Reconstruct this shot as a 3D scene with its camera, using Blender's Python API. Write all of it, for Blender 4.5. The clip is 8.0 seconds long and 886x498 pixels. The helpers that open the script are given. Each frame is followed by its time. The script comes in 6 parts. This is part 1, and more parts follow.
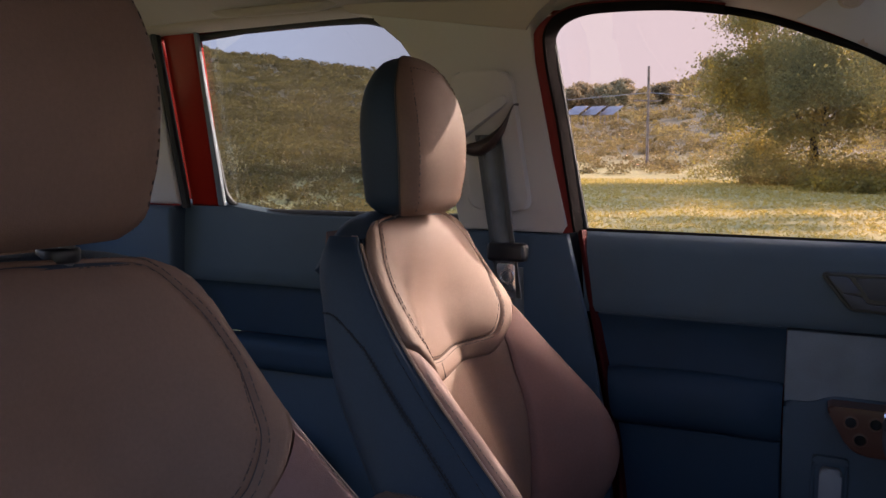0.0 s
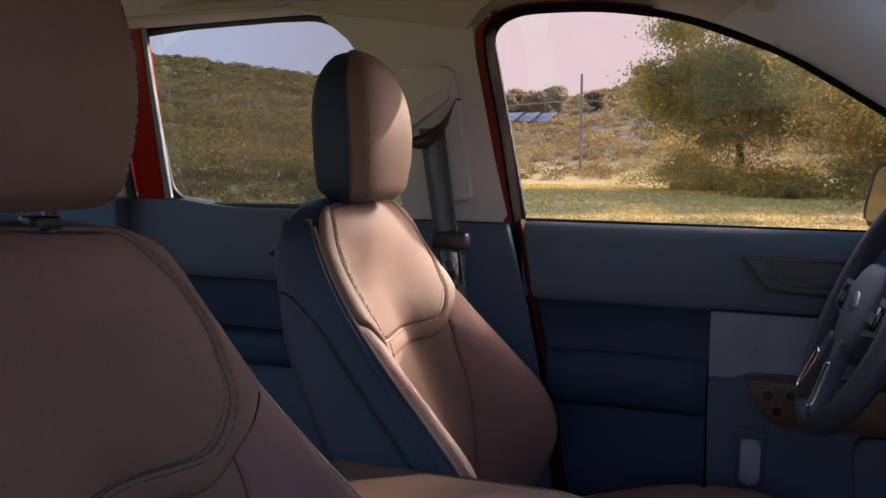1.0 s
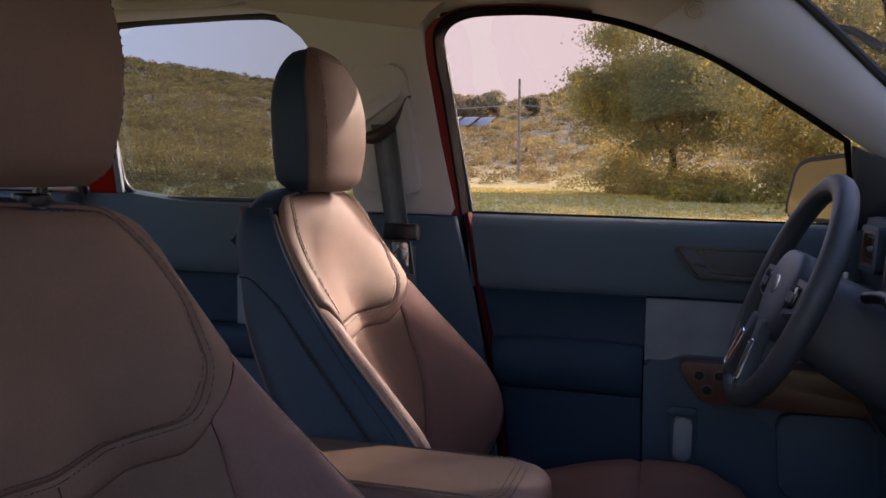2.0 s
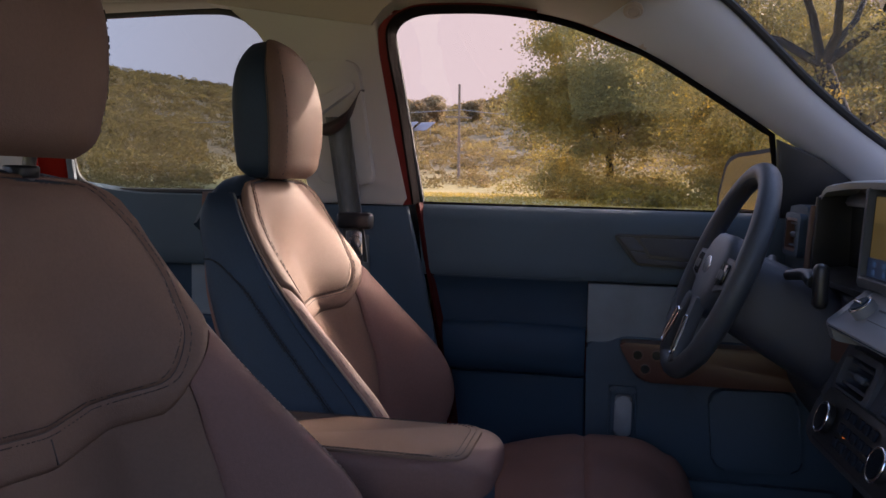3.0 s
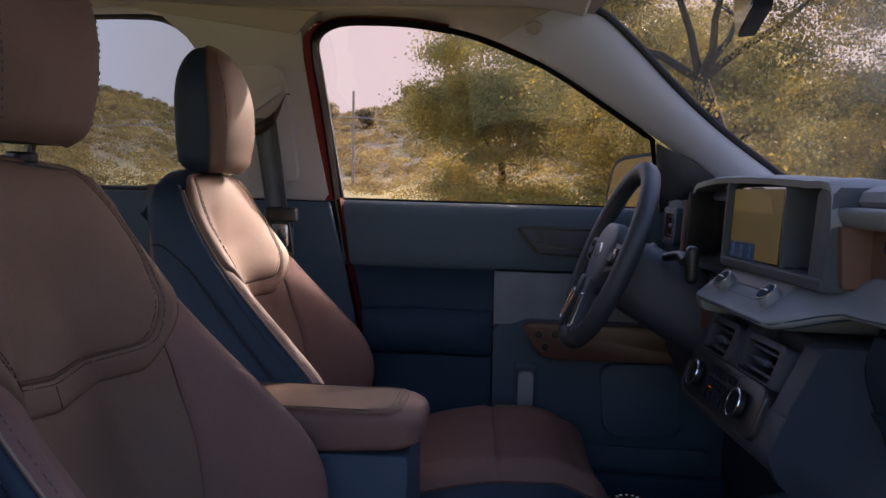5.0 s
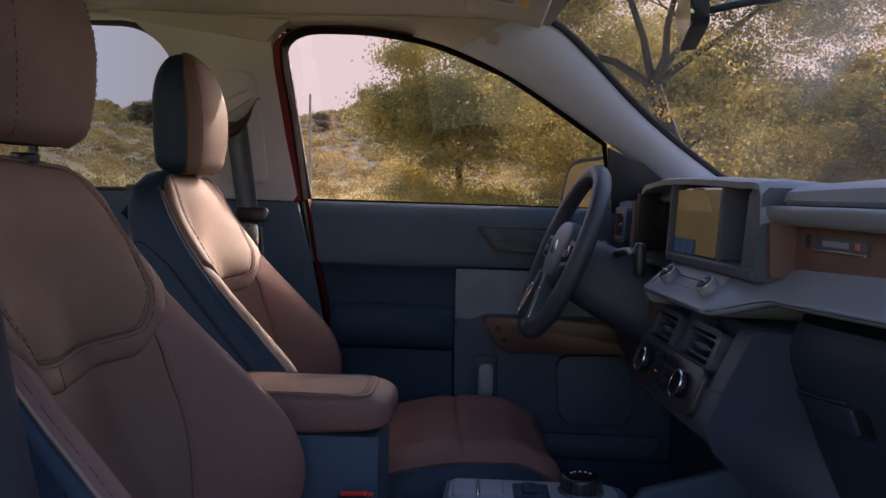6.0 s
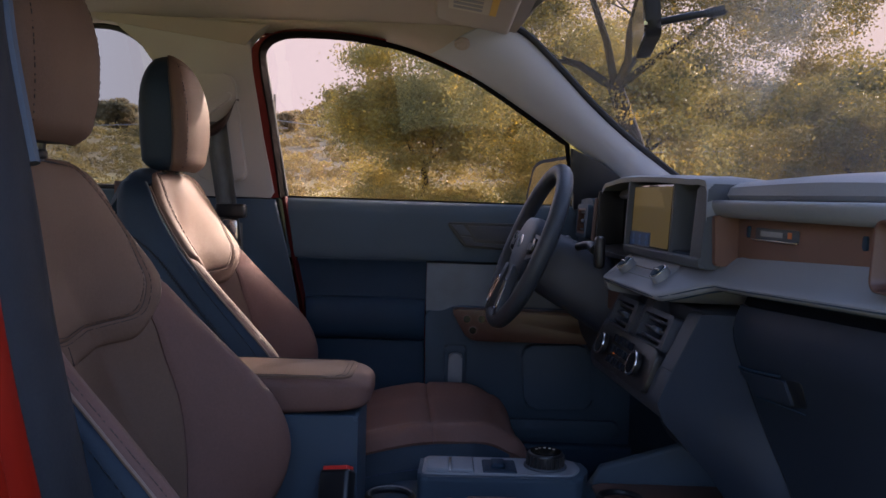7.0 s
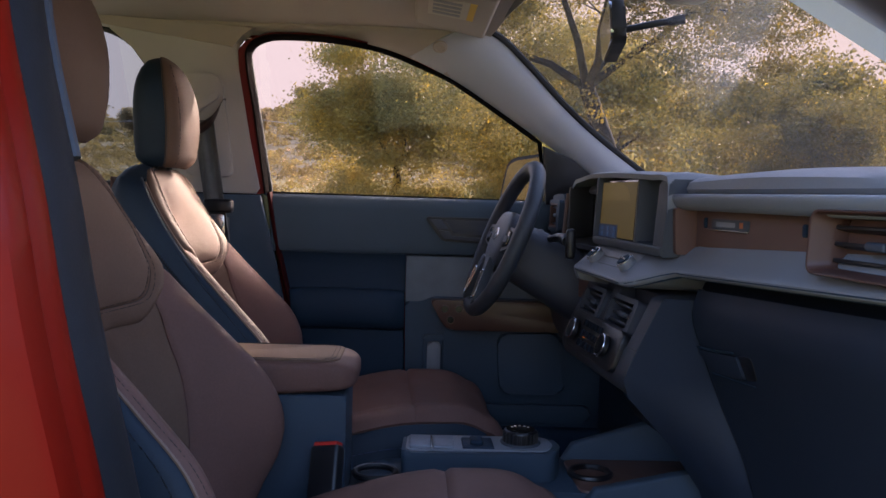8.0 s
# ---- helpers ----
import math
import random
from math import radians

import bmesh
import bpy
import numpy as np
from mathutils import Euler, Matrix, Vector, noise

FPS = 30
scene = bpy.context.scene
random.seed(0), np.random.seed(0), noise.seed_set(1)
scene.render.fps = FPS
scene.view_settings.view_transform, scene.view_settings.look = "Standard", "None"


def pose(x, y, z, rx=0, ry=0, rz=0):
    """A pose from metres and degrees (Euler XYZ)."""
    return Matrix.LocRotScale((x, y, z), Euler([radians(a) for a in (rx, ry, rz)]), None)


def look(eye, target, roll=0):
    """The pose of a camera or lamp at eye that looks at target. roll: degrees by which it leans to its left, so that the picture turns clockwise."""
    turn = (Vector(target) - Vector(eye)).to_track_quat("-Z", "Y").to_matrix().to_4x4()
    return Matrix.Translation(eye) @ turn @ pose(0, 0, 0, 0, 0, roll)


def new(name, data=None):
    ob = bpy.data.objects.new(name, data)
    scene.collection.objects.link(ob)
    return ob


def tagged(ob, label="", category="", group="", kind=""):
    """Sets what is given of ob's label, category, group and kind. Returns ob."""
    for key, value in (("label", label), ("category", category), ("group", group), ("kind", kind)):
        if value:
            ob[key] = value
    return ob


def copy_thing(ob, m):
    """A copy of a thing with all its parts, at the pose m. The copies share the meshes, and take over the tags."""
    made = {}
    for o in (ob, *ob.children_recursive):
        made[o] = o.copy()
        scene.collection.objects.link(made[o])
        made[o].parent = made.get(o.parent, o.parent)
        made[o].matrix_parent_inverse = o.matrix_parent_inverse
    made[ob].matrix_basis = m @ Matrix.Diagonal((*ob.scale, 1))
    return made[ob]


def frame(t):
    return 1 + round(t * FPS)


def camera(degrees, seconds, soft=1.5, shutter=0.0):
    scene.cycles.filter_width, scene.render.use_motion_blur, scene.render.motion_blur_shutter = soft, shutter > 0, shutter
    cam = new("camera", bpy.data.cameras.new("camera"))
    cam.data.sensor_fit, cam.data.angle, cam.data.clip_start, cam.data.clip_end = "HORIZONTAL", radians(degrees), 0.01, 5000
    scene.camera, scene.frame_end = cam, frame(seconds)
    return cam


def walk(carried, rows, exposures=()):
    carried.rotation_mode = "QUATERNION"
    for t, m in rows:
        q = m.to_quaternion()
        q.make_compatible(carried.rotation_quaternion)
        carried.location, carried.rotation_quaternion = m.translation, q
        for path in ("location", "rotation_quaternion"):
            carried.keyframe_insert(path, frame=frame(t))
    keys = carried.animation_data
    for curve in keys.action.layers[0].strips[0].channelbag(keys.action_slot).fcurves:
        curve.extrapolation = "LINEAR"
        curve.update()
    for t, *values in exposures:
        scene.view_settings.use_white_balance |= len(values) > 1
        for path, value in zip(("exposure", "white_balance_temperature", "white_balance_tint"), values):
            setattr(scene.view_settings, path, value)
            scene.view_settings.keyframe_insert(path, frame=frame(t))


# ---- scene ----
cam = camera(54.8, 8.0)
PATH = [
    (0, (0.424, -0.836, 1.187), (-0.4, 0.975, 0.984), 0.6),
    (0.5, (0.431, -0.871, 1.176), (-0.324, 0.97, 0.979), 0.7),
    (1, (0.437, -0.907, 1.162), (-0.25, 0.961, 0.974), 0.8),
    (1.5, (0.44, -0.945, 1.154), (-0.18, 0.948, 0.971), 1.0),
    (3, (0.436, -1.057, 1.116), (0.019, 0.893, 0.953), 1.3),
    (3.5, (0.432, -1.097, 1.103), (0.079, 0.866, 0.947), 1.5),
    (4, (0.426, -1.139, 1.096), (0.134, 0.834, 0.947), 1.6),
    (4.5, (0.42, -1.184, 1.094), (0.189, 0.797, 0.95), 1.6),
    (6, (0.407, -1.328, 1.087), (0.334, 0.667, 0.959), 1.7),
    (6.5, (0.403, -1.378, 1.081), (0.371, 0.618, 0.958), 1.8),
    (7, (0.396, -1.428, 1.078), (0.404, 0.568, 0.955), 1.8),
    (7.5, (0.387, -1.479, 1.075), (0.43, 0.517, 0.953), 1.8),
    (8, (0.379, -1.528, 1.071), (0.452, 0.467, 0.946), 1.8),
]
walk(cam, [(t, look(eye, target, roll)) for t, eye, target, roll in PATH], [(0, 2.50, 6250, 20), (6.5, 2.56, 6250, 20), (8, 2.74, 6250, 20)])

# ---- world and light ----
SUN = Vector((0.60, 1.0, 0.59)).normalized()
world = bpy.data.worlds.new("world")
scene.world = world
world.use_nodes = True
wn = world.node_tree.nodes
sky = wn.new("ShaderNodeTexSky")
sky.sky_type, sky.sun_disc = "NISHITA", False
sky.sun_elevation = math.asin(SUN.z)
sky.sun_rotation = math.atan2(SUN.x, SUN.y)
sky.air_density, sky.dust_density, sky.altitude = 1.0, 0.25, 300
wn["Background"].inputs["Strength"].default_value = 0.15
world.node_tree.links.new(sky.outputs[0], wn["Background"].inputs["Color"])
sun = new("sun", bpy.data.lights.new("sun", "SUN"))
sun.data.energy, sun.data.angle, sun.data.color = 1.72, radians(0.6), (1.0, 0.86, 0.68)
sun.matrix_world = look(SUN * 50, (0, 0, 0))


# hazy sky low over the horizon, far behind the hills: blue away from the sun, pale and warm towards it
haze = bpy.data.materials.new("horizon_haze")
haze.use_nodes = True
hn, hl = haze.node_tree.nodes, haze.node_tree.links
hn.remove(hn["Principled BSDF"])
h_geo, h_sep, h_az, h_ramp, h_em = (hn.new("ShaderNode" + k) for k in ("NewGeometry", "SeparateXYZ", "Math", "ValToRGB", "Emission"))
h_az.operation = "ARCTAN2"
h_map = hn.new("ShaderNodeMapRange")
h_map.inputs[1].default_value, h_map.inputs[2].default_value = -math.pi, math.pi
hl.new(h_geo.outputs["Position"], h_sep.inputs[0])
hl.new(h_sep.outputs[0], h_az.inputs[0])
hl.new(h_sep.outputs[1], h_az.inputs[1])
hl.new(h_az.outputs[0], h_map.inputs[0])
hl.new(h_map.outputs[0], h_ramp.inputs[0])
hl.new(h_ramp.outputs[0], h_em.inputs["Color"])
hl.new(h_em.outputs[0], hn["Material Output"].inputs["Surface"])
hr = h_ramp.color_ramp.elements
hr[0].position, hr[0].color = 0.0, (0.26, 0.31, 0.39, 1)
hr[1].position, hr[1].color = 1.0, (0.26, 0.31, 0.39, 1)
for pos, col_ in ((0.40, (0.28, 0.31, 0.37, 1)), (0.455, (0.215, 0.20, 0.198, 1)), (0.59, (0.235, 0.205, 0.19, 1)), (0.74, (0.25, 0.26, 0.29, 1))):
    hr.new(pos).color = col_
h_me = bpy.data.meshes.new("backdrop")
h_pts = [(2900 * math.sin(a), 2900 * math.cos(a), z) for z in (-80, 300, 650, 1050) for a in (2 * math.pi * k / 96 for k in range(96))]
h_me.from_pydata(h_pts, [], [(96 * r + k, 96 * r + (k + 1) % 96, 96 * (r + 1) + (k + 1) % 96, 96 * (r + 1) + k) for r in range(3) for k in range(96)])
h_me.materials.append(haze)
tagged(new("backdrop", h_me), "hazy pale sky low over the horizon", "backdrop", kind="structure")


# ---- materials ----
def material(name, base, rough=0.5, metal=0.0, vary=0.15, scale=8.0, fine=400.0, bump=0.0, coat=0.0, second=None, sheen=0.0, spec=0.5, bscale=None):
    """A surface with two scales of variation: broad stains and fine grain with relief."""
    m = bpy.data.materials.new(name)
    m.use_nodes = True
    nt = m.node_tree
    n, l = nt.nodes, nt.links
    b = n["Principled BSDF"]
    b.inputs["Roughness"].default_value, b.inputs["Metallic"].default_value = rough, metal
    b.inputs["Coat Weight"].default_value, b.inputs["Sheen Weight"].default_value = coat, sheen
    b.inputs["Coat Roughness"].default_value = 0.06
    b.inputs["Specular IOR Level"].default_value = spec
    co = n.new("ShaderNodeTexCoord")
    big, small = n.new("ShaderNodeTexNoise"), n.new("ShaderNodeTexNoise")
    big.inputs["Scale"].default_value, big.inputs["Detail"].default_value = scale, 5
    small.inputs["Scale"].default_value, small.inputs["Detail"].default_value = fine, 3
    for t in (big, small):
        l.new(co.outputs["Object"], t.inputs["Vector"])
    a, c = Vector(base), Vector(second or [v * (1 - vary) for v in base])
    ramp = n.new("ShaderNodeValToRGB")
    ramp.color_ramp.elements[0].color, ramp.color_ramp.elements[1].color = (*c, 1), (*(a * (1 + vary * 0.6)), 1)
    ramp.color_ramp.elements[0].position, ramp.color_ramp.elements[1].position = 0.3, 0.7
    l.new(big.outputs["Fac"], ramp.inputs[0])
    mix = n.new("ShaderNodeMix")
    mix.data_type, mix.blend_type = "RGBA", "MULTIPLY"
    mix.inputs[0].default_value = 0.5 * min(1, vary * 3)
    l.new(ramp.outputs[0], mix.inputs[6])
    l.new(small.outputs["Fac"], mix.inputs[7])
    gain = n.new("ShaderNodeMix")
    gain.data_type, gain.blend_type = "RGBA", "MULTIPLY"
    gain.inputs[0].default_value = 1
    k = 1 / (1 - 0.5 * mix.inputs[0].default_value)
    gain.inputs[7].default_value = (k, k, k, 1)
    l.new(mix.outputs[2], gain.inputs[6])
    l.new(gain.outputs[2], b.inputs["Base Color"])
    mr = n.new("ShaderNodeMapRange")
    mr.inputs[3].default_value, mr.inputs[4].default_value = max(0.02, rough - 0.08), min(1, rough + 0.1)
    l.new(big.outputs["Fac"], mr.inputs[0])
    l.new(mr.outputs[0], b.inputs["Roughness"])
    if bump:
        grain = small
        if bscale:
            grain = n.new("ShaderNodeTexVoronoi")
            grain.inputs["Scale"].default_value = bscale
            l.new(co.outputs["Object"], grain.inputs["Vector"])
        bp = n.new("ShaderNodeBump")
        bp.inputs["Strength"].default_value, bp.inputs["Distance"].default_value = bump, 0.0006
        l.new(grain.outputs[0], bp.inputs["Height"])
        l.new(bp.outputs[0], b.inputs["Normal"])
    return m


LEATHER = material("brown_leather", (0.132, 0.077, 0.052), 0.68, spec=0.28, vary=0.14, scale=9, fine=260, bump=0.35, bscale=900)
LEATHER_B = material("russet_leather", (0.148, 0.077, 0.061), 0.66, spec=0.28, vary=0.14, scale=9, fine=260, bump=0.35, bscale=900)
NAVY_LEATHER = material("navy_leather", (0.010, 0.021, 0.036), 0.62, spec=0.35, vary=0.2, scale=7, fine=300, bump=0.35, bscale=900)
STITCH = material("dark_stitching", (0.036, 0.025, 0.023), 0.8, vary=0.2, fine=900)
STITCH_NAVY = material("indigo_stitching", (0.035, 0.045, 0.11), 0.8, vary=0.2, fine=900)
STITCH_DARK = material("black_stitching", (0.006, 0.007, 0.010), 0.8, vary=0.2, fine=900)
PIPING = material("tan_piping", (0.20, 0.125, 0.085), 0.5, vary=0.1, fine=500)
UPPER = material("slate_navy_door_vinyl", (0.043, 0.066, 0.086), 0.62, spec=0.35, vary=0.12, scale=5, fine=700, bump=0.3, bscale=1400)
NAVY = material("navy_plastic", (0.040, 0.062, 0.088), 0.6, spec=0.3, vary=0.12, scale=5, fine=700, bump=0.3, bscale=1400)
NAVY_DARK = material("dark_navy_plastic", (0.014, 0.031, 0.054), 0.65, spec=0.22, vary=0.15, scale=5, fine=700, bump=0.3, bscale=1400)
SLATE = material("slate_blue_plastic", (0.198, 0.208, 0.232), 0.44, spec=0.35, vary=0.1, scale=4, fine=600, bump=0.3, bscale=1300)
GREY_PANEL = material("grey_speckled_panel", (0.135, 0.160, 0.185), 0.7, vary=0.2, scale=14, fine=500, bump=0.2)
HOOD_M = material("charcoal_plastic_and_shaded_slate", (0.056, 0.064, 0.078), 0.55, vary=0.12, scale=6, fine=600, bump=0.25, bscale=1300, spec=0.35)
STACK_M = material("dark_slate_plastic", (0.030, 0.034, 0.046), 0.5, vary=0.12, scale=5, fine=700, bump=0.3, bscale=1400)
BLUE_BLACK = material("blue_black_plastic_and_shade", (0.008, 0.011, 0.018), 0.7, vary=0.15, scale=5, fine=700, bump=0.2, spec=0.1)
BLACK = material("black_plastic", (0.010, 0.010, 0.012), 0.4, vary=0.2, scale=12, fine=500, bump=0.15)
GLOSS_BLACK = material("gloss_black", (0.006, 0.006, 0.007), 0.12, vary=0.2, scale=10)
RUBBER = material("black_rubber", (0.012, 0.012, 0.013), 0.65, vary=0.25, scale=20, fine=300, bump=0.2)
GASKET = material("matt_black_rubber", (0.009, 0.008, 0.008), 1.0, vary=0.25, scale=20, fine=300, spec=0.0)
COPPER = material("copper_brown_trim", (0.122, 0.062, 0.046), 0.46, vary=0.15, scale=16, fine=500, bump=0.15)
HEADLINER = material("beige_headliner_fabric", (0.37, 0.315, 0.27), 0.95, vary=0.08, scale=3, fine=900, bump=0.4, sheen=0.2)
PILLAR = material("pale_grey_beige_trim", (0.42, 0.39, 0.365), 0.6, vary=0.06, scale=4, fine=700, bump=0.25, bscale=1400)
PILLAR_GREY = material("cool_grey_pillar_trim", (0.42, 0.425, 0.45), 0.6, vary=0.06, scale=4, fine=700, bump=0.25, bscale=1400)
COPPER_MID = material("brown_vent_trim", (0.078, 0.038, 0.029), 0.45, vary=0.15, scale=16, fine=500, bump=0.15, spec=0.35)
# copper trim darkened for the door pull, the shadow on it put into the colour
COPPER_DARK = material("shaded_copper_brown_trim", (0.066, 0.027, 0.019), 0.32, vary=0.15, scale=16, fine=500, bump=0.15)
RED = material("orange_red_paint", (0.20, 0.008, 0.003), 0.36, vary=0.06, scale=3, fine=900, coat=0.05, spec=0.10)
# the car's red darkened: shade on the inner window frame put into the colour
RED_IN = material("shaded_red_frame_paint", (0.14, 0.008, 0.006), 0.6, vary=0.1, scale=6, fine=600, spec=0.3)
# the same red again, with the shade on the door edge in its colour
RED_SHADE = material("shaded_red_paint", (0.040, 0.004, 0.004), 0.8, vary=0.15, scale=6, fine=600, spec=0.1)
NAVY_DEEP = material("deep_navy_plastic", (0.012, 0.019, 0.034), 0.6, vary=0.15, scale=5, fine=700, bump=0.3, bscale=1400, spec=0.35)
CHROME = material("satin_chrome", (0.62, 0.62, 0.63), 0.22, metal=1.0, vary=0.08, scale=20)
STEEL_POST = material("dull_steel", (0.16, 0.16, 0.165), 0.4, metal=0.8, vary=0.1, scale=20)
GUIDE = material("dark_brown_plastic", (0.030, 0.016, 0.013), 0.4, vary=0.2, scale=20)
BELT = material("grey_belt_webbing", (0.105, 0.110, 0.112), 0.8, vary=0.2, scale=30, fine=900, bump=0.5)
CARPET = material("dark_carpet", (0.016, 0.018, 0.024), 1.0, vary=0.4, scale=40, fine=700, bump=1.0)
RED_BUTTON = material("red_button", (0.55, 0.03, 0.02), 0.4, vary=0.1)
LABEL_W = material("pale_label", (0.50, 0.47, 0.40), 0.7, vary=0.08)
LABEL_Y = material("yellow_label", (0.72, 0.48, 0.08), 0.7, vary=0.08)
BARK = material("grey_oak_bark", (0.032, 0.026, 0.022), 0.95, vary=0.45, scale=6, fine=40, bump=1.0)
WOODPOLE = material("weathered_pole_wood", (0.30, 0.25, 0.20), 0.9, vary=0.3, scale=3, fine=30)
PANEL_BLUE = material("solar_panel_glass", (0.42, 0.38, 0.36), 0.8, spec=0.1, vary=0.1, scale=2)
STEEL = material("galvanised_steel", (0.4, 0.4, 0.4), 0.5, metal=0.8, vary=0.15)


def leaf_material(name, a, b, c, patch_scale=0.95, single=0.38):
    """Leaves that let light through, coloured leaf by leaf."""
    m = bpy.data.materials.new(name)
    m.use_nodes = True
    n, l = m.node_tree.nodes, m.node_tree.links
    out = n["Material Output"]
    bs = n["Principled BSDF"]
    bs.inputs["Roughness"].default_value = 0.55
    geo = n.new("ShaderNodeNewGeometry")
    ramp = n.new("ShaderNodeValToRGB")
    e = ramp.color_ramp.elements
    e[0].color, e[1].color = (*a, 1), (*c, 1)
    mid = e.new(0.75)
    mid.color = (*b, 1)
    # branch-sized patches of colour, and a little from leaf to leaf
    patchy, pm, add = n.new("ShaderNodeTexNoise"), n.new("ShaderNodeMapRange"), n.new("ShaderNodeMix")
    patchy.inputs["Scale"].default_value, patchy.inputs["Detail"].default_value = patch_scale, 4
    pm.inputs[1].default_value, pm.inputs[2].default_value = 0.35, 0.68
    l.new(geo.outputs["Position"], patchy.inputs["Vector"])
    l.new(patchy.outputs["Fac"], pm.inputs[0])
    add.inputs[0].default_value = single
    l.new(pm.outputs[0], add.inputs[2])
    l.new(geo.outputs["Random Per Island"], add.inputs[3])
    l.new(add.outputs[0], ramp.inputs[0])
    l.new(ramp.outputs[0], bs.inputs["Base Color"])
    tr = n.new("ShaderNodeBsdfTranslucent")
    l.new(ramp.outputs[0], tr.inputs["Color"])
    mx = n.new("ShaderNodeMixShader")
    mx.inputs[0].default_value = 0.55
    l.new(bs.outputs[0], mx.inputs[1])
    l.new(tr.outputs[0], mx.inputs[2])
    l.new(mx.outputs[0], out.inputs["Surface"])
    return m


OAK_LEAF = leaf_material("oak_leaves", (0.20, 0.20, 0.080), (0.50, 0.39, 0.11), (0.98, 0.70, 0.12), 0.5)
OAK_LEAF_B = leaf_material("golden_oak_leaves", (0.085, 0.092, 0.038), (0.32, 0.25, 0.065), (0.95, 0.63, 0.07))
SHRUB = leaf_material("chaparral_leaves", (0.175, 0.130, 0.046), (0.38, 0.280, 0.092), (0.52, 0.39, 0.12), 0.16, 0.15)
SHRUB_Y = leaf_material("yellow_shrub_leaves", (0.16, 0.14, 0.04), (0.40, 0.31, 0.06), (0.62, 0.46, 0.08))
PINE = leaf_material("tan_eucalyptus_leaves", (0.30, 0.235, 0.125), (0.48, 0.37, 0.19), (0.60, 0.46, 0.24), 0.3)
GRASSM = leaf_material("dry_grass_blades", (0.44, 0.34, 0.07), (0.66, 0.50, 0.13), (0.80, 0.62, 0.22))


def ground_material():
    m = material("dry_grass_ground", (0.56, 0.43, 0.15), 0.95, vary=0.3, scale=0.18, fine=3.0, second=(0.44, 0.37, 0.115))
    n, l = m.node_tree.nodes, m.node_tree.links
    geo, sep = n.new("ShaderNodeNewGeometry"), n.new("ShaderNodeSeparateXYZ")
    l.new(geo.outputs["Position"], sep.inputs[0])
    mr = n.new("ShaderNodeMapRange")
    mr.inputs[1].default_value, mr.inputs[2].default_value = 0.6, 2.2
    l.new(sep.outputs[2], mr.inputs[0])
    src = n["Principled BSDF"].inputs["Base Color"].links[0].from_socket
    mx = n.new("ShaderNodeMix")
    mx.data_type = "RGBA"
    l.new(mr.outputs[0], mx.inputs[0])
    l.new(src, mx.inputs[6])
    dirt, rp = n.new("ShaderNodeTexNoise"), n.new("ShaderNodeValToRGB")
    dirt.inputs["Scale"].default_value, dirt.inputs["Detail"].default_value = 0.3, 8
    l.new(geo.outputs["Position"], dirt.inputs["Vector"])
    rp.color_ramp.elements[0].color, rp.color_ramp.elements[1].color = (0.155, 0.118, 0.046, 1), (0.25, 0.185, 0.072, 1)
    rp.color_ramp.elements[0].position, rp.color_ramp.elements[1].position = 0.35, 0.7
    l.new(dirt.outputs["Fac"], rp.inputs[0])
    l.new(rp.outputs[0], mx.inputs[7])
    l.new(mx.outputs[2], n["Principled BSDF"].inputs["Base Color"])
    return m


GROUND = ground_material()


def glass_material(name, dust, tint=(1, 1, 1)):
    """Clear pane with a thin film of dust that catches the sun."""
    m = bpy.data.materials.new(name)
    m.use_nodes = True
    n, l = m.node_tree.nodes, m.node_tree.links
    b = n["Principled BSDF"]
    b.inputs["Transmission Weight"].default_value, b.inputs["Roughness"].default_value = 1.0, 0.0
    b.inputs["IOR"].default_value = 1.45
    b.inputs["Base Color"].default_value = (*tint, 1)
    if dust:
        d = n.new("ShaderNodeBsdfTranslucent")
        d.inputs["Color"].default_value = (0.9, 0.85, 0.78, 1)
        tex, co, rp = n.new("ShaderNodeTexNoise"), n.new("ShaderNodeTexCoord"), n.new("ShaderNodeMapRange")
        tex.inputs["Scale"].default_value, tex.inputs["Detail"].default_value = 2.4, 6
        l.new(co.outputs["Object"], tex.inputs["Vector"])
        rp.inputs[1].default_value, rp.inputs[2].default_value = 0.35, 0.75
        rp.inputs[3].default_value, rp.inputs[4].default_value = dust * 0.25, dust
        l.new(tex.outputs["Fac"], rp.inputs[0])
        mx = n.new("ShaderNodeMixShader")
        l.new(rp.outputs[0], mx.inputs[0])
        l.new(b.outputs[0], mx.inputs[1])
        l.new(d.outputs[0], mx.inputs[2])
        l.new(mx.outputs[0], n["Material Output"].inputs["Surface"])
    return m


GLASS = glass_material("clear_window_glass", 0.0, (0.66, 0.57, 0.56))
PRIVACY = glass_material("tinted_rear_glass", 0.0, (0.265, 0.272, 0.285))
WINDSCREEN = glass_material("dusty_windscreen_glass", 0.017, (0.60, 0.53, 0.51))
WINDSCREEN.node_tree.nodes["Principled BSDF"].inputs["IOR"].default_value = 1.06


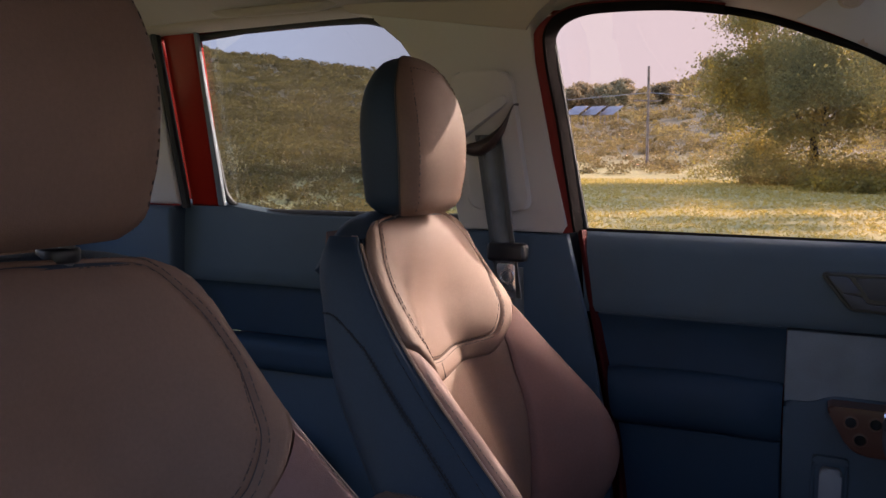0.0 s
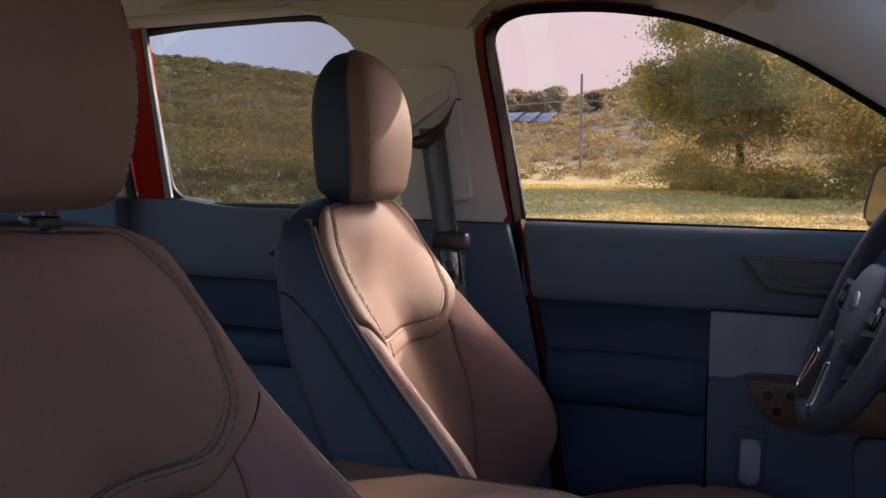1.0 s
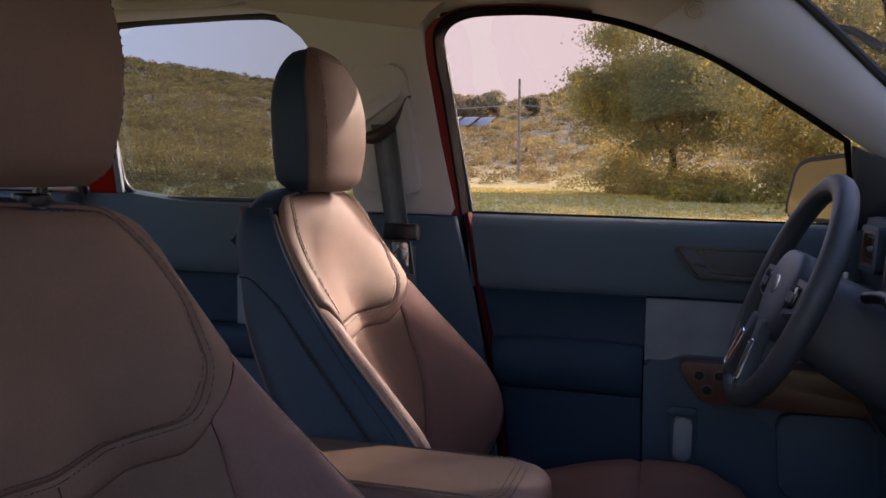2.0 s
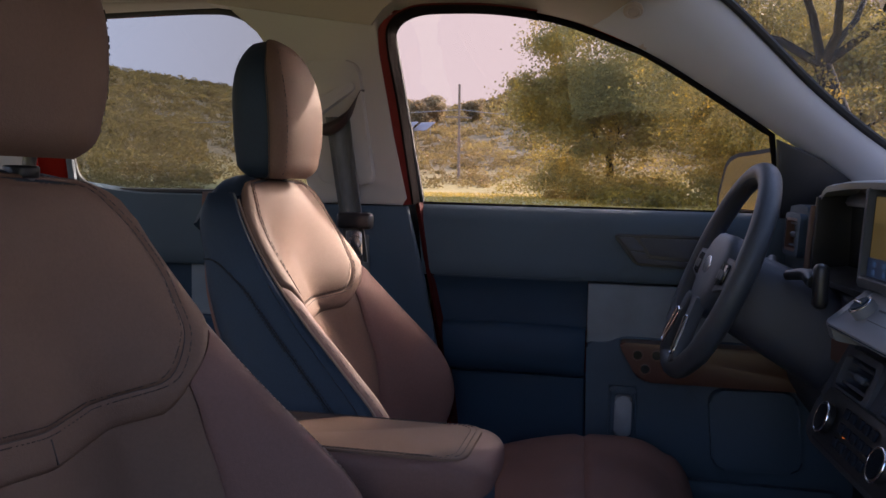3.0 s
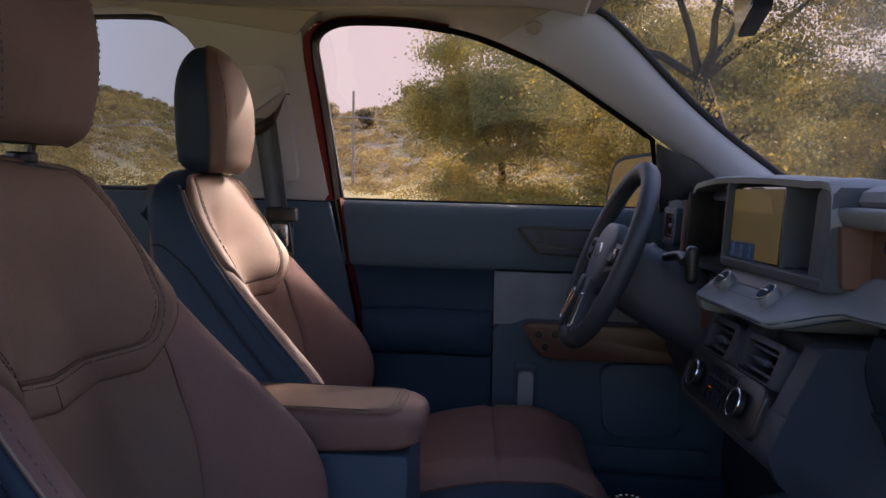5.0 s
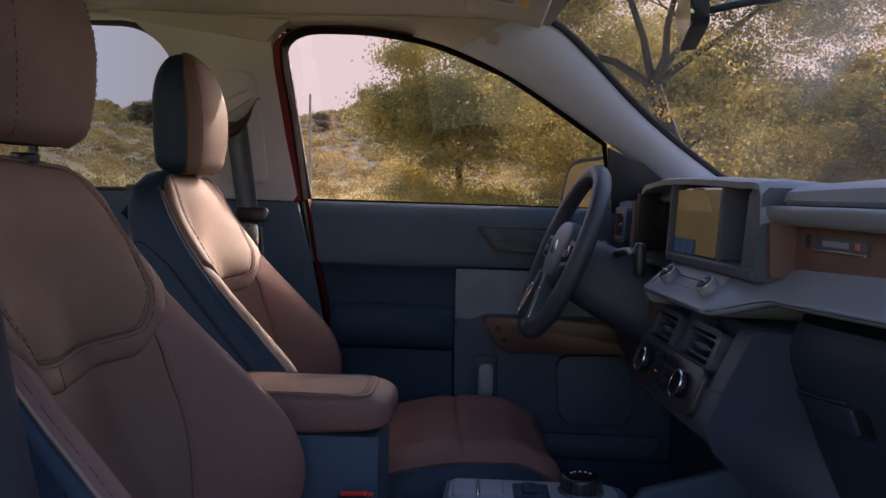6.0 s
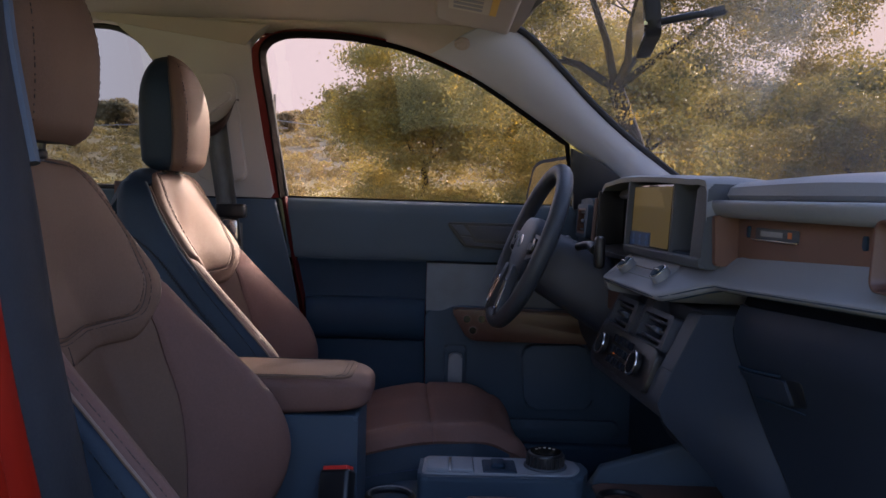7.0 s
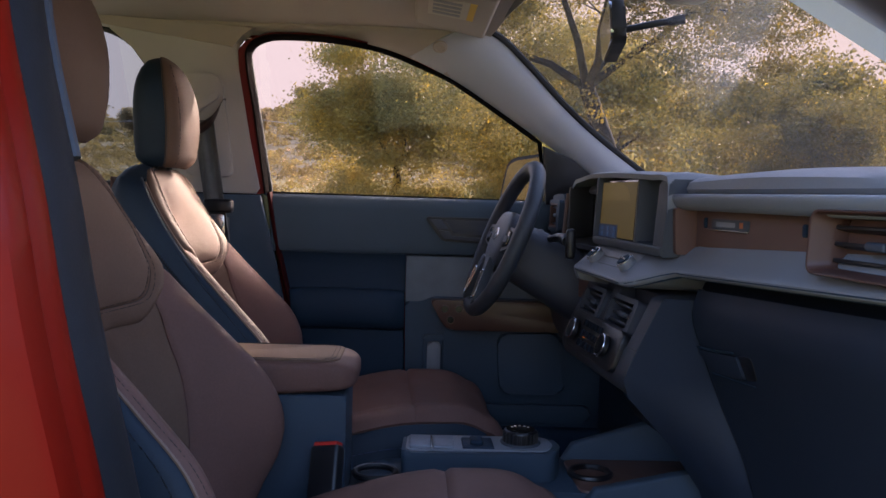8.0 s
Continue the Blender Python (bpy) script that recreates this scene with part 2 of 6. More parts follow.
def unwiped(m, amount):
    """A dustier field above the edge that the wiper leaves across the screen."""
    n, l = m.node_tree.nodes, m.node_tree.links
    co, sep = n.new("ShaderNodeTexCoord"), n.new("ShaderNodeSeparateXYZ")
    l.new(co.outputs["Object"], sep.inputs[0])
    above = n.new("ShaderNodeMath")
    above.operation, above.inputs[1].default_value = "MULTIPLY_ADD", 0.175
    l.new(sep.outputs[1], above.inputs[0])
    l.new(sep.outputs[2], above.inputs[2])
    total = None
    for src, a, b, va, vb in ((above, 1.262, 1.268, 0, 1), (above, 1.264, 1.40, 1, 0.1), (sep, 0.16, -0.04, 0, 1)):
        r = n.new("ShaderNodeMapRange")
        for k, v in zip((1, 2, 3, 4), (a, b, va, vb)):
            r.inputs[k].default_value = v
        l.new(src.outputs[1 if src is sep else 0], r.inputs[0])
        if total is None:
            total = r
        else:
            t = n.new("ShaderNodeMath")
            t.operation = "MULTIPLY"
            l.new(total.outputs[0], t.inputs[0])
            l.new(r.outputs[0], t.inputs[1])
            total = t
    mixer = next(k for k in n if k.type == "MIX_SHADER")
    old = mixer.inputs[0].links[0].from_socket
    add = n.new("ShaderNodeMath")
    add.operation, add.inputs[1].default_value = "MULTIPLY_ADD", amount
    l.new(total.outputs[0], add.inputs[0])
    l.new(old, add.inputs[2])
    l.new(add.outputs[0], mixer.inputs[0])


unwiped(WINDSCREEN, 0.045)


def glow(name, colour, strength):
    m = bpy.data.materials.new(name)
    m.use_nodes = True
    b = m.node_tree.nodes["Principled BSDF"]
    b.inputs["Base Color"].default_value = (*[c * 0.3 for c in colour], 1)
    b.inputs["Emission Color"].default_value, b.inputs["Emission Strength"].default_value = (*colour, 1), strength
    return m


AMBER = glow("amber_lamp", (1.0, 0.22, 0.03), 0.05)
SCREEN = material("touchscreen_glass", (0.012, 0.014, 0.016), 0.06, vary=0.05, coat=1.0)
# olive and amber glow that stands in for the reflection on the touchscreen
SCREEN_REFLECT = glow("olive_screen_reflection", (0.100, 0.070, 0.014), 0.075)
SCREEN_REFLECT_TOP = glow("amber_screen_reflection", (0.13, 0.090, 0.022), 0.085)
SCREEN_ON = glow("blue_screen_tiles", (0.02, 0.06, 0.16), 0.015)
TILE = glow("screen_icons", (0.05, 0.13, 0.30), 0.035)
MIRROR = material("mirror_glass", (0.50, 0.50, 0.50), 0.02, metal=1.0, vary=0.01)


# ---- shape helpers ----
def empty(name, place=(0, 0, 0)):
    ob = new(name)
    ob.location = place
    ob.empty_display_size = 0.05
    return ob


def part(name, bm, mat, parent=None, label="", smooth=True, at=None):
    """Links a bmesh, made in world places, as ONE mesh object, under a thing where one is given."""
    me = bpy.data.meshes.new(name)
    base = Vector((0, 0, 0))
    p = parent
    while p is not None:
        base += p.location
        p = p.parent
    if at is not None:
        base = base + Vector(at)
    bmesh.ops.translate(bm, verts=bm.verts, vec=-base)
    bmesh.ops.recalc_face_normals(bm, faces=bm.faces)
    for f in bm.faces:
        f.smooth = smooth
    bm.to_mesh(me)
    bm.free()
    if smooth:
        me.set_sharp_from_angle(angle=radians(42))
    me.materials.append(mat)
    ob = new(name, me)
    if parent is not None:
        ob.parent = parent
    if at is not None:
        ob.location = at
    if label:
        ob["label"] = label
    return ob


def turned(ob, degrees, pivot, shift=(0, 0, 0)):
    """Turns a thing about an upright axis through pivot, and shifts it."""
    ob.matrix_basis = Matrix.Translation(Vector(pivot) + Vector(shift)) @ Matrix.Rotation(radians(degrees), 4, "Z") @ Matrix.Translation(-Vector(pivot)) @ ob.matrix_basis
    return ob


def sstep(a, b, x):
    t = min(1.0, max(0.0, (x - a) / (b - a)))
    return t * t * (3 - 2 * t)


def curve(pts):
    """A smooth function through (key, value) pairs in rising order of key."""
    ks, vs = np.array([p[0] for p in pts], float), np.array([p[1] for p in pts], float)
    d = np.gradient(vs, ks)

    def f(k):
        k = min(max(k, ks[0]), ks[-1])
        i = min(max(int(np.searchsorted(ks, k)) - 1, 0), len(ks) - 2)
        h = ks[i + 1] - ks[i]
        t = (k - ks[i]) / h
        return float((2 * t**3 - 3 * t**2 + 1) * vs[i] + (t**3 - 2 * t**2 + t) * h * d[i] + (-2 * t**3 + 3 * t**2) * vs[i + 1] + (t**3 - t**2) * h * d[i + 1])
    return f


def patch(f, nu, nv, puff=0.0, rim=0.012, edge=0.16, away=None):
    """A padded sheet over f(a, b), a and b from 0 to 1: raised by puff in its middle, with a rim that turns in at the border."""
    A, B = np.linspace(0, 1, nu), np.linspace(0, 1, nv)
    base = np.array([[f(a, b) for b in B] for a in A], float)
    du, dv = np.gradient(base, axis=0), np.gradient(base, axis=1)
    nor = np.cross(du, dv)
    nor /= np.linalg.norm(nor, axis=2, keepdims=True) + 1e-9
    if away is not None and (nor * (base - np.array(away, float))).sum() < 0:
        nor = -nor
    ea = np.clip(np.minimum(A, 1 - A) / edge, 0, 1)
    eb = np.clip(np.minimum(B, 1 - B) / edge, 0, 1)
    w = np.sqrt(1 - (1 - ea[:, None]) ** 2) * np.sqrt(1 - (1 - eb[None, :]) ** 2)
    top = base + nor * (puff * w)[..., None]
    full = np.zeros((nu + 2, nv + 2, 3))
    full[1:-1, 1:-1] = top
    low = base - nor * rim
    full[0, 1:-1], full[-1, 1:-1] = low[0], low[-1]
    full[1:-1, 0], full[1:-1, -1] = low[:, 0], low[:, -1]
    full[0, 0], full[0, -1], full[-1, 0], full[-1, -1] = low[0, 0], low[0, -1], low[-1, 0], low[-1, -1]
    return sheet(full)


def on_patch(f, a, b, puff, edge, away, lift=0.0006):
    """The place on a patch's face at (a, b), raised by lift."""
    e = 1e-3
    p = Vector(f(a, b))
    n = (Vector(f(min(1, a + e), b)) - Vector(f(max(0, a - e), b))).cross(Vector(f(a, min(1, b + e))) - Vector(f(a, max(0, b - e)))).normalized()
    if n.dot(p - Vector(away)) < 0:
        n = -n
    ea, eb = min(1, min(a, 1 - a) / edge), min(1, min(b, 1 - b) / edge)
    return p + n * (puff * math.sqrt(1 - (1 - ea) ** 2) * math.sqrt(1 - (1 - eb) ** 2) + lift)


def sheet(pts, wrap=False):
    """A bmesh of quads over an array of points, rows by columns."""
    bm = bmesh.new()
    r, c = pts.shape[:2]
    vs = [[bm.verts.new(pts[i, j]) for j in range(c)] for i in range(r)]
    for i in range(r - 1):
        for j in range(c if wrap else c - 1):
            k = (j + 1) % c
            bm.faces.new((vs[i][j], vs[i + 1][j], vs[i + 1][k], vs[i][k]))
    return bm


def loft(rings, caps=True):
    bm = sheet(np.array(rings, float), wrap=True)
    bm.verts.ensure_lookup_table()
    n, c = len(rings), len(rings[0])
    if caps:
        bm.faces.new([bm.verts[j] for j in range(c)])
        bm.faces.new([bm.verts[(n - 1) * c + j] for j in range(c)])
    return bm


def tube(path, r, sides=8, closed=False):
    """A round bar along a path; r may be a list of radii."""
    P = [Vector(p) for p in path]
    n = len(P)
    rings, up = [], None
    for i, p in enumerate(P):
        a = P[(i - 1) % n] if closed or i > 0 else p
        b = P[(i + 1) % n] if closed or i < n - 1 else p
        d = (b - a).normalized()
        if up is None:
            up = d.orthogonal().normalized()
        up = (up - d * up.dot(d)).normalized()
        s = d.cross(up)
        rad = r[i] if isinstance(r, (list, tuple)) else r
        rings.append([p + (up * math.cos(t) + s * math.sin(t)) * rad for t in (2 * math.pi * k / sides for k in range(sides))])
    if closed:
        rings.append(rings[0])
    return loft(rings, caps=not closed)


def smooth_path(pts, n=8, closed=False):
    """Points along a rounded line through pts."""
    P = [Vector(p) for p in pts]
    m = len(P)
    out = []
    for i in range(m if closed else m - 1):
        p0 = P[(i - 1) % m] if closed or i else P[0]
        p1, p2 = P[i], P[(i + 1) % m]
        p3 = P[(i + 2) % m] if closed or i + 2 < m else P[-1]
        for k in range(n):
            t = k / n
            out.append(0.5 * ((2 * p1) + (p2 - p0) * t + (2 * p0 - 5 * p1 + 4 * p2 - p3) * t * t + (3 * p1 - p0 - 3 * p2 + p3) * t**3))
    if not closed:
        out.append(P[-1])
    return out


def rounded(poly, r, n=5):
    """A polygon of 2D points with rounded corners; r may be a list."""
    out, m = [], len(poly)
    for i in range(m):
        p, a, b = Vector(poly[i]), Vector(poly[i - 1]), Vector(poly[(i + 1) % m])
        rad = r[i] if isinstance(r, (list, tuple)) else r
        da, db = (a - p), (b - p)
        k = min(rad, da.length * 0.48, db.length * 0.48)
        if k < 1e-5:
            out.append(p)
            continue
        s, e = p + da.normalized() * k, p + db.normalized() * k
        for j in range(n + 1):
            t = j / n
            out.append(s * (1 - t) ** 2 + p * 2 * t * (1 - t) + e * t * t)
    return out


def rect(x0, x1, z0, z1):
    return [(x0, z0), (x1, z0), (x1, z1), (x0, z1)]


def slab(poly, lift, d0, d1, bevel=0.0, segs=3):
    """A plate with outline poly: lift(a, b, d) gives the place of outline point (a, b) at depth d; bevelled all round on both faces."""
    bm = bmesh.new()
    lo = [bm.verts.new(lift(p[0], p[1], d0)) for p in poly]
    hi = [bm.verts.new(lift(p[0], p[1], d1)) for p in poly]
    n = len(poly)
    f0, f1 = bm.faces.new(lo), bm.faces.new(hi[::-1])
    for i in range(n):
        j = (i + 1) % n
        bm.faces.new((lo[i], hi[i], hi[j], lo[j]))
    if bevel:
        es = list(set(f0.edges) | set(f1.edges))
        bmesh.ops.bevel(bm, geom=es, offset=bevel, segments=segs, profile=0.5, affect="EDGES", clamp_overlap=True)
    return bm


def side(x, z, d):
    return (x, d, z)          # outline in x and z, depth along y


def face(y, z, d):
    return (d, y, z)          # outline in y and z, depth along x


def top(x, y, d):
    return (x, y, d)          # outline in x and y, depth along z


def box(x0, x1, y0, y1, z0, z1, bevel=0.0, segs=3):
    bm = bmesh.new()
    bmesh.ops.create_cube(bm, size=1.0, matrix=Matrix.Translation(((x0 + x1) / 2, (y0 + y1) / 2, (z0 + z1) / 2)) @ Matrix.Diagonal((x1 - x0, y1 - y0, z1 - z0, 1)))
    if bevel:
        bmesh.ops.bevel(bm, geom=bm.edges[:], offset=bevel, segments=segs, profile=0.5, affect="EDGES", clamp_overlap=True)
    return bm


def disc(centre, axis, r, depth, sides=28, bevel=0.0, r2=None):
    """A round plate or knob whose axis points along axis, from centre."""
    bm = bmesh.new()
    m = Matrix.Translation(centre) @ Vector(axis).to_track_quat("Z", "Y").to_matrix().to_4x4() @ Matrix.Translation((0, 0, depth / 2))
    bmesh.ops.create_cone(bm, cap_ends=True, segments=sides, radius1=r, radius2=r if r2 is None else r2, depth=depth, matrix=m)
    if bevel:
        es = [e for e in bm.edges if all(len(f.verts) > 4 or True for f in e.link_faces) and any(len(f.verts) > 4 for f in e.link_faces)]
        bmesh.ops.bevel(bm, geom=es, offset=bevel, segments=3, profile=0.5, affect="EDGES")
    return bm


def torus(centre, axis, R, r, n=40, sides=8, squash=1.0):
    q = Vector(axis).to_track_quat("Z", "Y").to_matrix()
    path = [Vector(centre) + q @ Vector((R * math.cos(t), R * math.sin(t) * squash, 0)) for t in (2 * math.pi * k / n for k in range(n))]
    return tube(path, r, sides, closed=True)


def moved(bm, m):
    bmesh.ops.transform(bm, matrix=m, verts=bm.verts)
    return bm


def join(*bms):
    """One bmesh out of several."""
    out = bmesh.new()
    for b in bms:
        me = bpy.data.meshes.new("tmp")
        b.to_mesh(me)
        b.free()
        out.from_mesh(me)
        bpy.data.meshes.remove(me)
    return out


def stitches(path, r=0.0008, length=0.0042, gap=0.0012):
    """A run of thread along a path: short bars with gaps."""
    P = [Vector(p) for p in path]
    out = bmesh.new()
    bars, acc = [], 0.0
    for a, b in zip(P, P[1:]):
        d = (b - a).length
        if d < 1e-6:
            continue
        while acc < d:
            s = a.lerp(b, acc / d)
            e = a.lerp(b, min(1, (acc + length) / d))
            bars.append((s, e))
            acc += length + gap
        acc -= d
    verts, faces = [], []
    for s, e in bars:
        d = (e - s)
        if d.length < 1e-4:
            continue
        u = d.orthogonal().normalized() * r
        w = d.normalized().cross(u)
        i = len(verts)
        verts += [s + u, s - u * 0.5 + w * 0.87, s - u * 0.5 - w * 0.87, e + u, e - u * 0.5 + w * 0.87, e - u * 0.5 - w * 0.87]
        faces += [(i, i + 1, i + 4, i + 3), (i + 1, i + 2, i + 5, i + 4), (i + 2, i, i + 3, i + 5), (i, i + 2, i + 1), (i + 3, i + 4, i + 5)]
    me = bpy.data.meshes.new("tmp")
    me.from_pydata(verts, [], faces)
    out.from_mesh(me)
    bpy.data.meshes.remove(me)
    return out


# ---- cabin shell ----
def lean(z):
    """How far the side of the cabin stands from the middle at height z."""
    return 0.72 - 0.27 * max(0.0, z - 1.06)


MID = -0.06      # the cabin's middle line


def across(sign, y):
    """A place on the driver's side, or mirrored to the passenger's side."""
    return y if sign > 0 else 2 * MID - y


def wall_at(sign, off=0.0):
    def f(x, z, d):
        return (x, across(sign, lean(z) + off + d), z)
    return f


WIN = smooth_path([(0.0, 1.062, 0), (-0.02, 1.25, 0), (-0.036, 1.365, 0), (-0.030, 1.415, 0), (0.012, 1.441, 0), (0.085, 1.446, 0), (0.19, 1.441, 0), (0.304, 1.42, 0),
                   (0.418, 1.378, 0), (0.475, 1.353, 0), (0.58, 1.290, 0), (0.70, 1.213, 0)], 5)
WIN = [(p.x, p.y) for p in WIN] + [(0.725, 1.06)]
RWIN = rounded([(-0.77, 1.072), (-0.235, 1.078), (-0.262, 1.37), (-0.36, 1.452), (-0.60, 1.455), (-0.822, 1.437), (-0.812, 1.10)], [0.04, 0.004, 0.09, 0.05, 0.1, 0.015, 0.05], 6)

# headliner: one shallow dome
def roof_z(x, y):
    return 1.458 + 0.055 * (1 - (abs(y) / 0.60) ** 3) - 0.10 * max(0, (x - 0.25)) ** 2 - 0.03 * max(0, -x - 0.6)


xs, ys_ = np.linspace(-1.25, 0.60, 26), np.linspace(-0.60, 0.60, 25)
low = np.array([[(x + sstep(0.0, 0.6, x) * (-0.045 * (y / 0.56) ** 2 - 0.08 * (y - 0.55)), MID + y * 1.1, roof_z(x, y)) for y in ys_] for x in xs])
bm = join(sheet(low), sheet(low + np.array((0, 0, 0.03))))
tagged(part("ceiling", bm, HEADLINER), "beige woven headliner over the whole cabin", "ceiling", kind="structure")
xs = np.linspace(-1.35, 0.60, 24)
skin = np.array([[(x + sstep(0.0, 0.6, x) * (0.02 - 0.03 * (y / 0.56) ** 2 - 0.08 * (y - 0.55)), MID + y * 1.1, roof_z(x, y * 0.8) + 0.055 - 0.03 * (abs(y) / 0.72) ** 4) for y in np.linspace(-0.72, 0.72, 25)] for x in xs])
roof_shell = tagged(part("roof", sheet(skin), RED), "orange-red painted steel roof panel", "roof", kind="structure")

for sign in (1, -1):
    DX = 0.0 if sign > 0 else 0.09
    # roof rail over the doors, with the headliner's edge rolled down to the windows
    rail = tagged(empty("roof_rail"), "beige fabric roof rail above the door openings", "roof rail", kind="structure")
    A = smooth_path([(-1.25, 1.44, 0), (-0.83, 1.447, 0), (-0.40, 1.457, 0), (-0.22, 1.447, 0), (0.0, 1.447, 0), (0.10, 1.450, 0), (0.20, 1.446, 0), (0.31, 1.424, 0), (0.40, 1.392, 0), (0.46, 1.366, 0)], 4)
    n = len(A)

    def rail_f(a, b):
        i = a * (n - 1)
        k = min(int(i), n - 2)
        p = A[k].lerp(A[k + 1], i - k)
        y0 = lean(p.y) - 0.012
        y1, z1 = 0.555 - 0.03 * max(0, p.x), roof_z(p.x, 0.55) - 0.002
        t = b
        return (p.x, across(sign, y0 * (1 - t) + y1 * t - 0.012 * math.sin(math.pi * t)), p.y * (1 - t) + z1 * t)
    part("fabric_edge", patch(rail_f, 60, 8, 0.004, 0.02, 0.25), HEADLINER, rail)
    outer = np.array([[(p.x, across(sign, lean(p.y) + o), p.y + h) for o, h in ((0.0, -0.004), (0.045, 0.0), (0.07, 0.04), (0.03, 0.085), (-0.06, 0.10))] for p in A])
    part("painted_rail", sheet(outer), RED, rail)

    # B pillar
    bp = tagged(empty("pillar_centre", (-0.1, across(sign, 0.68), 0.9)), "centre pillar with pale upper trim over navy lower trim", "pillar", kind="structure")
    up = [(-0.010, 1.075), (-0.031, 1.20), (-0.052, 1.36), (-0.054, 1.44), (-0.40, 1.46), (-0.350, 1.447), (-0.300, 1.405), (-0.262, 1.35), (-0.246, 1.28), (-0.222, 1.06), (-0.020, 1.06)]
    part("upper_trim", slab(up, wall_at(sign, -0.060), 0.0, 0.040, 0.008, 4), PILLAR, bp, "pale grey-beige moulded trim")
    part("trim_shoulder", slab([(-0.062, 1.410), (-0.040, 1.440), (-0.008, 1.456), (-0.42, 1.475), (-0.40, 1.456)], wall_at(sign, -0.064), 0.0, 0.05, 0.002), HEADLINER, bp)
    part("guide_plate", slab(rounded([(-0.072, 1.10), (-0.092, 1.345), (-0.205, 1.345), (-0.190, 1.10)], 0.025), wall_at(sign, -0.082), 0.0, 0.03, 0.005), PILLAR, bp)
    lowt = [(-0.010, 1.058), (0.030, 0.90), (0.068, 0.72), (0.105, 0.42), (-0.25, 0.42), (-0.25, 0.72), (-0.215, 1.058)]
    part("lower_trim", slab(lowt, wall_at(sign, -0.060), 0.0, 0.018, 0.004, 3), NAVY, bp, "navy moulded lower trim")
    part("pillar_steel", slab([(0.02, 0.40), (0.02, 1.04), (-0.03, 1.06), (-0.085, 1.46), (-0.25, 1.46), (-0.22, 0.40)], wall_at(sign, 0.05), 0.0, 0.05, 0.006), GLOSS_BLACK, bp, "black outer pillar cover")
    seal = smooth_path([(-0.045, across(sign, lean(1.43) - 0.03), 1.44), (-0.026, across(sign, lean(1.3) - 0.03), 1.30), (0.006, across(sign, 0.69), 1.06), (0.04, across(sign, 0.70), 0.88), (0.085, across(sign, 0.70), 0.60), (0.10, across(sign, 0.70), 0.42)], 6)
    part("door_seal", tube([p + Vector((0.004, sign * 0.028, 0)) for p in seal], 0.006, 8), RUBBER, bp, "black rubber door seal")

    # A pillar: padded trim between side window and windscreen
    L1 = smooth_path([(0.36, 0.600, 1.408), (0.475, 0.632, 1.358), (0.58, 0.650, 1.296), (0.70, 0.670, 1.220), (0.80, 0.69, 1.155), (0.90, 0.70, 1.085), (1.0, 0.71, 1.02)], 5)
    L2 = smooth_path([(0.505, 0.535, 1.478), (0.575, 0.562, 1.458), (0.655, 0.585, 1.392), (0.752, 0.613, 1.302), (0.852, 0.645, 1.225), (0.985, 0.69, 1.138), (1.08, 0.72, 1.075)], 5)
    m = len(L1)

    def ap(a, b):
        i = a * (m - 1)
        k = min(int(i), m - 2)
        p, q = L1[k].lerp(L1[k + 1], i - k), L2[k].lerp(L2[k + 1], i - k)
        v = p.lerp(q, b)
        return (v.x + DX, across(sign, v.y - 0.022 * math.sin(math.pi * b)), v.z)
    apil = tagged(empty("pillar_front", (0.7, across(sign, 0.64), 1.3)), "sloping windscreen pillar with pale grey padded trim", "pillar", kind="structure")
    part("pillar_trim", patch(ap, 40, 10, 0.004, 0.02, 0.2), PILLAR_GREY, apil)
    part("pillar_steel", sheet(np.array([[(p.x + 0.012 + DX, across(sign, p.y + 0.03), p.z + 0.008), ((p.x + q.x) / 2 + 0.03 + DX, across(sign, (p.y + q.y) / 2 + 0.045), (p.z + q.z) / 2 + 0.012), (q.x + 0.012 + DX, across(sign, q.y + 0.006), q.z + 0.006)] for p, q in zip(L1, L2)])), RED, apil, "orange-red outer pillar")
    part("windscreen_seal", tube([(q.x + 0.003 + DX, across(sign, q.y - 0.002), q.z) for q in L2], 0.009, 8), RUBBER, apil, "black rubber seal")

    # C pillar with rear quarter
    cp = tagged(empty("pillar_rear", (-1.05, across(sign, 0.68), 1.0)), "rear pillar, pale trim above navy, beside red door frame", "pillar", kind="structure")
    part("upper_trim", slab([(-0.914, 1.085), (-0.904, 1.45), (-1.34, 1.45), (-1.34, 1.085)], wall_at(sign, -0.045), 0.0, 0.03, 0.008), PILLAR, cp)
    part("lower_trim", slab([(-0.916, 1.082), (-0.916, 0.45), (-1.34, 0.45), (-1.34, 1.082)], wall_at(sign, -0.075), 0.0, 0.06, 0.012), NAVY, cp)
    part("pillar_steel", slab([(-0.93, 1.08), (-0.99, 1.46), (-1.36, 1.46), (-1.36, 0.40), (-0.93, 0.40)], wall_at(sign, 0.09), 0.0, 0.05, 0.006), RED, cp)

# windscreen header and glass
hdr = np.array([[(0.590 + dx - 0.045 * (y / 0.56) ** 2 - 0.08 * (y - 0.55), MID + 1.1 * y, 1.474 + 0.026 * (1 - (y / 0.6) ** 2) + dz) for dx, dz in ((-0.012, 0.004), (0.006, -0.008), (0.02, 0.004), (0.03, 0.03), (-0.02, 0.055))] for y in np.linspace(-0.575, 0.575, 24)])
tagged(part("windscreen_header", sheet(hdr), BLACK), "black edge of the windscreen under the roof", "trim", kind="structure")


EDGE = smooth_path([(1.08, 0.72, 1.075), (0.985, 0.69, 1.138), (0.852, 0.645, 1.225), (0.752, 0.613, 1.302), (0.655, 0.585, 1.392), (0.575, 0.562, 1.458), (0.535, 0.545, 1.488)], 4)


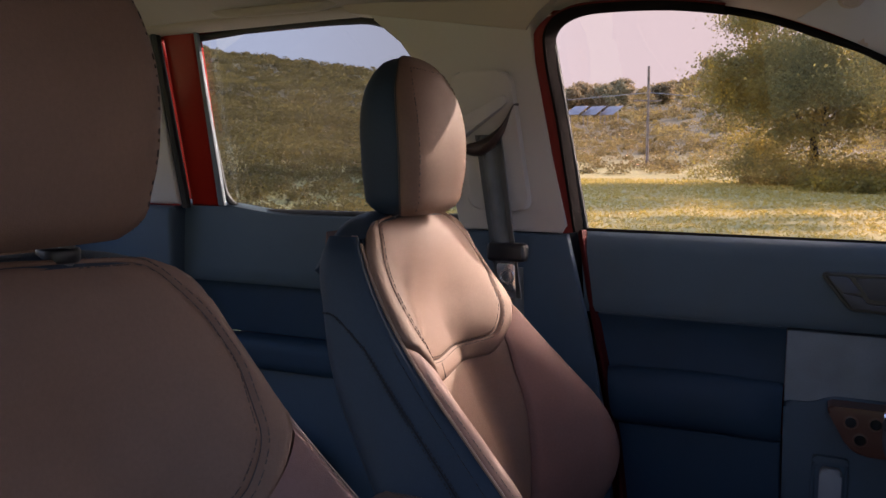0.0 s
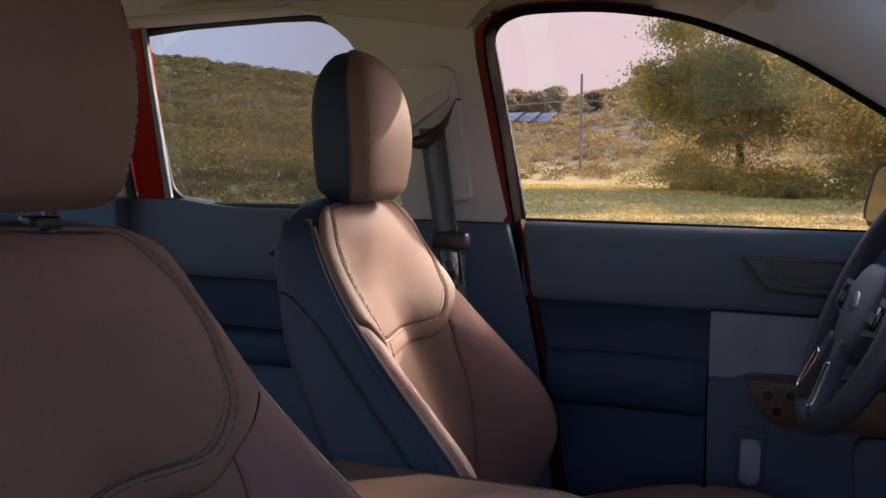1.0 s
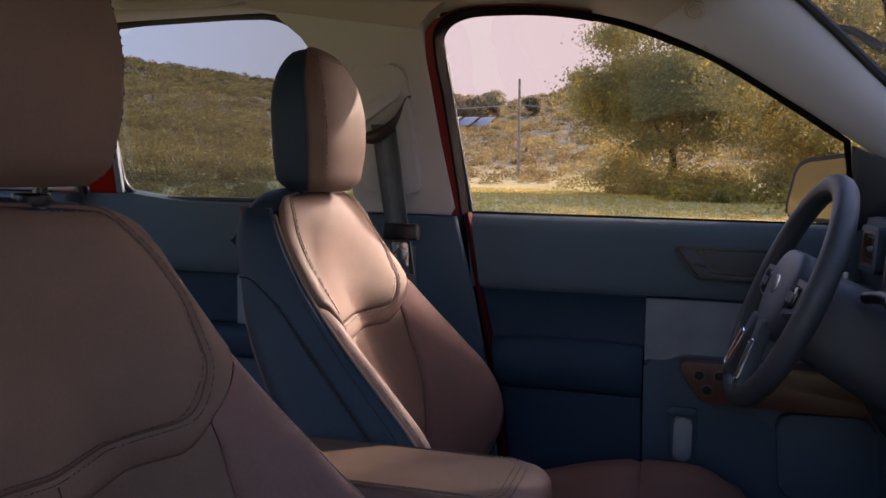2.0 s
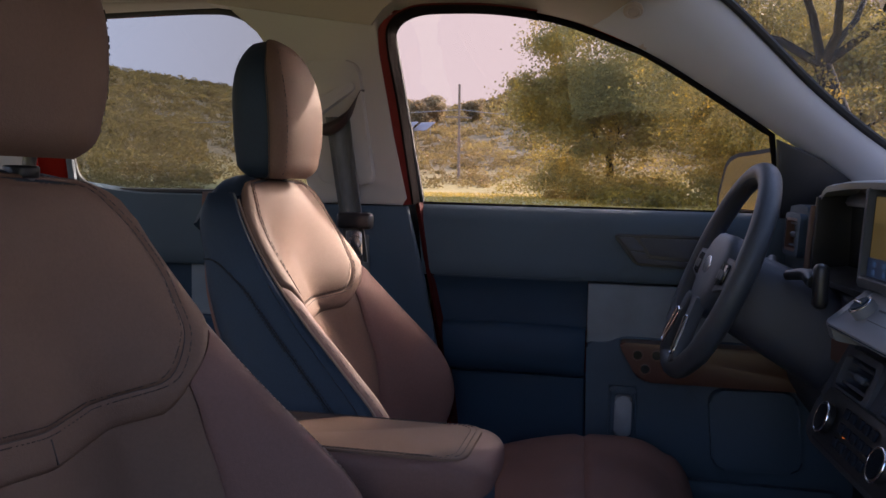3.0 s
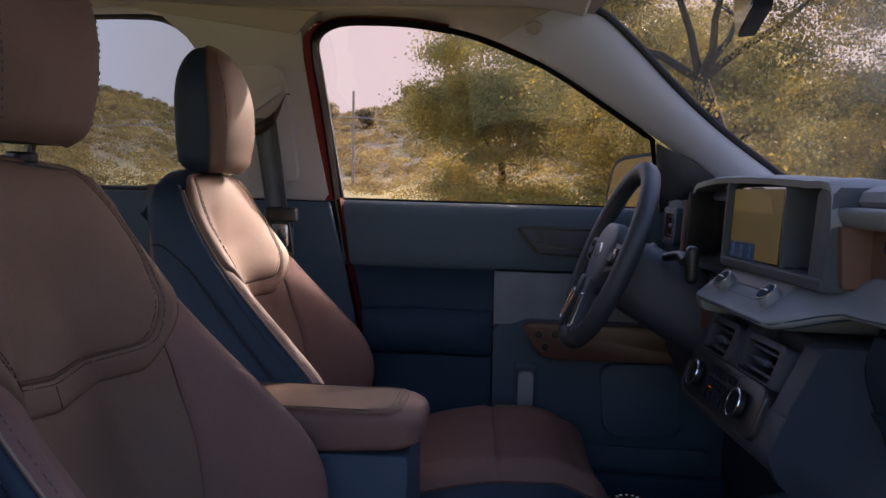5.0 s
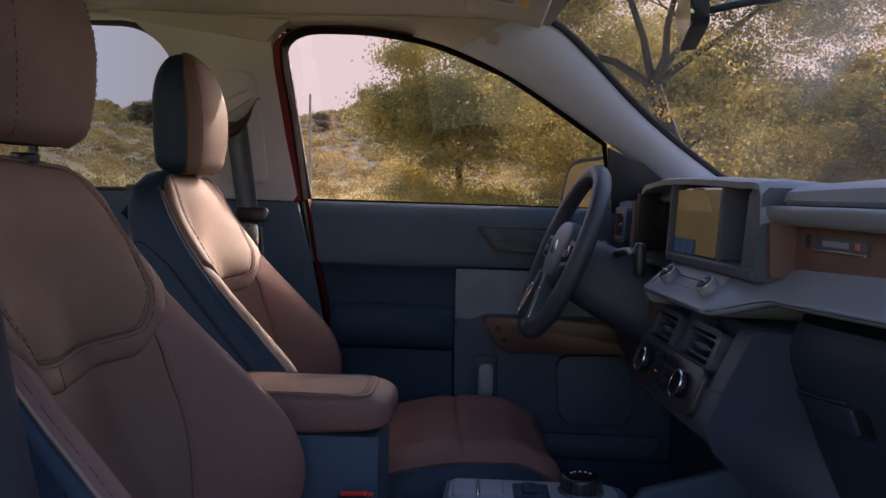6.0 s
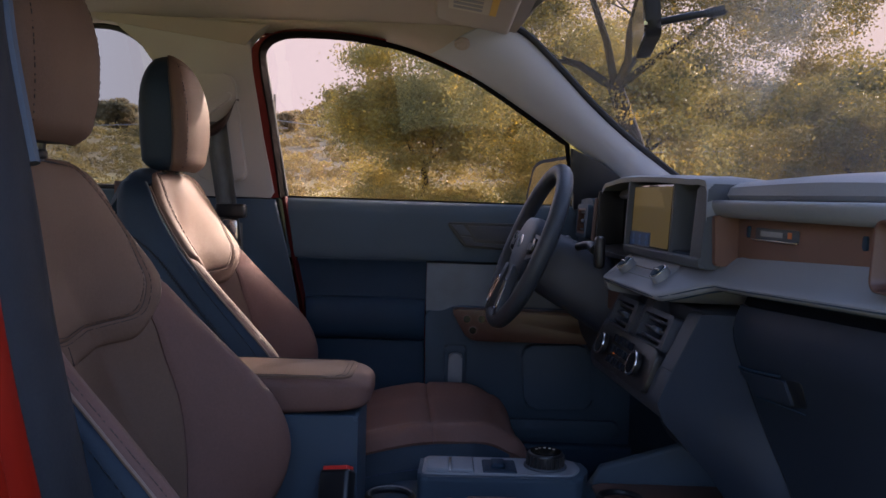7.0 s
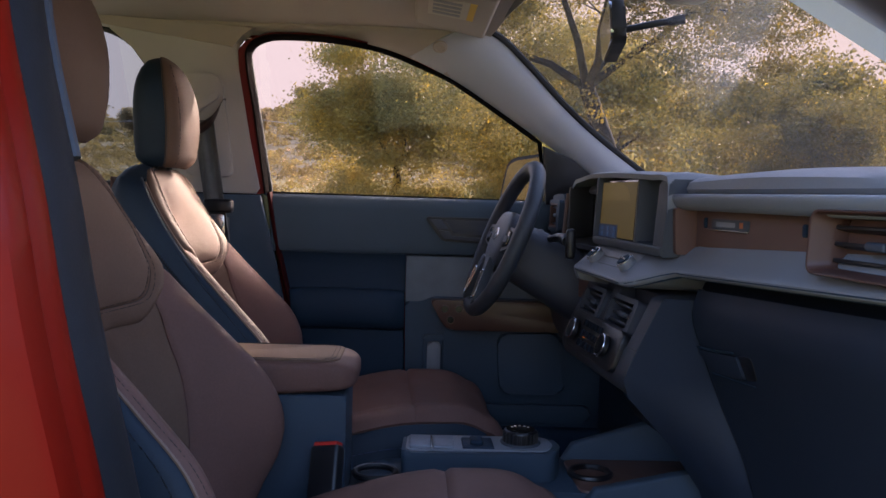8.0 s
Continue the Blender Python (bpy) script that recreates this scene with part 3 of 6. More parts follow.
def screen_pt(a, b, d=0.0):
    """The windscreen: a across from side to side, b from bottom to top, bowed forward in its middle."""
    k = b * (len(EDGE) - 1)
    i = min(int(k), len(EDGE) - 2)
    e = EDGE[i].lerp(EDGE[i + 1], k - i)
    y0, y1 = across(1, e.y), across(-1, e.y)
    bow = 1 - (2 * a - 1) ** 2
    return (e.x + 0.006 + 0.09 * a + (0.10 - 0.055 * b) * bow + d * 0.6, y0 + (y1 - y0) * a, e.z + 0.022 * bow * b + d * 0.8)


outer, inner = [], []
for b in np.linspace(0, 1, 14):
    outer.append([screen_pt(a, b, 0.005) for a in np.linspace(0, 1, 23)])
    inner.append([screen_pt(a, b, 0.0) for a in np.linspace(0, 1, 23)])
bm = loft([o + i[::-1] for o, i in zip(outer, inner)])
ws = tagged(part("windscreen", bm, WINDSCREEN), "clear curved windscreen with a thin film of dust", "windscreen", kind="structure")
ws.visible_shadow = False
# bonnet and bulkhead that close the front, and the cab's back wall
bon = np.array([[(1.12 + 1.0 * t, y, 1.03 - 0.05 * t - 0.06 * (y / 0.8) ** 2 - 0.25 * max(0, t - 0.8)) for y in np.linspace(-0.90, 0.80, 15)] for t in np.linspace(0, 1, 12)])
tagged(part("bonnet", sheet(bon), RED), "orange-red painted bonnet ahead of the windscreen", "bonnet", kind="structure")
tagged(part("bulkhead", slab(rect(-0.84, 0.72, 0.40, 1.06), face, 1.12, 1.16, 0.01), NAVY_DARK), "dark navy bulkhead behind the dashboard", "bulkhead", kind="structure")
tagged(part("cab_back_wall", slab(rect(-0.82, 0.70, 0.40, 1.12), face, -1.40, -1.34, 0.01), NAVY_DARK), "dark navy rear wall of the cab", "wall", kind="structure")
tagged(part("cab_back_header", slab(rect(-0.74, 0.62, 1.38, 1.47), face, -1.36, -1.25, 0.01), HEADLINER), "beige header over the rear cab window", "trim", kind="structure")
tagged(part("floor", box(-1.40, 1.15, -0.84, 0.72, 0.33, 0.37, 0.004), CARPET), "dark carpet of the cabin floor", "floor", kind="structure")
tagged(part("sill_left", box(-1.35, 1.15, 0.66, 0.80, 0.33, 0.47, 0.012), NAVY_DARK), "dark navy scuff plate on the door sill", "sill", kind="structure")
tagged(part("sill_right", box(-1.35, 1.15, -0.92, -0.82, 0.33, 0.43, 0.012), RED), "orange-red door sill", "sill", kind="structure")

# passenger-side opening: painted pillar face with grey weather strip round it
STRIP = material("blue_grey_rubber", (0.017, 0.019, 0.024), 0.6, spec=0.2, vary=0.2, scale=12, fine=300, bump=0.25)
op = tagged(empty("door_opening", (0.1, -0.78, 0.9)), "orange-red painted door opening with grey weather strip", "door opening", kind="structure")
edge = smooth_path([(0.0, -0.62, 1.46), (0.016, -0.66, 1.36), (0.058, -0.75, 1.22), (0.104, -0.792, 1.07), (0.126, -0.80, 0.96), (0.155, -0.80, 0.83), (0.18, -0.80, 0.70), (0.21, -0.80, 0.45)], 6)
part("pale_edge", tube([p + Vector((-0.010, 0.006, 0)) for p in edge if p.z > 1.072], 0.006, 8), HOOD_M, op, "pale edge of the pillar trim")
part("weather_strip", loft([[p + Vector((-0.014 + 0.014 * math.cos(t), -0.040 + 0.042 * math.sin(t), 0)) for t in (2 * math.pi * k / 14 for k in range(14))] for p in edge]), STRIP, op, "blue-grey rubber weather strip")
jamb = np.array([[(p.x + dx, p.y + dy, p.z) for dx, dy in ((-0.026, -0.055), (-0.008, -0.074), (0.0, -0.088), (-0.002, -0.105), (-0.006, -0.112), (-0.002, -0.120), (-0.008, -0.142), (-0.045, -0.165), (-0.11, -0.172), (-0.30, -0.172))] for p in edge])
part("painted_jamb", sheet(jamb), RED, op, "glossy orange-red painted jamb")
part("inner_trim", sheet(np.array([[(p.x - 0.030 + dx, p.y + dy, p.z) for dx, dy in ((0.0, -0.02), (-0.02, 0.03), (-0.08, 0.05), (-0.2, 0.05))] for p in edge if p.z < 1.08])), STRIP, op, "dark lower pillar trim")

# the near front door, swung wide open
nd = tagged(empty("open_door", (0.93, -0.86, 0.75)), "open front door with navy inner panel and orange-red skin", "door")
part("inner_panel", slab(rounded([(-0.02, 1.05), (-0.95, 1.05), (-0.90, 0.45), (-0.02, 0.45)], 0.04), lambda x, z, d: (0.93 + x, -0.86 + d, z), -0.06, 0.0, 0.02), NAVY, nd, "navy inner panel")
part("outer_skin", slab(rounded([(0.0, 1.06), (-0.97, 1.06), (-0.92, 0.42), (0.0, 0.42)], 0.03), lambda x, z, d: (0.93 + x, -0.93 + d, z), -0.04, 0.06, 0.02), RED, nd, "orange-red outer skin")
part("window_frame", tube([(0.91, -0.92, 1.05), (0.70, -0.90, 1.21), (0.42, -0.86, 1.38), (0.19, -0.84, 1.44), (0.0, -0.84, 1.43), (-0.02, -0.86, 1.25), (-0.02, -0.92, 1.05)], 0.02, 8), RED, nd)
part("armrest", box(0.12, 0.62, -0.86, -0.80, 0.70, 0.78, 0.02), NAVY_DARK, nd)
turned(nd, 80, (0.93, -0.86, 0.75))

# ---- doors on the far side ----
door = tagged(empty("front_door", (0.36, 0.74, 0.75)), "closed front door with navy panel, grey insert and orange-red frame", "door")
outer_skin = slab([(0.02, 1.045), (0.93, 1.045), (0.99, 0.90), (0.97, 0.45), (0.10, 0.45), (0.06, 0.75)], side, 0.80, 0.85, 0.01)
part("outer_skin", outer_skin, RED, door, "orange-red painted outer skin")
rows = []
for x in np.linspace(0.006, 0.90, 40):
    x0 = lambda z: x + 0.10 * max(0, 1.06 - z) * (1 - (x - 0.006) / 0.9)
    rows.append([(x0(z), y, z) for y, z in ((0.80, 1.048), (0.755, 1.058), (0.728, 1.0635), (0.708, 1.0625), (0.696, 1.053), (0.688, 1.030), (0.686, 0.985), (0.684, 0.95), (0.682, 0.928), (0.686, 0.918), (0.705, 0.914), (0.74, 0.912))])
part("upper_panel", sheet(np.array(rows)), UPPER, door, "dark slate-navy soft upper panel")
RECESS = [(0.692, 0.914), (0.698, 0.904), (0.704, 0.88), (0.704, 0.845), (0.700, 0.822), (0.698, 0.815)]
part("recess_panel", sheet(np.array([[(0.038 + 0.25 * (0.915 - z) * (1 - t) + 0.327 * t, y, z + 0.004 * math.sin(9 * t) * (z < 0.83)) for y, z in RECESS] for t in np.linspace(0, 1, 24)])), NAVY_DARK, door, "dark navy padded recess")
part("panel_crease", tube([(0.046 + 0.32 * t, 0.690, 0.9155) for t in np.linspace(0, 1, 8)], 0.0016, 6), NAVY, door)


def roll(a, b):
    x = 0.064 + 0.300 * a
    t = -0.5 * math.pi + math.pi * b
    swell = 1 - 0.35 * sstep(0.80, 1.0, a) ** 2
    return (x + 0.020 * (1 - b) * (1 - a), 0.702 - 0.040 * swell * max(0.0, math.cos(t)) ** 0.7, 0.768 + 0.050 * math.sin(t) + 0.004 * math.sin(math.pi * a))


part("armrest_pad", patch(roll, 24, 18, 0.004, 0.004, 0.1), NAVY_DARK, door, "dark navy padded armrest")
part("lower_panel", slab([(0.080, 0.716), (0.364, 0.716), (0.372, 0.44), (0.125, 0.44)], side, 0.696, 0.75, 0.006), NAVY_DARK, door, "dark navy lower panel")
part("grey_insert", slab([(0.3655, 0.912), (0.90, 0.912), (0.90, 0.806), (0.44, 0.806), (0.41, 0.790), (0.3655, 0.790)], side, 0.692, 0.73, 0.002), GREY_PANEL, door, "grey speckled insert")
part("pocket_panel", slab(rounded([(0.3655, 0.7935), (0.408, 0.7935), (0.438, 0.808), (0.90, 0.808), (0.90, 0.44), (0.374, 0.44)], [0.012, 0.014, 0.014, 0, 0, 0.01]), side, 0.686, 0.74, 0.008, 4), NAVY, door, "blue-grey lower door moulding")
part("bottom_edge", slab(rounded(rect(0.374, 0.86, 0.485, 0.53), 0.02), side, 0.668, 0.70, 0.010, 4), NAVY, door)
# inner handle in its bezel
bz = rounded([(0.414, 1.013), (0.458, 0.956), (0.605, 0.950), (0.618, 1.013)], 0.010)
part("handle_bezel", tube([(p.x, 0.683, p.y) for p in bz], 0.0030, 6, closed=True), BLACK, door, "dark rim round the handle")
part("handle_cup", slab(bz, side, 0.684, 0.70, 0.0), BLACK, door, "dark handle recess")
part("inner_handle", slab(rounded([(0.446, 0.982), (0.474, 0.979), (0.482, 0.967), (0.596, 0.962), (0.598, 0.954), (0.462, 0.959)], 0.003), side, 0.671, 0.688, 0.003), STACK_M, door, "slate pull handle")
part("handle_facet", slab(rounded([(0.423, 1.009), (0.452, 1.009), (0.474, 0.984), (0.446, 0.984)], 0.003), side, 0.674, 0.688, 0.002), STACK_M, door)
part("handle_lever", slab(rounded([(0.462, 1.008), (0.575, 1.008), (0.590, 0.970), (0.486, 0.974)], 0.006), side, 0.678, 0.688, 0.003), STACK_M, door, "dark release lever")
for i in range(3):
    part("switch", box(0.580 + 0.010 * i, 0.587 + 0.010 * i, 0.670, 0.686, 0.968 + 0.006 * i, 0.996 + 0.004 * i, 0.002), STACK_M, door)
# copper pull pocket with three round holes
pull = part("copper_pull", slab(rounded([(0.428, 0.804), (0.90, 0.804), (0.90, 0.728), (0.472, 0.728)], [0.016, 0.01, 0.01, 0.022]), side, 0.640, 0.70, 0.013, 4), COPPER_DARK, door, "copper-brown moulded pull")
for hx, hz in ((0.468, 0.781), (0.504, 0.782), (0.483, 0.754)):
    hole = part("hole", disc((hx, 0.6392, hz), (0, 1, 0), 0.0088, 0.006, 24), GLOSS_BLACK, pull, "dark round hole")
    part("hole_rim", torus((hx, 0.6400, hz), (0, 1, 0), 0.0095, 0.0016, 24, 6), COPPER_DARK, hole)
ref = part("reflector_recess", join(tube([(p.x, 0.6845, p.y) for p in rounded(rect(0.417, 0.468, 0.598, 0.704), 0.018)], 0.003, 6, closed=True), slab(rounded(rect(0.414, 0.470, 0.692, 0.708), 0.007), side, 0.676, 0.69, 0.004)), NAVY, door, "moulded surround")
part("reflector", slab(rounded(rect(0.427, 0.461, 0.606, 0.690), 0.012), side, 0.670, 0.70, 0.006), SLATE, ref, "grey upright reflector")
spk = part("speaker_cover", slab(rounded([(0.606, 0.716), (0.772, 0.722), (0.790, 0.562), (0.620, 0.556)], 0.034, 8), side, 0.662, 0.70, 0.006, 3), NAVY, door, "rounded square speaker cover")
part("tweeter_plug", disc((0.752, 0.672, 0.700), (0, -1, 0), 0.006, 0.006, 16), BLACK, spk)
# window frame, seal and glass
dl = [(x, z) for x, z in WIN]
frame_line = [(x, lean(z) - 0.004, z) for x, z in dl]
part("window_seal", tube(frame_line, 0.0062, 8, closed=True), GASKET, door, "black rubber window seal")
fr, gasket = [], []
for i, (x, z) in enumerate(dl[:34]):
    # the painted flange faces the cabin, with a broad black gasket beside it
    a, b = dl[max(0, i - 1)], dl[i + 1]
    d = Vector((b[0] - a[0], b[1] - a[1])).normalized()
    nx, nz = -d.y, d.x
    y = lean(z)
    at_off = lambda o, dy: (x + nx * o, y + dy, z + nz * o)
    k = 1 - sstep(9, 19, i)
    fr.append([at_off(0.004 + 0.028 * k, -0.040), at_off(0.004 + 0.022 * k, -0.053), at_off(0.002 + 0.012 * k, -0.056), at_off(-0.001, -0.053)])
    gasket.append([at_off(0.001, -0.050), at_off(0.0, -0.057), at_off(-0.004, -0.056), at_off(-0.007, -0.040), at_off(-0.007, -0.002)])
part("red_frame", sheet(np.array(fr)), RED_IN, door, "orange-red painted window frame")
part("window_gasket", sheet(np.array(gasket)), GASKET, door, "black rubber gasket")
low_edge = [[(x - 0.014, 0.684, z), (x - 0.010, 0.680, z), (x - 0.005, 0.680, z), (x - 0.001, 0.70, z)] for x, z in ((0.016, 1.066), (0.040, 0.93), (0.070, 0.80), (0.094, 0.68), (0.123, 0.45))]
part("red_edge", sheet(np.array(low_edge)), RED_SHADE, door, "orange-red painted door edge, darkened for shade")
pane = part("window_pane", slab(dl, wall_at(1, 0.004), 0.0, 0.004), GLASS, door, "clear side window glass", smooth=False)
pane.visible_shadow = False
part("mirror_sail", slab([(0.708, 1.205), (0.725, 1.055), (0.93, 1.055), (0.86, 1.12), (0.79, 1.17)], wall_at(1, -0.028), 0.0, 0.03, 0.005), BLACK, door, "black triangular corner trim")

rdoor = tagged(empty("rear_door", (-0.55, 0.72, 0.75)), "closed rear door with navy panel and orange-red window frame", "door")
rows = []
for x in np.linspace(-0.935, -0.20, 30):
    up_ = 0.02 * sstep(-0.62, -0.86, x)
    rows.append([(x, y, z + up_ * (z > 1.0)) for y, z in ((0.80, 1.06), (0.745, 1.072), (0.715, 1.076), (0.698, 1.068), (0.690, 1.04), (0.686, 1.00), (0.684, 0.95), (0.684, 0.925), (0.69, 0.915), (0.73, 0.91))])
part("upper_panel", sheet(np.array(rows)), UPPER, rdoor, "dark slate-navy soft upper panel")
part("recess_panel", slab([(-0.935, 0.915), (-0.24, 0.915), (-0.24, 0.80), (-0.935, 0.80)], side, 0.715, 0.76, 0.004), NAVY_DARK, rdoor)
part("armrest_pad", box(-0.86, -0.26, 0.655, 0.74, 0.73, 0.80, 0.025, 4), NAVY_DARK, rdoor)
part("lower_panel", slab([(-0.935, 0.735), (-0.24, 0.735), (-0.22, 0.44), (-0.93, 0.44)], side, 0.695, 0.75, 0.006), NAVY, rdoor)
part("grey_insert", slab([(-0.52, 0.913), (-0.25, 0.913), (-0.25, 0.80), (-0.52, 0.80)], side, 0.70, 0.73, 0.004), GREY_PANEL, rdoor)
part("window_seal", tube([(p.x, lean(p.y) - 0.004, p.y) for p in RWIN], 0.0075, 8, closed=True), RUBBER, rdoor)
part("red_frame", slab([(-0.822, 1.082), (-0.899, 1.082), (-0.886, 1.45), (-0.800, 1.46)], wall_at(1, -0.022), 0.0, 0.03, 0.008), RED, rdoor, "orange-red painted window frame")
part("frame_seal", tube([(-0.906, lean(1.08) - 0.03, 1.08), (-0.901, lean(1.26) - 0.03, 1.26), (-0.895, lean(1.45) - 0.03, 1.45)], 0.010, 8), RUBBER, rdoor, "black rubber seal")
part("trim_strip", slab([(-0.802, 1.085), (-0.819, 1.085), (-0.797, 1.45), (-0.789, 1.45)], wall_at(1, -0.028), 0.0, 0.012, 0.003), GREY_PANEL, rdoor, "grey trim strip")
part("outer_skin", slab([(-0.90, 1.06), (0.0, 1.05), (0.06, 0.75), (0.08, 0.45), (-0.80, 0.45)], side, 0.80, 0.85, 0.01), RED, rdoor)
pane = part("window_pane", slab([(p.x, p.y) for p in RWIN], wall_at(1, 0.004), 0.0, 0.004), PRIVACY, rdoor, "tinted side window glass", smooth=False)
pane.visible_shadow = False

# ---- driver's door mirror ----
em = tagged(empty("door_mirror", (0.74, 0.98, 1.12)), "black door mirror housing with bright mirror glass", "door mirror")
part("housing", slab(rounded([(0.93, 1.052), (1.160, 1.052), (1.163, 1.085), (1.128, 1.178), (1.085, 1.193), (0.93, 1.202)], [0.02, 0.03, 0.03, 0.03, 0.03, 0.02], 6), face, 0.692, 0.80, 0.012, 4), RUBBER, em, "black plastic housing")
part("mirror_glass", slab(rounded([(0.940, 1.062), (1.150, 1.062), (1.152, 1.086), (1.120, 1.169), (1.082, 1.183), (0.940, 1.192)], [0.015, 0.024, 0.024, 0.024, 0.024, 0.015], 6), face, 0.6912, 0.694), MIRROR, em, "mirror glass")
part("arm", box(0.72, 0.80, 0.78, 0.95, 1.05, 1.085, 0.012), BLACK, em)

turned(em, 25, (0.70, 1.065, 1.1))

# ---- seat belt on the far pillar ----
belt = tagged(empty("seat_belt", (-0.12, 0.62, 1.1)), "grey seat belt hanging from a dark pillar guide", "seat belt")
gl = smooth_path([(-0.185, 0.588, 1.212), (-0.15, 0.580, 1.212), (-0.115, 0.580, 1.235), (-0.088, 0.588, 1.285)], 6)
part("guide", loft([[p + Vector((0.004 * math.sin(t), 0.016 * math.cos(t), 0.010 * math.sin(t) * (0.5 + 1.2 * math.sin(math.pi * i / (len(gl) - 1))))) for t in (2 * math.pi * k / 10 for k in range(10))] for i, p in enumerate(gl)]), GUIDE, belt, "dark reddish-brown moulded belt guide")
part("guide_cap", slab(rounded([(-0.19, 1.225), (-0.095, 1.29), (-0.10, 1.305), (-0.19, 1.262)], 0.012), side, 0.566, 0.60, 0.006), PILLAR, belt)


def strap(a, b):
    z = 1.235 - 0.29 * b
    w = 0.052 - 0.004 * b
    xm = -0.138 + 0.042 * b
    f = (a - 0.5)
    return (xm + f * w + 0.0015 * math.sin(14 * a), 0.585 + 0.006 * math.sin(9 * a + 1) + 0.012 * b, z)


part("webbing", patch(strap, 14, 24, 0.0, 0.002), BELT, belt, "dark grey woven webbing")
lower = lambda a, b: (-0.098 + (a - 0.5) * 0.046 + 0.02 * b, 0.605 + 0.004 * math.sin(8 * a), 1.0 - 0.45 * b)
part("lower_webbing", patch(lower, 8, 20, 0.0, 0.002), BELT, belt, "dark grey woven webbing")
part("stop", box(-0.135, -0.062, 0.575, 0.605, 1.012, 1.045, 0.008), BLACK, belt)
part("latch_plate", join(slab(rounded([(-0.118, 1.008), (-0.083, 1.008), (-0.080, 0.958), (-0.112, 0.958)], 0.006), side, 0.586, 0.590, 0.001), torus((-0.098, 0.585, 0.985), (0, 1, 0), 0.013, 0.002, 18, 6)), CHROME, belt, "bright steel latch plate")


# ---- seats ----
YC = 0.315
XC = curve([(0.54, 0.010), (0.60, 0.002), (0.70, -0.030), (0.80, -0.076), (0.868, -0.100), (0.918, -0.115), (0.97, -0.129), (1.09, -0.150), (1.12, -0.170)])
XE = curve([(0.54, 0.07), (0.60, 0.095), (0.66, 0.122), (0.70, 0.128), (0.74, 0.120), (0.78, 0.100), (0.836, 0.050), (0.90, -0.010), (0.964, -0.064), (1.03, -0.108), (1.09, -0.142), (1.12, -0.165)])
XR = curve([(0.54, -0.03), (0.60, -0.045), (0.752, -0.107), (0.815, -0.141), (0.886, -0.175), (0.94, -0.191), (1.0, -0.198), (1.09, -0.212), (1.12, -0.214)])
HW = curve([(0.54, 0.245), (0.60, 0.255), (0.70, 0.262), (0.78, 0.252), (0.865, 0.234), (0.964, 0.213), (1.03, 0.198), (1.075, 0.182), (1.10, 0.165), (1.12, 0.14)])


def front(u, z):
    """The seat back's front: u from -1 to 1 across, at height z."""
    g = sstep(0.40 - 0.25 * sstep(0.84, 0.95, z), 0.93 + 0.07 * sstep(0.84, 0.95, z), abs(u))
    x = XC(z) + (XE(z) - XC(z)) * g - 0.010 * sstep(0.93, 1.0, abs(u))
    return (x, YC + u * HW(z), z)


def flank(s, w, z):
    """The seat back's side: w from 0 at the front edge to 1 at the rear."""
    xf, xr = XE(z) - 0.010, XR(z)
    bow = math.sin(math.pi * min(1, w * 1.15) * 0.5)
    y = HW(z) + 0.006 * math.sin(math.pi * w) - 0.05 * sstep(0.75, 1.0, w)
    return (xf + (xr - xf) * w, YC + s * y, z - 0.045 * sstep(0.62, 1.0, w) * sstep(0.98, 1.088, z))


def pad_low(u):
    """The lower border of the upper pad: a broad shallow V whose ends rise to the edge."""
    a = abs(u)
    return 0.858 + 0.016 * min(a, 0.58) / 0.58 + 0.028 * sstep(0.56, 0.70, a) + 0.052 * max(0, a - 0.66) / 0.34


def insert_edge(z):
    """Where the seam between insert and bolster runs, as a share of the half width."""
    return 0.50 + 0.17 * sstep(0.56, 0.93, z)


def ring_of(corners, radius, centre, n=120):
    """A rounded outline, mirrored about the middle, as n places at even angles round centre."""
    half = [(u * 0.2, z) for u, z in corners]
    whole = half + [(-u, z) for u, z in reversed(half) if abs(u) > 1e-6]
    line = [Vector((p[0], p[1])) for p in rounded(whole, radius, 6)]
    out = []
    for k in range(n):
        t = 2 * math.pi * k / n
        d, best = Vector((math.cos(t), math.sin(t))), 0.0
        for a, b in zip(line, line[1:] + line[:1]):
            e = b - a
            det = d.x * -e.y + e.x * d.y
            if abs(det) < 1e-9:
                continue
            r = a - Vector(centre)
            m, w = (r.x * -e.y + e.x * r.y) / det, (d.x * r.y - d.y * r.x) / det
            if m > 0 and -1e-6 <= w <= 1 + 1e-6:
                best = max(best, m)
        out.append(d * best)
    return out


PAD_C = (0.0, 1.0)
PANEL_RING = ring_of([(0.0, 0.890), (0.60, 0.906), (0.795, 0.953), (0.885, 1.01), (0.875, 1.05), (0.76, 1.100), (0.0, 1.108)], 0.012, PAD_C)
PAD_RING = ring_of([(0.0, 0.858), (0.57, 0.874), (0.68, 0.905), (1.0, 0.962), (1.0, 1.06), (0.94, 1.092), (0.80, 1.104), (0.0, 1.112)], 0.006, PAD_C)


def skin(q, h):
    """The place on the seat back's front at q, in metres across and up from the pad's middle, raised by h."""
    u, z = min(1.0, max(-1.0, q.x / 0.2)), min(1.119, PAD_C[1] + q.y)
    e = 2e-3
    p = Vector(front(u, z))
    n = (Vector(front(min(1, u + e), z)) - Vector(front(max(-1, u - e), z))).cross(Vector(front(u, min(1.12, z + e))) - Vector(front(u, z - e))).normalized()
    if n.x < 0:
        n = -n
    return p + n * h


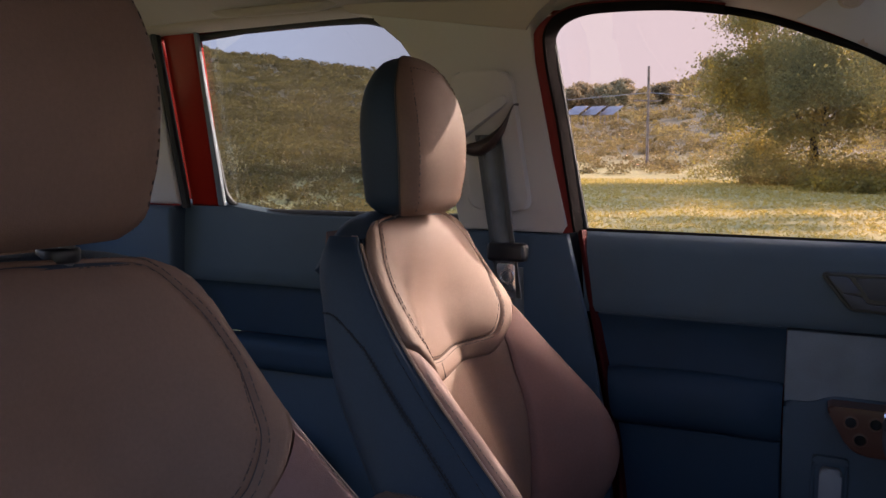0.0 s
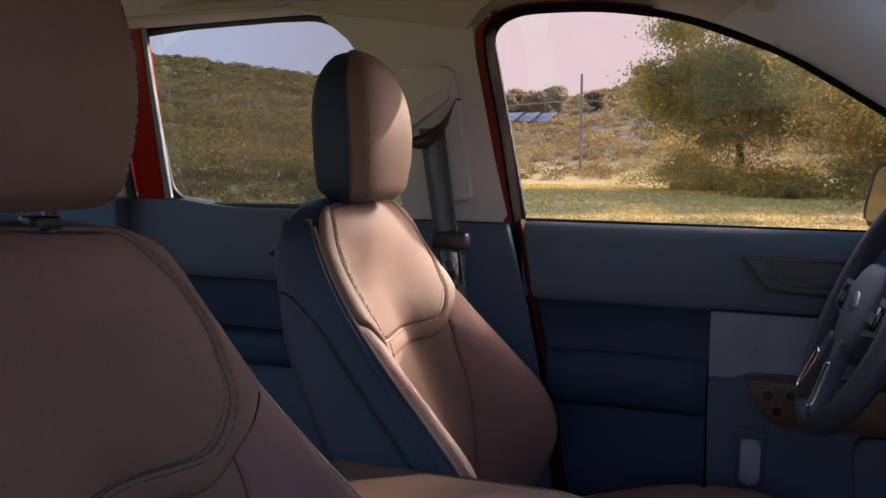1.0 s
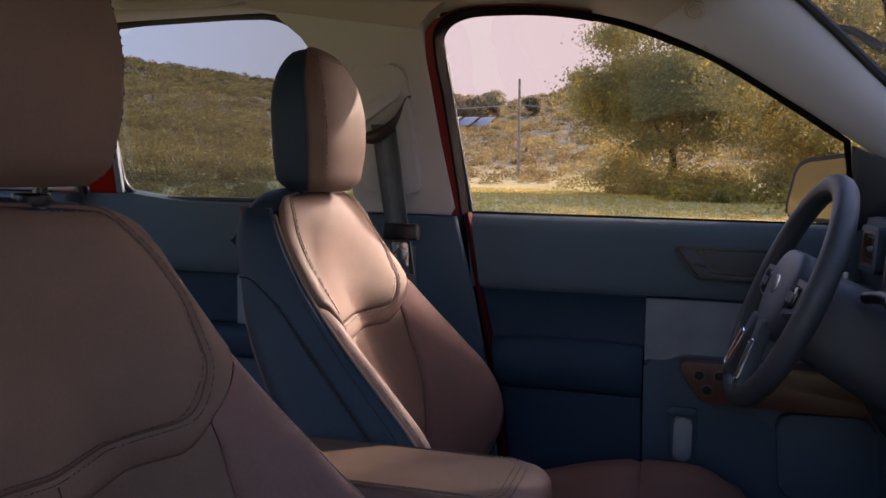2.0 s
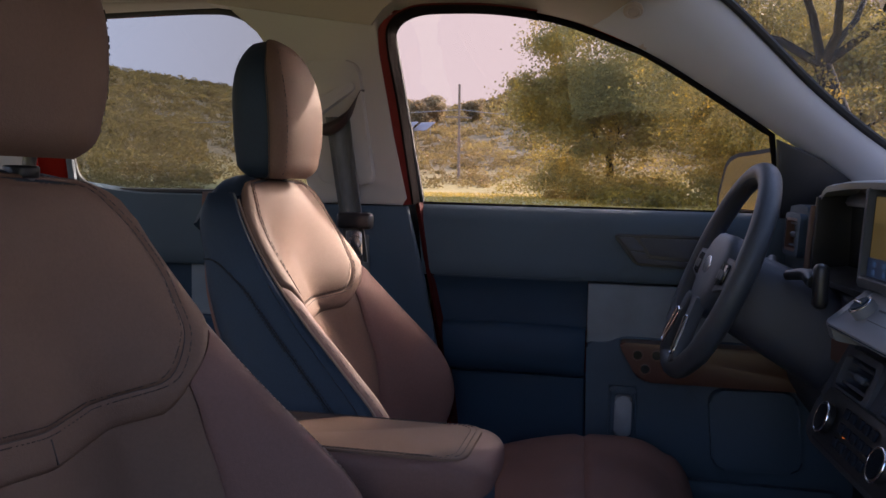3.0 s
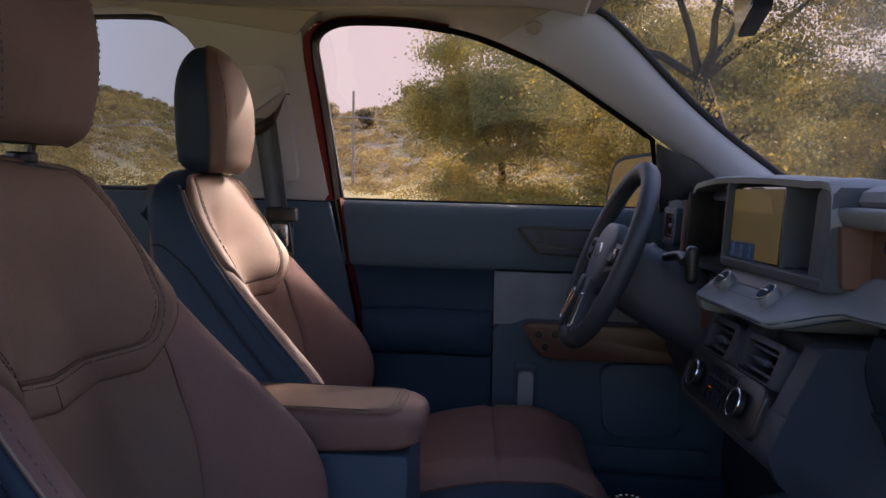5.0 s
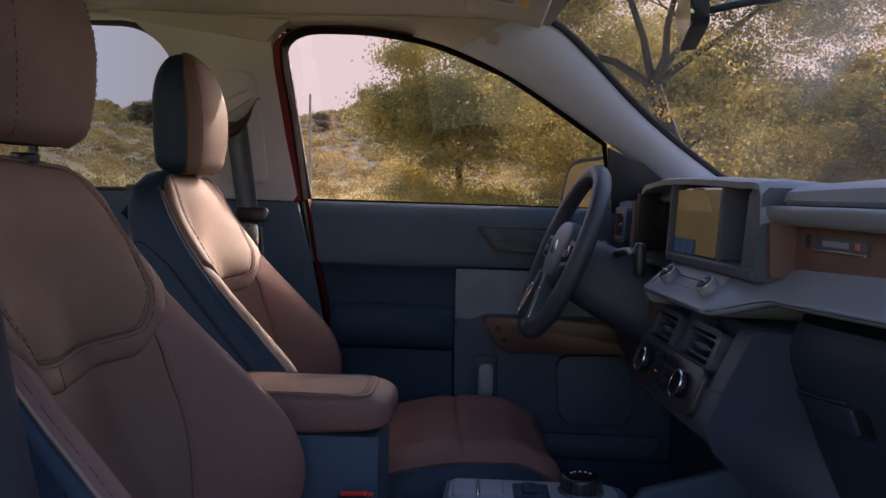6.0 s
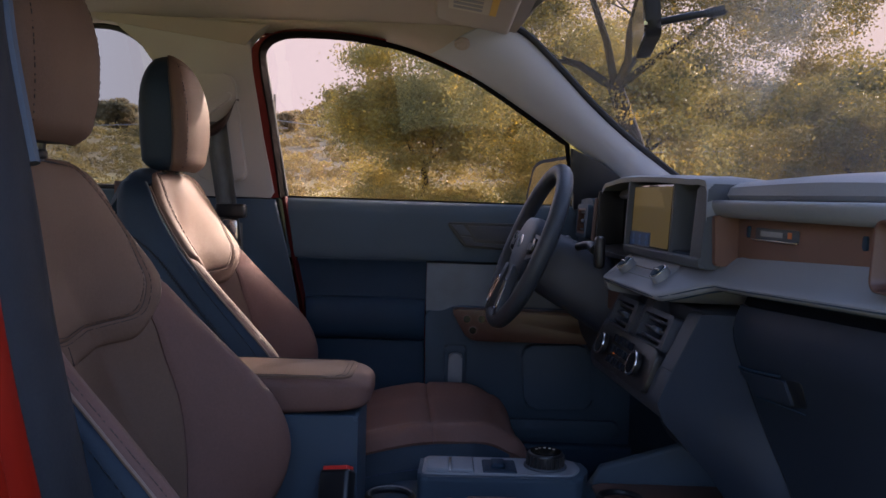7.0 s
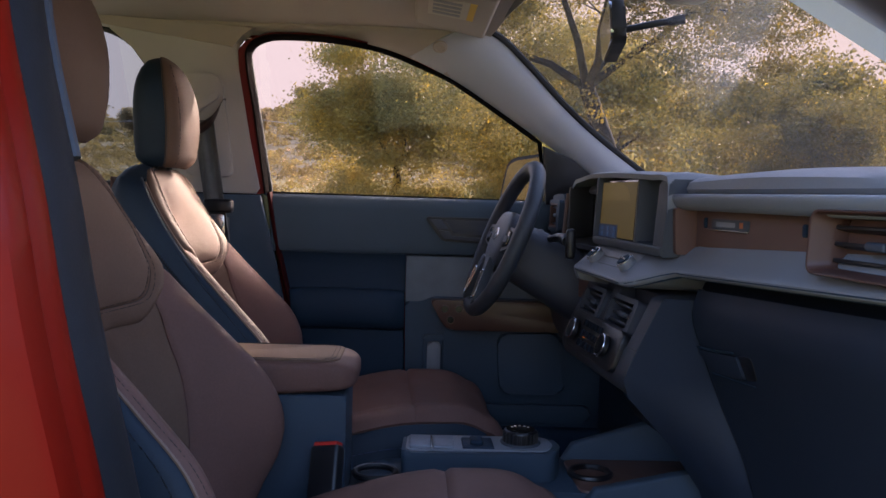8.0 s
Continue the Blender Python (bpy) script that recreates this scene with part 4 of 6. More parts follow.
def build_seat():
    seat = tagged(empty("front_seat", (0.15, YC, 0.45)), "brown and navy leather front seat with stitched seams", "seat", group="front seats")
    inside = (-0.12, YC, 0.8)
    back = part("backrest", join(loft([[tuple(Vector(front(-1 + 0.125 * k, z)) - Vector((0.009, 0, 0))) for k in range(1, 16)] + [flank(1, w, z) for w in (0.16, 0.3, 0.5, 0.75, 0.9)] +
                                       [(XR(z) - 0.012, YC + HW(z) * (0.75 - 0.25 * k), z) for k in range(7)] + [flank(-1, w, z) for w in (0.9, 0.75, 0.5, 0.3, 0.16)] for z in np.linspace(0.54, 1.088, 22)])), LEATHER_B, seat, "russet seat back shell")
    back.scale = (1, 0.985, 1)
    # padded upper panel inside a stitched border
    border = [[skin(o.lerp(p, t), h) for o, p in zip(PAD_RING, PANEL_RING)] for t, h in ((0.0, -0.012), (0.0, 0.0), (0.04, 0.0032), (0.14, 0.0056), (0.34, 0.0064), (0.7, 0.0064), (0.88, 0.0056), (1.0, 0.0036))]
    pad = part("upper_pad", loft(border, caps=False), LEATHER, seat, "brown leather upper pad")
    mat_ = sheet(np.array([[skin(p * k, h) for p in PANEL_RING] for k, h in ((1.0, 0.0030), (0.992, 0.0048), (0.975, 0.0062), (0.95, 0.0070), (0.91, 0.0076), (0.84, 0.0080), (0.72, 0.0082), (0.58, 0.0083), (0.44, 0.0083), (0.30, 0.0083), (0.16, 0.0083), (0.05, 0.0083))]), wrap=True)
    mat_.verts.ensure_lookup_table()
    mat_.faces.new([mat_.verts[len(mat_.verts) - len(PANEL_RING) + j] for j in range(len(PANEL_RING))])
    part("centre_panel", mat_, LEATHER, pad)
    part("panel_seam", tube([skin(p, 0.0034) for k, p in enumerate(PANEL_RING + PANEL_RING[:1]) if not 18 < k < 42][19:] + [skin(p, 0.0034) for p in PANEL_RING[:19]], 0.0008, 6), STITCH, pad)
    for d, h in ((-0.0048, 0.0075), (0.0042, 0.0072)):
        way = [skin(p * (1 + d / p.length), h) for k, p in enumerate(PANEL_RING + PANEL_RING[:1]) if not 18 < k < 42]
        way = way[19:] + way[:19]
        part("stitching", stitches(way, 0.0006, 0.0052, 0.0010), STITCH, pad, "dark stitching")
    part("tip_seam", tube([skin(Vector((0, z - 1.0)), 0.0062) for z in np.linspace(0.862, 0.884, 6)], 0.0009, 6), STITCH, pad)
    part("lower_insert", patch(lambda a, b: (lambda z: front((2 * a - 1) * insert_edge(z), z))(0.56 * (1 - b) + (pad_low((2 * a - 1) * 0.66) + 0.004) * b), 30, 30, 0.0022, 0.010, 0.03, inside), LEATHER, seat, "brown leather lower insert")
    for s in (-1, 1):
        def wing(a, b):
            zt = pad_low(0.66 + 0.33 * a) + 0.004
            z = 0.56 * (1 - b) + zt * b
            e = insert_edge(z)
            return front(s * (e + 0.004 + (0.992 - e) * a), z)
        part("bolster", patch(wing, 30, 40, 0.0026, 0.010, 0.04, inside), LEATHER_B, seat, "russet leather side bolster")
        part("side_panel", patch(lambda a, b: flank(s, a, 0.56 * (1 - b) + 1.088 * b), 24, 40, 0.008, 0.012, 0.10, inside), NAVY_LEATHER, seat, "navy leather side panel")
        part("piping", tube([skin(Vector((s * 0.2, z - PAD_C[1])), 0.0012) for z in np.linspace(0.58, 1.078, 48)], 0.0022, 6), PIPING, seat, "tan piping")
        part("bolster_stitching", stitches([on_patch(wing, 0.90, b, 0.0026, 0.04, inside, 0.0004) for b in np.linspace(0.05, 0.93, 60)], 0.0005, 0.0052, 0.0012), STITCH, seat)
        # curved double seam down the side panel
        way = smooth_path([(0.97, 0.990, 0), (0.80, 0.992, 0), (0.63, 0.985, 0), (0.50, 0.968, 0), (0.385, 0.945, 0), (0.33, 0.90, 0), (0.30, 0.85, 0), (0.27, 0.76, 0), (0.25, 0.66, 0), (0.24, 0.58, 0)], 10)
        sf = lambda a, b: flank(s, a, 0.56 * (1 - b) + 1.088 * b)
        seam = [[on_patch(sf, min(0.99, max(0.01, p.x + d)), (p.y - 0.56) / 0.528, 0.008, 0.10, inside, 0.0010) for p in way] for d in (0.020, -0.020)]
        groove = [on_patch(sf, min(0.99, max(0.01, p.x)), (p.y - 0.56) / 0.528, 0.008, 0.10, inside, 0.0) for p in way]
        part("side_stitching", join(*[stitches(q, 0.0012, 0.0050, 0.0010) for q in seam]), STITCH_DARK, seat, "dark double stitching")
        part("side_seam", tube(groove, 0.0012, 6), STITCH_DARK, seat)
        edge = [on_patch(sf, 0.10, (z - 0.56) / 0.528, 0.008, 0.10, inside) for z in np.linspace(0.60, 0.955, 50)]
        part("edge_stitching", stitches(edge, 0.0009, 0.0045, 0.0012), STITCH_DARK, seat)
    cap = lambda a, b: (lambda u, p: (p[0] * (1 - b) + (XR(1.088) - 0.008) * b, p[1], p[2] - 0.004 + 0.028 * math.sin(math.pi * min(1, 0.18 + b * 0.72)) * (1 - abs(u) ** 4) - 0.045 * sstep(0.55, 1.0, b) * abs(u) ** 3))(2 * a - 1, front((2 * a - 1) * 0.97, 1.088))
    part("top_cap", patch(cap, 30, 14, 0.004, 0.02, 0.12, inside), NAVY_LEATHER, seat, "navy leather top")
    # head restraint
    HX = curve([(1.112, 0.030), (1.123, 0.044), (1.15, 0.051), (1.20, 0.054), (1.25, 0.052), (1.29, 0.043), (1.315, 0.032), (1.331, 0.018), (1.338, 0.006)])
    HY = curve([(1.112, 0.078), (1.123, 0.092), (1.15, 0.102), (1.20, 0.110), (1.25, 0.109), (1.29, 0.096), (1.315, 0.073), (1.331, 0.048), (1.338, 0.018)])
    CX = curve([(1.109, -0.148), (1.20, -0.146), (1.29, -0.153), (1.338, -0.158)])

    def ring(t, z):
        c, s_ = math.cos(t), math.sin(t)
        e = 2 / 3.4
        return (CX(z) + HX(z) * math.copysign(abs(c) ** e, c), YC + HY(z) * math.copysign(abs(s_) ** e, s_), z)
    zs = [1.112 + 0.226 * (0.5 - 0.5 * math.cos(math.pi * k / 22)) for k in range(23)]
    head = part("head_restraint", join(loft([[ring(2 * math.pi * k / 48, z) for k in range(48)] for z in zs])), NAVY_LEATHER, seat, "navy leather head restraint")
    T = 1.36
    zz = lambda b: 1.113 + 0.223 * (0.5 - 0.5 * math.cos(math.pi * b))
    centre = (-0.15, YC, 1.226)
    part("front_cover", patch(lambda a, b: tuple(Vector(ring(-T + 2 * T * a, zz(b))) * 1.0), 50, 30, 0.004, 0.004, 0.05, centre), LEATHER, head, "brown leather front cover")
    part("cover_seam", tube([on_patch(lambda a, b: ring(-T + 2 * T * a, zz(b)), 0.012, b, 0.004, 0.05, centre, 0.0004) for b in np.linspace(0.02, 0.96, 40)], 0.0011, 6), STITCH, head)
    TS = 0.80
    hf = lambda a, b: ring(-T + 2 * T * a, zz(b))
    at_, bt = (T - TS) / (2 * T), 0.80
    st = [on_patch(hf, a, b, 0.004, 0.05, centre) for a, b in [(at_, b) for b in np.linspace(0.12, bt, 40)] + [(a, bt) for a in np.linspace(at_, 1 - at_, 30)] + [(1 - at_, b) for b in np.linspace(bt, 0.12, 40)]]
    part("head_stitching", stitches(st, 0.0008, 0.007, 0.0010), STITCH, head, "dark stitching")
    for dy in (-0.055, 0.055):
        part("post", tube([(-0.165, YC + dy, 1.05), (-0.155, YC + dy, 1.13)], 0.006, 10), STEEL_POST, seat, "dull steel post")
    for dy in (-0.055, 0.055):
        part("post_collar", disc((-0.165, YC + dy, 1.108), (0, 0, 1), 0.016, 0.012, 20, 0.003), BLACK, seat)
    # cushion
    def cz(x, u):
        z = 0.566 + 0.124 * sstep(-0.10, 0.43, x) - 0.07 * sstep(0.46, 0.62, x) ** 2
        return z + 0.014 * sstep(0.45, 0.80, abs(u)) - 0.020 * sstep(0.84, 1.0, abs(u))

    def cush(x, u):
        hw = 0.216 - 0.02 * sstep(0.45, 0.60, x)
        return (x, YC + u * hw, cz(x, u))
    part("cushion_base", slab(rounded([(0.0, 0.45), (0.54, 0.45), (0.585, 0.56), (0.56, 0.63), (0.35, 0.635), (0.0, 0.60)], [0.02, 0.04, 0.04, 0.03, 0.05, 0.02]), side, YC - 0.195, YC + 0.195, 0.02), NAVY_LEATHER, seat, "navy leather cushion base")
    below = (0.3, YC, 0.4)
    part("cushion_rear", patch(lambda a, b: cush(0.02 + 0.385 * a, (2 * b - 1) * 0.99), 24, 34, 0.005, 0.02, 0.04, below), LEATHER_B, seat, "russet leather cushion")

    def nose(a, b):
        u = (2 * b - 1) * 0.99
        if a < 0.6:
            return cush(0.4055 + 0.1425 * a / 0.6, u)
        t = (a - 0.6) / 0.4
        p = cush(0.548, u)
        hw = 1 - 0.05 * t
        return (0.548 + 0.052 * math.sin(t * math.pi * 0.55), YC + (p[1] - YC) * hw, p[2] - 0.13 * (1 - math.cos(t * math.pi * 0.5)))
    part("cushion_front", patch(nose, 30, 34, 0.005, 0.02, 0.04, below), LEATHER_B, seat, "russet leather thigh pad")
    for s in (-1, 1):
        f = lambda a, b: (0.02 + 0.53 * a, YC + s * (0.243 - 0.026 * b - 0.02 * sstep(0.43, 0.55, 0.02 + 0.53 * a) + 0.006 * math.sin(math.pi * b)), 0.48 * (1 - b) + (cz(0.02 + 0.53 * a, 1.0) - 0.004) * b)
        part("cushion_side", patch(f, 24, 10, 0.007, 0.012, 0.12, below), NAVY_LEATHER, seat, "navy leather cushion side")
        part("cushion_stitching", stitches([Vector(f(a, 0.80)) + Vector((0, s * 0.0085, 0)) for a in np.linspace(0.02, 0.98, 40)], 0.0008, 0.0045, 0.0012), STITCH_NAVY, seat)
        part("seat_track", box(-0.02, 0.50, YC + s * 0.17 - 0.02, YC + s * 0.17 + 0.02, 0.37, 0.46, 0.006), BLACK, seat)
    for ob in seat.children:
        if ob.name.startswith("cushion"):
            ob.location += Vector((-0.02, 0, -0.058))
    return seat


driver_seat = build_seat()
driver_seat["label"] = "brown and navy leather driver's seat facing the wheel"
passenger_seat = copy_thing(driver_seat, pose(0.15 + 0.060, -0.425, 0.45))
turned(driver_seat, 3, (-0.08, YC, 0.45))
turned(passenger_seat, 1.5, (-0.02, -0.425, 0.45))
# the passenger's head restraint is pulled up a notch
for ob in passenger_seat.children:
    if ob.name.startswith("head_restraint"):
        ob.location.z += 0.016
passenger_seat["label"] = "brown and navy leather passenger seat beside the armrest"

# rear bench
rear = tagged(empty("rear_bench", (-0.9, 0, 0.5)), "brown leather rear bench with navy base", "bench seat")
part("cushion", patch(lambda a, b: (-1.05 + 0.55 * a, -0.62 + 1.24 * b, 0.60 + 0.03 * math.sin(math.pi * a) - 0.05 * sstep(0.85, 1.0, a)), 20, 40, 0.012, 0.06, 0.06, (-0.8, 0, 0.3)), LEATHER_B, rear, "russet leather cushion")
part("base", box(-1.08, -0.53, -0.60, 0.60, 0.37, 0.585, 0.02), NAVY_DARK, rear)
for i in range(3):
    y0 = -0.62 + 0.415 * i
    part("back_pad", patch(lambda a, b: (-1.06 - 0.20 * b, y0 + 0.41 * a, 0.60 + 0.44 * b), 16, 20, 0.02, 0.05, 0.10, (-1.4, 0, 0.7)), LEATHER, rear, "brown leather back pad")
part("back_shell", slab([(-1.10, 0.45), (-1.09, 0.60), (-1.28, 1.03), (-1.34, 1.03), (-1.33, 0.45)], side, -0.62, 0.62, 0.01), NAVY_DARK, rear)

# ---- armrest and console ----
AY = -0.02
box_ = tagged(empty("armrest_box", (0.15, AY, 0.37)), "brown leather armrest lid on a navy storage box", "armrest box")
part("storage_box", slab(rounded([(-0.06, 0.37), (0.277, 0.37), (0.276, 0.728), (-0.06, 0.728)], [0.0, 0.01, 0.008, 0.0]), side, AY - 0.083, AY + 0.083, 0.010), NAVY, box_, "navy plastic storage box")


def arm_ring(x):
    """A cross-section of the padded lid, narrowing to its rounded front end."""
    t = (x + 0.06) / 0.352
    k = (1 - max(0, (t - 0.86) / 0.14) ** 2.4) ** 0.5 if t < 1 else 0.0
    zt, zb = 0.786, 0.724 + 0.010 * sstep(0.5, 1.0, t)
    w, h = 0.088 - 0.040 * (1 - k), (zt - zb) / 2 * (0.30 + 0.70 * k)
    zm = (zt + zb) / 2 - 0.004 * (1 - k)
    out = []
    for j in range(36):
        a = 2 * math.pi * j / 36
        c, s_ = math.cos(a), math.sin(a)
        out.append((x, AY + w * math.copysign(abs(c) ** 0.32, c), zm + h * math.copysign(abs(s_) ** 0.36, s_)))
    return out


arm_x = [-0.06 + 0.352 * (1 - (1 - k / 26) ** 2.0) for k in range(27)]
lid = part("lid", loft([arm_ring(x) for x in arm_x]), LEATHER_B, box_, "padded russet leather lid")
loop = rounded([(-0.055, AY - 0.074), (0.262, AY - 0.074), (0.262, AY + 0.074), (-0.055, AY + 0.074)], [0, 0.030, 0.030, 0], 8)
part("lid_top", slab(loop, top, 0.766, 0.7876, 0.0022, 3), LEATHER, lid, "brown leather top")
part("lid_stitching", join(*[stitches([(MIDP.x * k + 0.1 * (1 - k), AY + (MIDP.y - AY) * k, 0.7880) for MIDP in loop], 0.0006, 0.0052, 0.0010) for k in (0.955, 0.91)]), STITCH, lid)

cons = tagged(empty("centre_console", (0.5, 0, 0.37)), "navy centre console with rotary gear selector", "console")
part("tunnel", slab(rounded([(0.27, 0.37), (0.95, 0.37), (0.95, 0.52), (0.80, 0.56), (0.66, 0.57), (0.34, 0.56), (0.27, 0.54)], 0.02), side, -0.10, 0.10, 0.015), NAVY, cons, "navy console base")
deck = part("deck", slab(rounded([(0.370, -0.112), (0.640, -0.105), (0.662, -0.055), (0.650, 0.004), (0.375, 0.004)], 0.018, 6), top, 0.52, 0.640, 0.009, 4), NAVY, cons, "raised navy control deck")
part("deck_inlay", slab(rounded([(0.378, -0.100), (0.630, -0.093), (0.648, -0.055), (0.638, -0.006), (0.382, -0.006)], 0.014, 6), top, 0.636, 0.6425, 0.002), SLATE, deck)
for x0 in (0.385, 0.427):
    part("button", box(x0, x0 + 0.038, -0.092, -0.022, 0.640, 0.648, 0.003), SLATE, deck)
part("button_line", box(0.4235, 0.4265, -0.092, -0.022, 0.641, 0.6468, 0.001), CHROME, deck)
part("park_switch", join(box(0.480, 0.537, -0.090, -0.024, 0.639, 0.6452, 0.003), box(0.494, 0.518, -0.074, -0.040, 0.643, 0.653, 0.004)), NAVY_DARK, deck)
DC = (0.588, -0.046)
dial = part("gear_dial", disc((*DC, 0.640), (0, 0, 1), 0.031, 0.028, 40, 0.004), BLACK, deck, "black rotary gear dial")
part("dial_ring", torus((*DC, 0.644), (0, 0, 1), 0.034, 0.003, 40, 8), HOOD_M, dial)
part("dial_top", disc((*DC, 0.6672), (0, 0, 1), 0.026, 0.0025, 36), GLOSS_BLACK, dial)
for k in range(5):
    a = radians(-60 + 30 * k)
    mx, my = DC[0] + 0.017 * math.sin(a), DC[1] + 0.016 * math.cos(a)
    part("mark", box(mx - 0.002, mx + 0.002, my - 0.002, my + 0.002, 0.6694, 0.6702), LABEL_W, dial)
for k in range(24):
    a = 2 * math.pi * k / 24
    part("grip", box(-0.0015, 0.0015, -0.002, 0.002, 0.645, 0.664), BLACK, dial).location = (DC[0] + 0.031 * math.cos(a), DC[1] + 0.031 * math.sin(a), 0)
for p, r in (((0.325, 0.0, 0.565), 0.038), ((0.715, -0.01, 0.575), 0.036)):
    part("cup_holder", torus(p, (0, 0, 1), r, 0.006, 36, 8), BLACK, cons, "round cup holder rim")
part("tray", slab(rounded([(0.68, -0.10), (0.93, -0.10), (0.93, 0.08), (0.68, 0.08)], 0.02), top, 0.555, 0.572, 0.004), COPPER, cons, "copper-brown tray mat")
part("side_wall", slab([(0.62, 0.47), (0.95, 0.47), (0.98, 0.66), (0.88, 0.655), (0.70, 0.60)], side, 0.085, 0.11, 0.008), NAVY, cons)
part("side_wall", slab([(0.62, 0.47), (0.95, 0.47), (0.98, 0.64), (0.88, 0.62), (0.70, 0.585)], side, -0.13, -0.105, 0.008), NAVY, cons)

deck.location = (0, 0.055, -0.02)

buckle = tagged(empty("belt_buckle", (0.24, -0.18, 0.6)), "dark seat belt buckle with red release button", "belt buckle")
tilt = Matrix.Translation((0.250, -0.165, 0.606)) @ Euler((radians(-12), radians(24), radians(60))).to_matrix().to_4x4()
part("case", moved(box(-0.013, 0.013, -0.027, 0.027, -0.06, 0.055, 0.007), tilt), BLACK, buckle)
part("release_button", moved(box(-0.010, 0.010, -0.022, 0.022, 0.050, 0.060, 0.002), tilt), RED_BUTTON, buckle, "red release button")
part("stalk", tube([(0.20, -0.15, 0.42), (0.225, -0.16, 0.50), (0.238, -0.165, 0.56)], 0.010, 8), BLACK, buckle)


# ---- dashboard ----
dash = tagged(empty("dashboard", (0.9, 0, 0.9)), "slate and navy dashboard with copper-brown inlays", "dashboard")
# upper pad, from the trim line to the windscreen
prof = [(0.84, 1.085), (0.779, 1.0862), (0.775, 1.092), (0.779, 1.101), (0.794, 1.109), (0.845, 1.115), (0.89, 1.117), (0.96, 1.114), (1.05, 1.095), (1.13, 1.065)]
ysp = np.linspace(-0.82, 0.70, 44)
def bowed(y):
    return -0.03 * (abs(y) / 0.7) ** 2.5
part("top_pad", sheet(np.array([[(x + 0.03 * (x > 0.95) - bowed(y) * 0.3 * (x < 0.9) + 0.05 * sstep(-0.215, -0.175, y) * (x < 0.83), y, z + 0.006 * sstep(0.35, 0.0, abs(y + 0.45)) * (z > 1.1)) for x, z in prof] for y in ysp])), SLATE, dash, "slate soft top pad")
part("defrost_slot", slab(rounded(rect(0.975, 1.00, -0.52, 0.52), 0.008), top, 1.10, 1.1165, 0.002), NAVY_DARK, dash)
# rounded trim roll under the pad, on the passenger side
part("trim_roll", slab(rounded([(0.759, 1.0850), (0.86, 1.0850), (0.86, 1.060), (0.770, 1.060)], [0.012, 0.004, 0.004, 0.012], 6), side, -0.82, -0.192, 0.005), SLATE, dash, "slate padded roll")
rec = part("copper_recess", slab([(-0.82, 1.068), (-0.182, 1.068), (-0.182, 0.996), (-0.82, 0.996)], face, 0.800, 0.88, 0.002), COPPER, dash, "copper-brown recess panel")
part("recess_step", slab(rounded([(0.764, 1.063), (0.81, 1.063), (0.81, 0.99), (0.768, 0.99)], 0.004), side, -0.208, -0.1965, 0.003), COPPER, rec)
AMBER_DIM = material("orange_mark", (0.45, 0.12, 0.03), 0.5, vary=0.1)
bd = part("badge", slab(rounded(rect(-0.384, -0.268, 1.034, 1.049), 0.003), face, 0.7972, 0.801, 0.001), HOOD_M, rec, "grey plaque with orange mark")
part("badge_mark", slab(rect(-0.370, -0.360, 1.038, 1.046), face, 0.7965, 0.798), AMBER_DIM, bd)
part("badge_bar", slab(rect(-0.346, -0.284, 1.038, 1.045), face, 0.7968, 0.798), SLATE, bd)
part("badge_edge", slab(rect(-0.386, -0.262, 1.0318, 1.0340), face, 0.7950, 0.7985, 0.0005), CHROME, bd, "bright lower edge")
for y0 in (-0.244, -0.528):
    part("clip", slab(rounded(rect(y0 - 0.004, y0 + 0.004, 1.034, 1.050), 0.003), face, 0.797, 0.801, 0.001), NAVY_DARK, rec)
# ledge under the recess: flat shelf with a rolled front edge, stepping out at the centre stack
def sheared(bm):
    """The shelf and glovebox rise slightly towards the passenger's end."""
    for v in bm.verts:
        v.co.z += 0.045 * max(0.0, -0.25 - v.co.y)
    return bm


def ledge_edge(y):
    k = sstep(-0.225, -0.130, y)
    return (0.765 - 0.060 * k, 0.967 - 0.027 * k)


rows = []
for y in np.linspace(-0.82, 0.150, 76):
    ex, ez = ledge_edge(y)
    k = sstep(-0.225, -0.130, y)
    rows.append([(0.830 + 0.05 * k, y, 1.010 - 0.006 * k), (0.803 + 0.042 * k, y, 1.008 - 0.016 * k), (0.789 - 0.032 * k, y, 0.993 - 0.013 * k), (ex + 0.012, y, ez + 0.006), (ex + 0.003, y, ez + 0.002), (ex, y, ez - 0.002), (ex + 0.001, y, ez - 0.007), (ex + 0.006, y, ez - 0.010), (ex + 0.03, y, ez - 0.012), (0.88, y, ez - 0.016)])
part("ledge", sheared(sheet(np.array(rows))), SLATE, dash, "slate shelf with rolled edge")
part("ledge_groove", sheared(tube([(ledge_edge(y)[0] + 0.0006, y, ledge_edge(y)[1] - 0.0048) for y in np.linspace(-0.80, 0.145, 40)], 0.0010, 6)), NAVY_DARK, dash)
part("ledge_seam", sheared(tube([(ledge_edge(y)[0] + 0.0125, y, ledge_edge(y)[1] - 0.0105) for y in np.linspace(-0.80, 0.145, 40)], 0.0016, 6)), NAVY_DARK, dash)
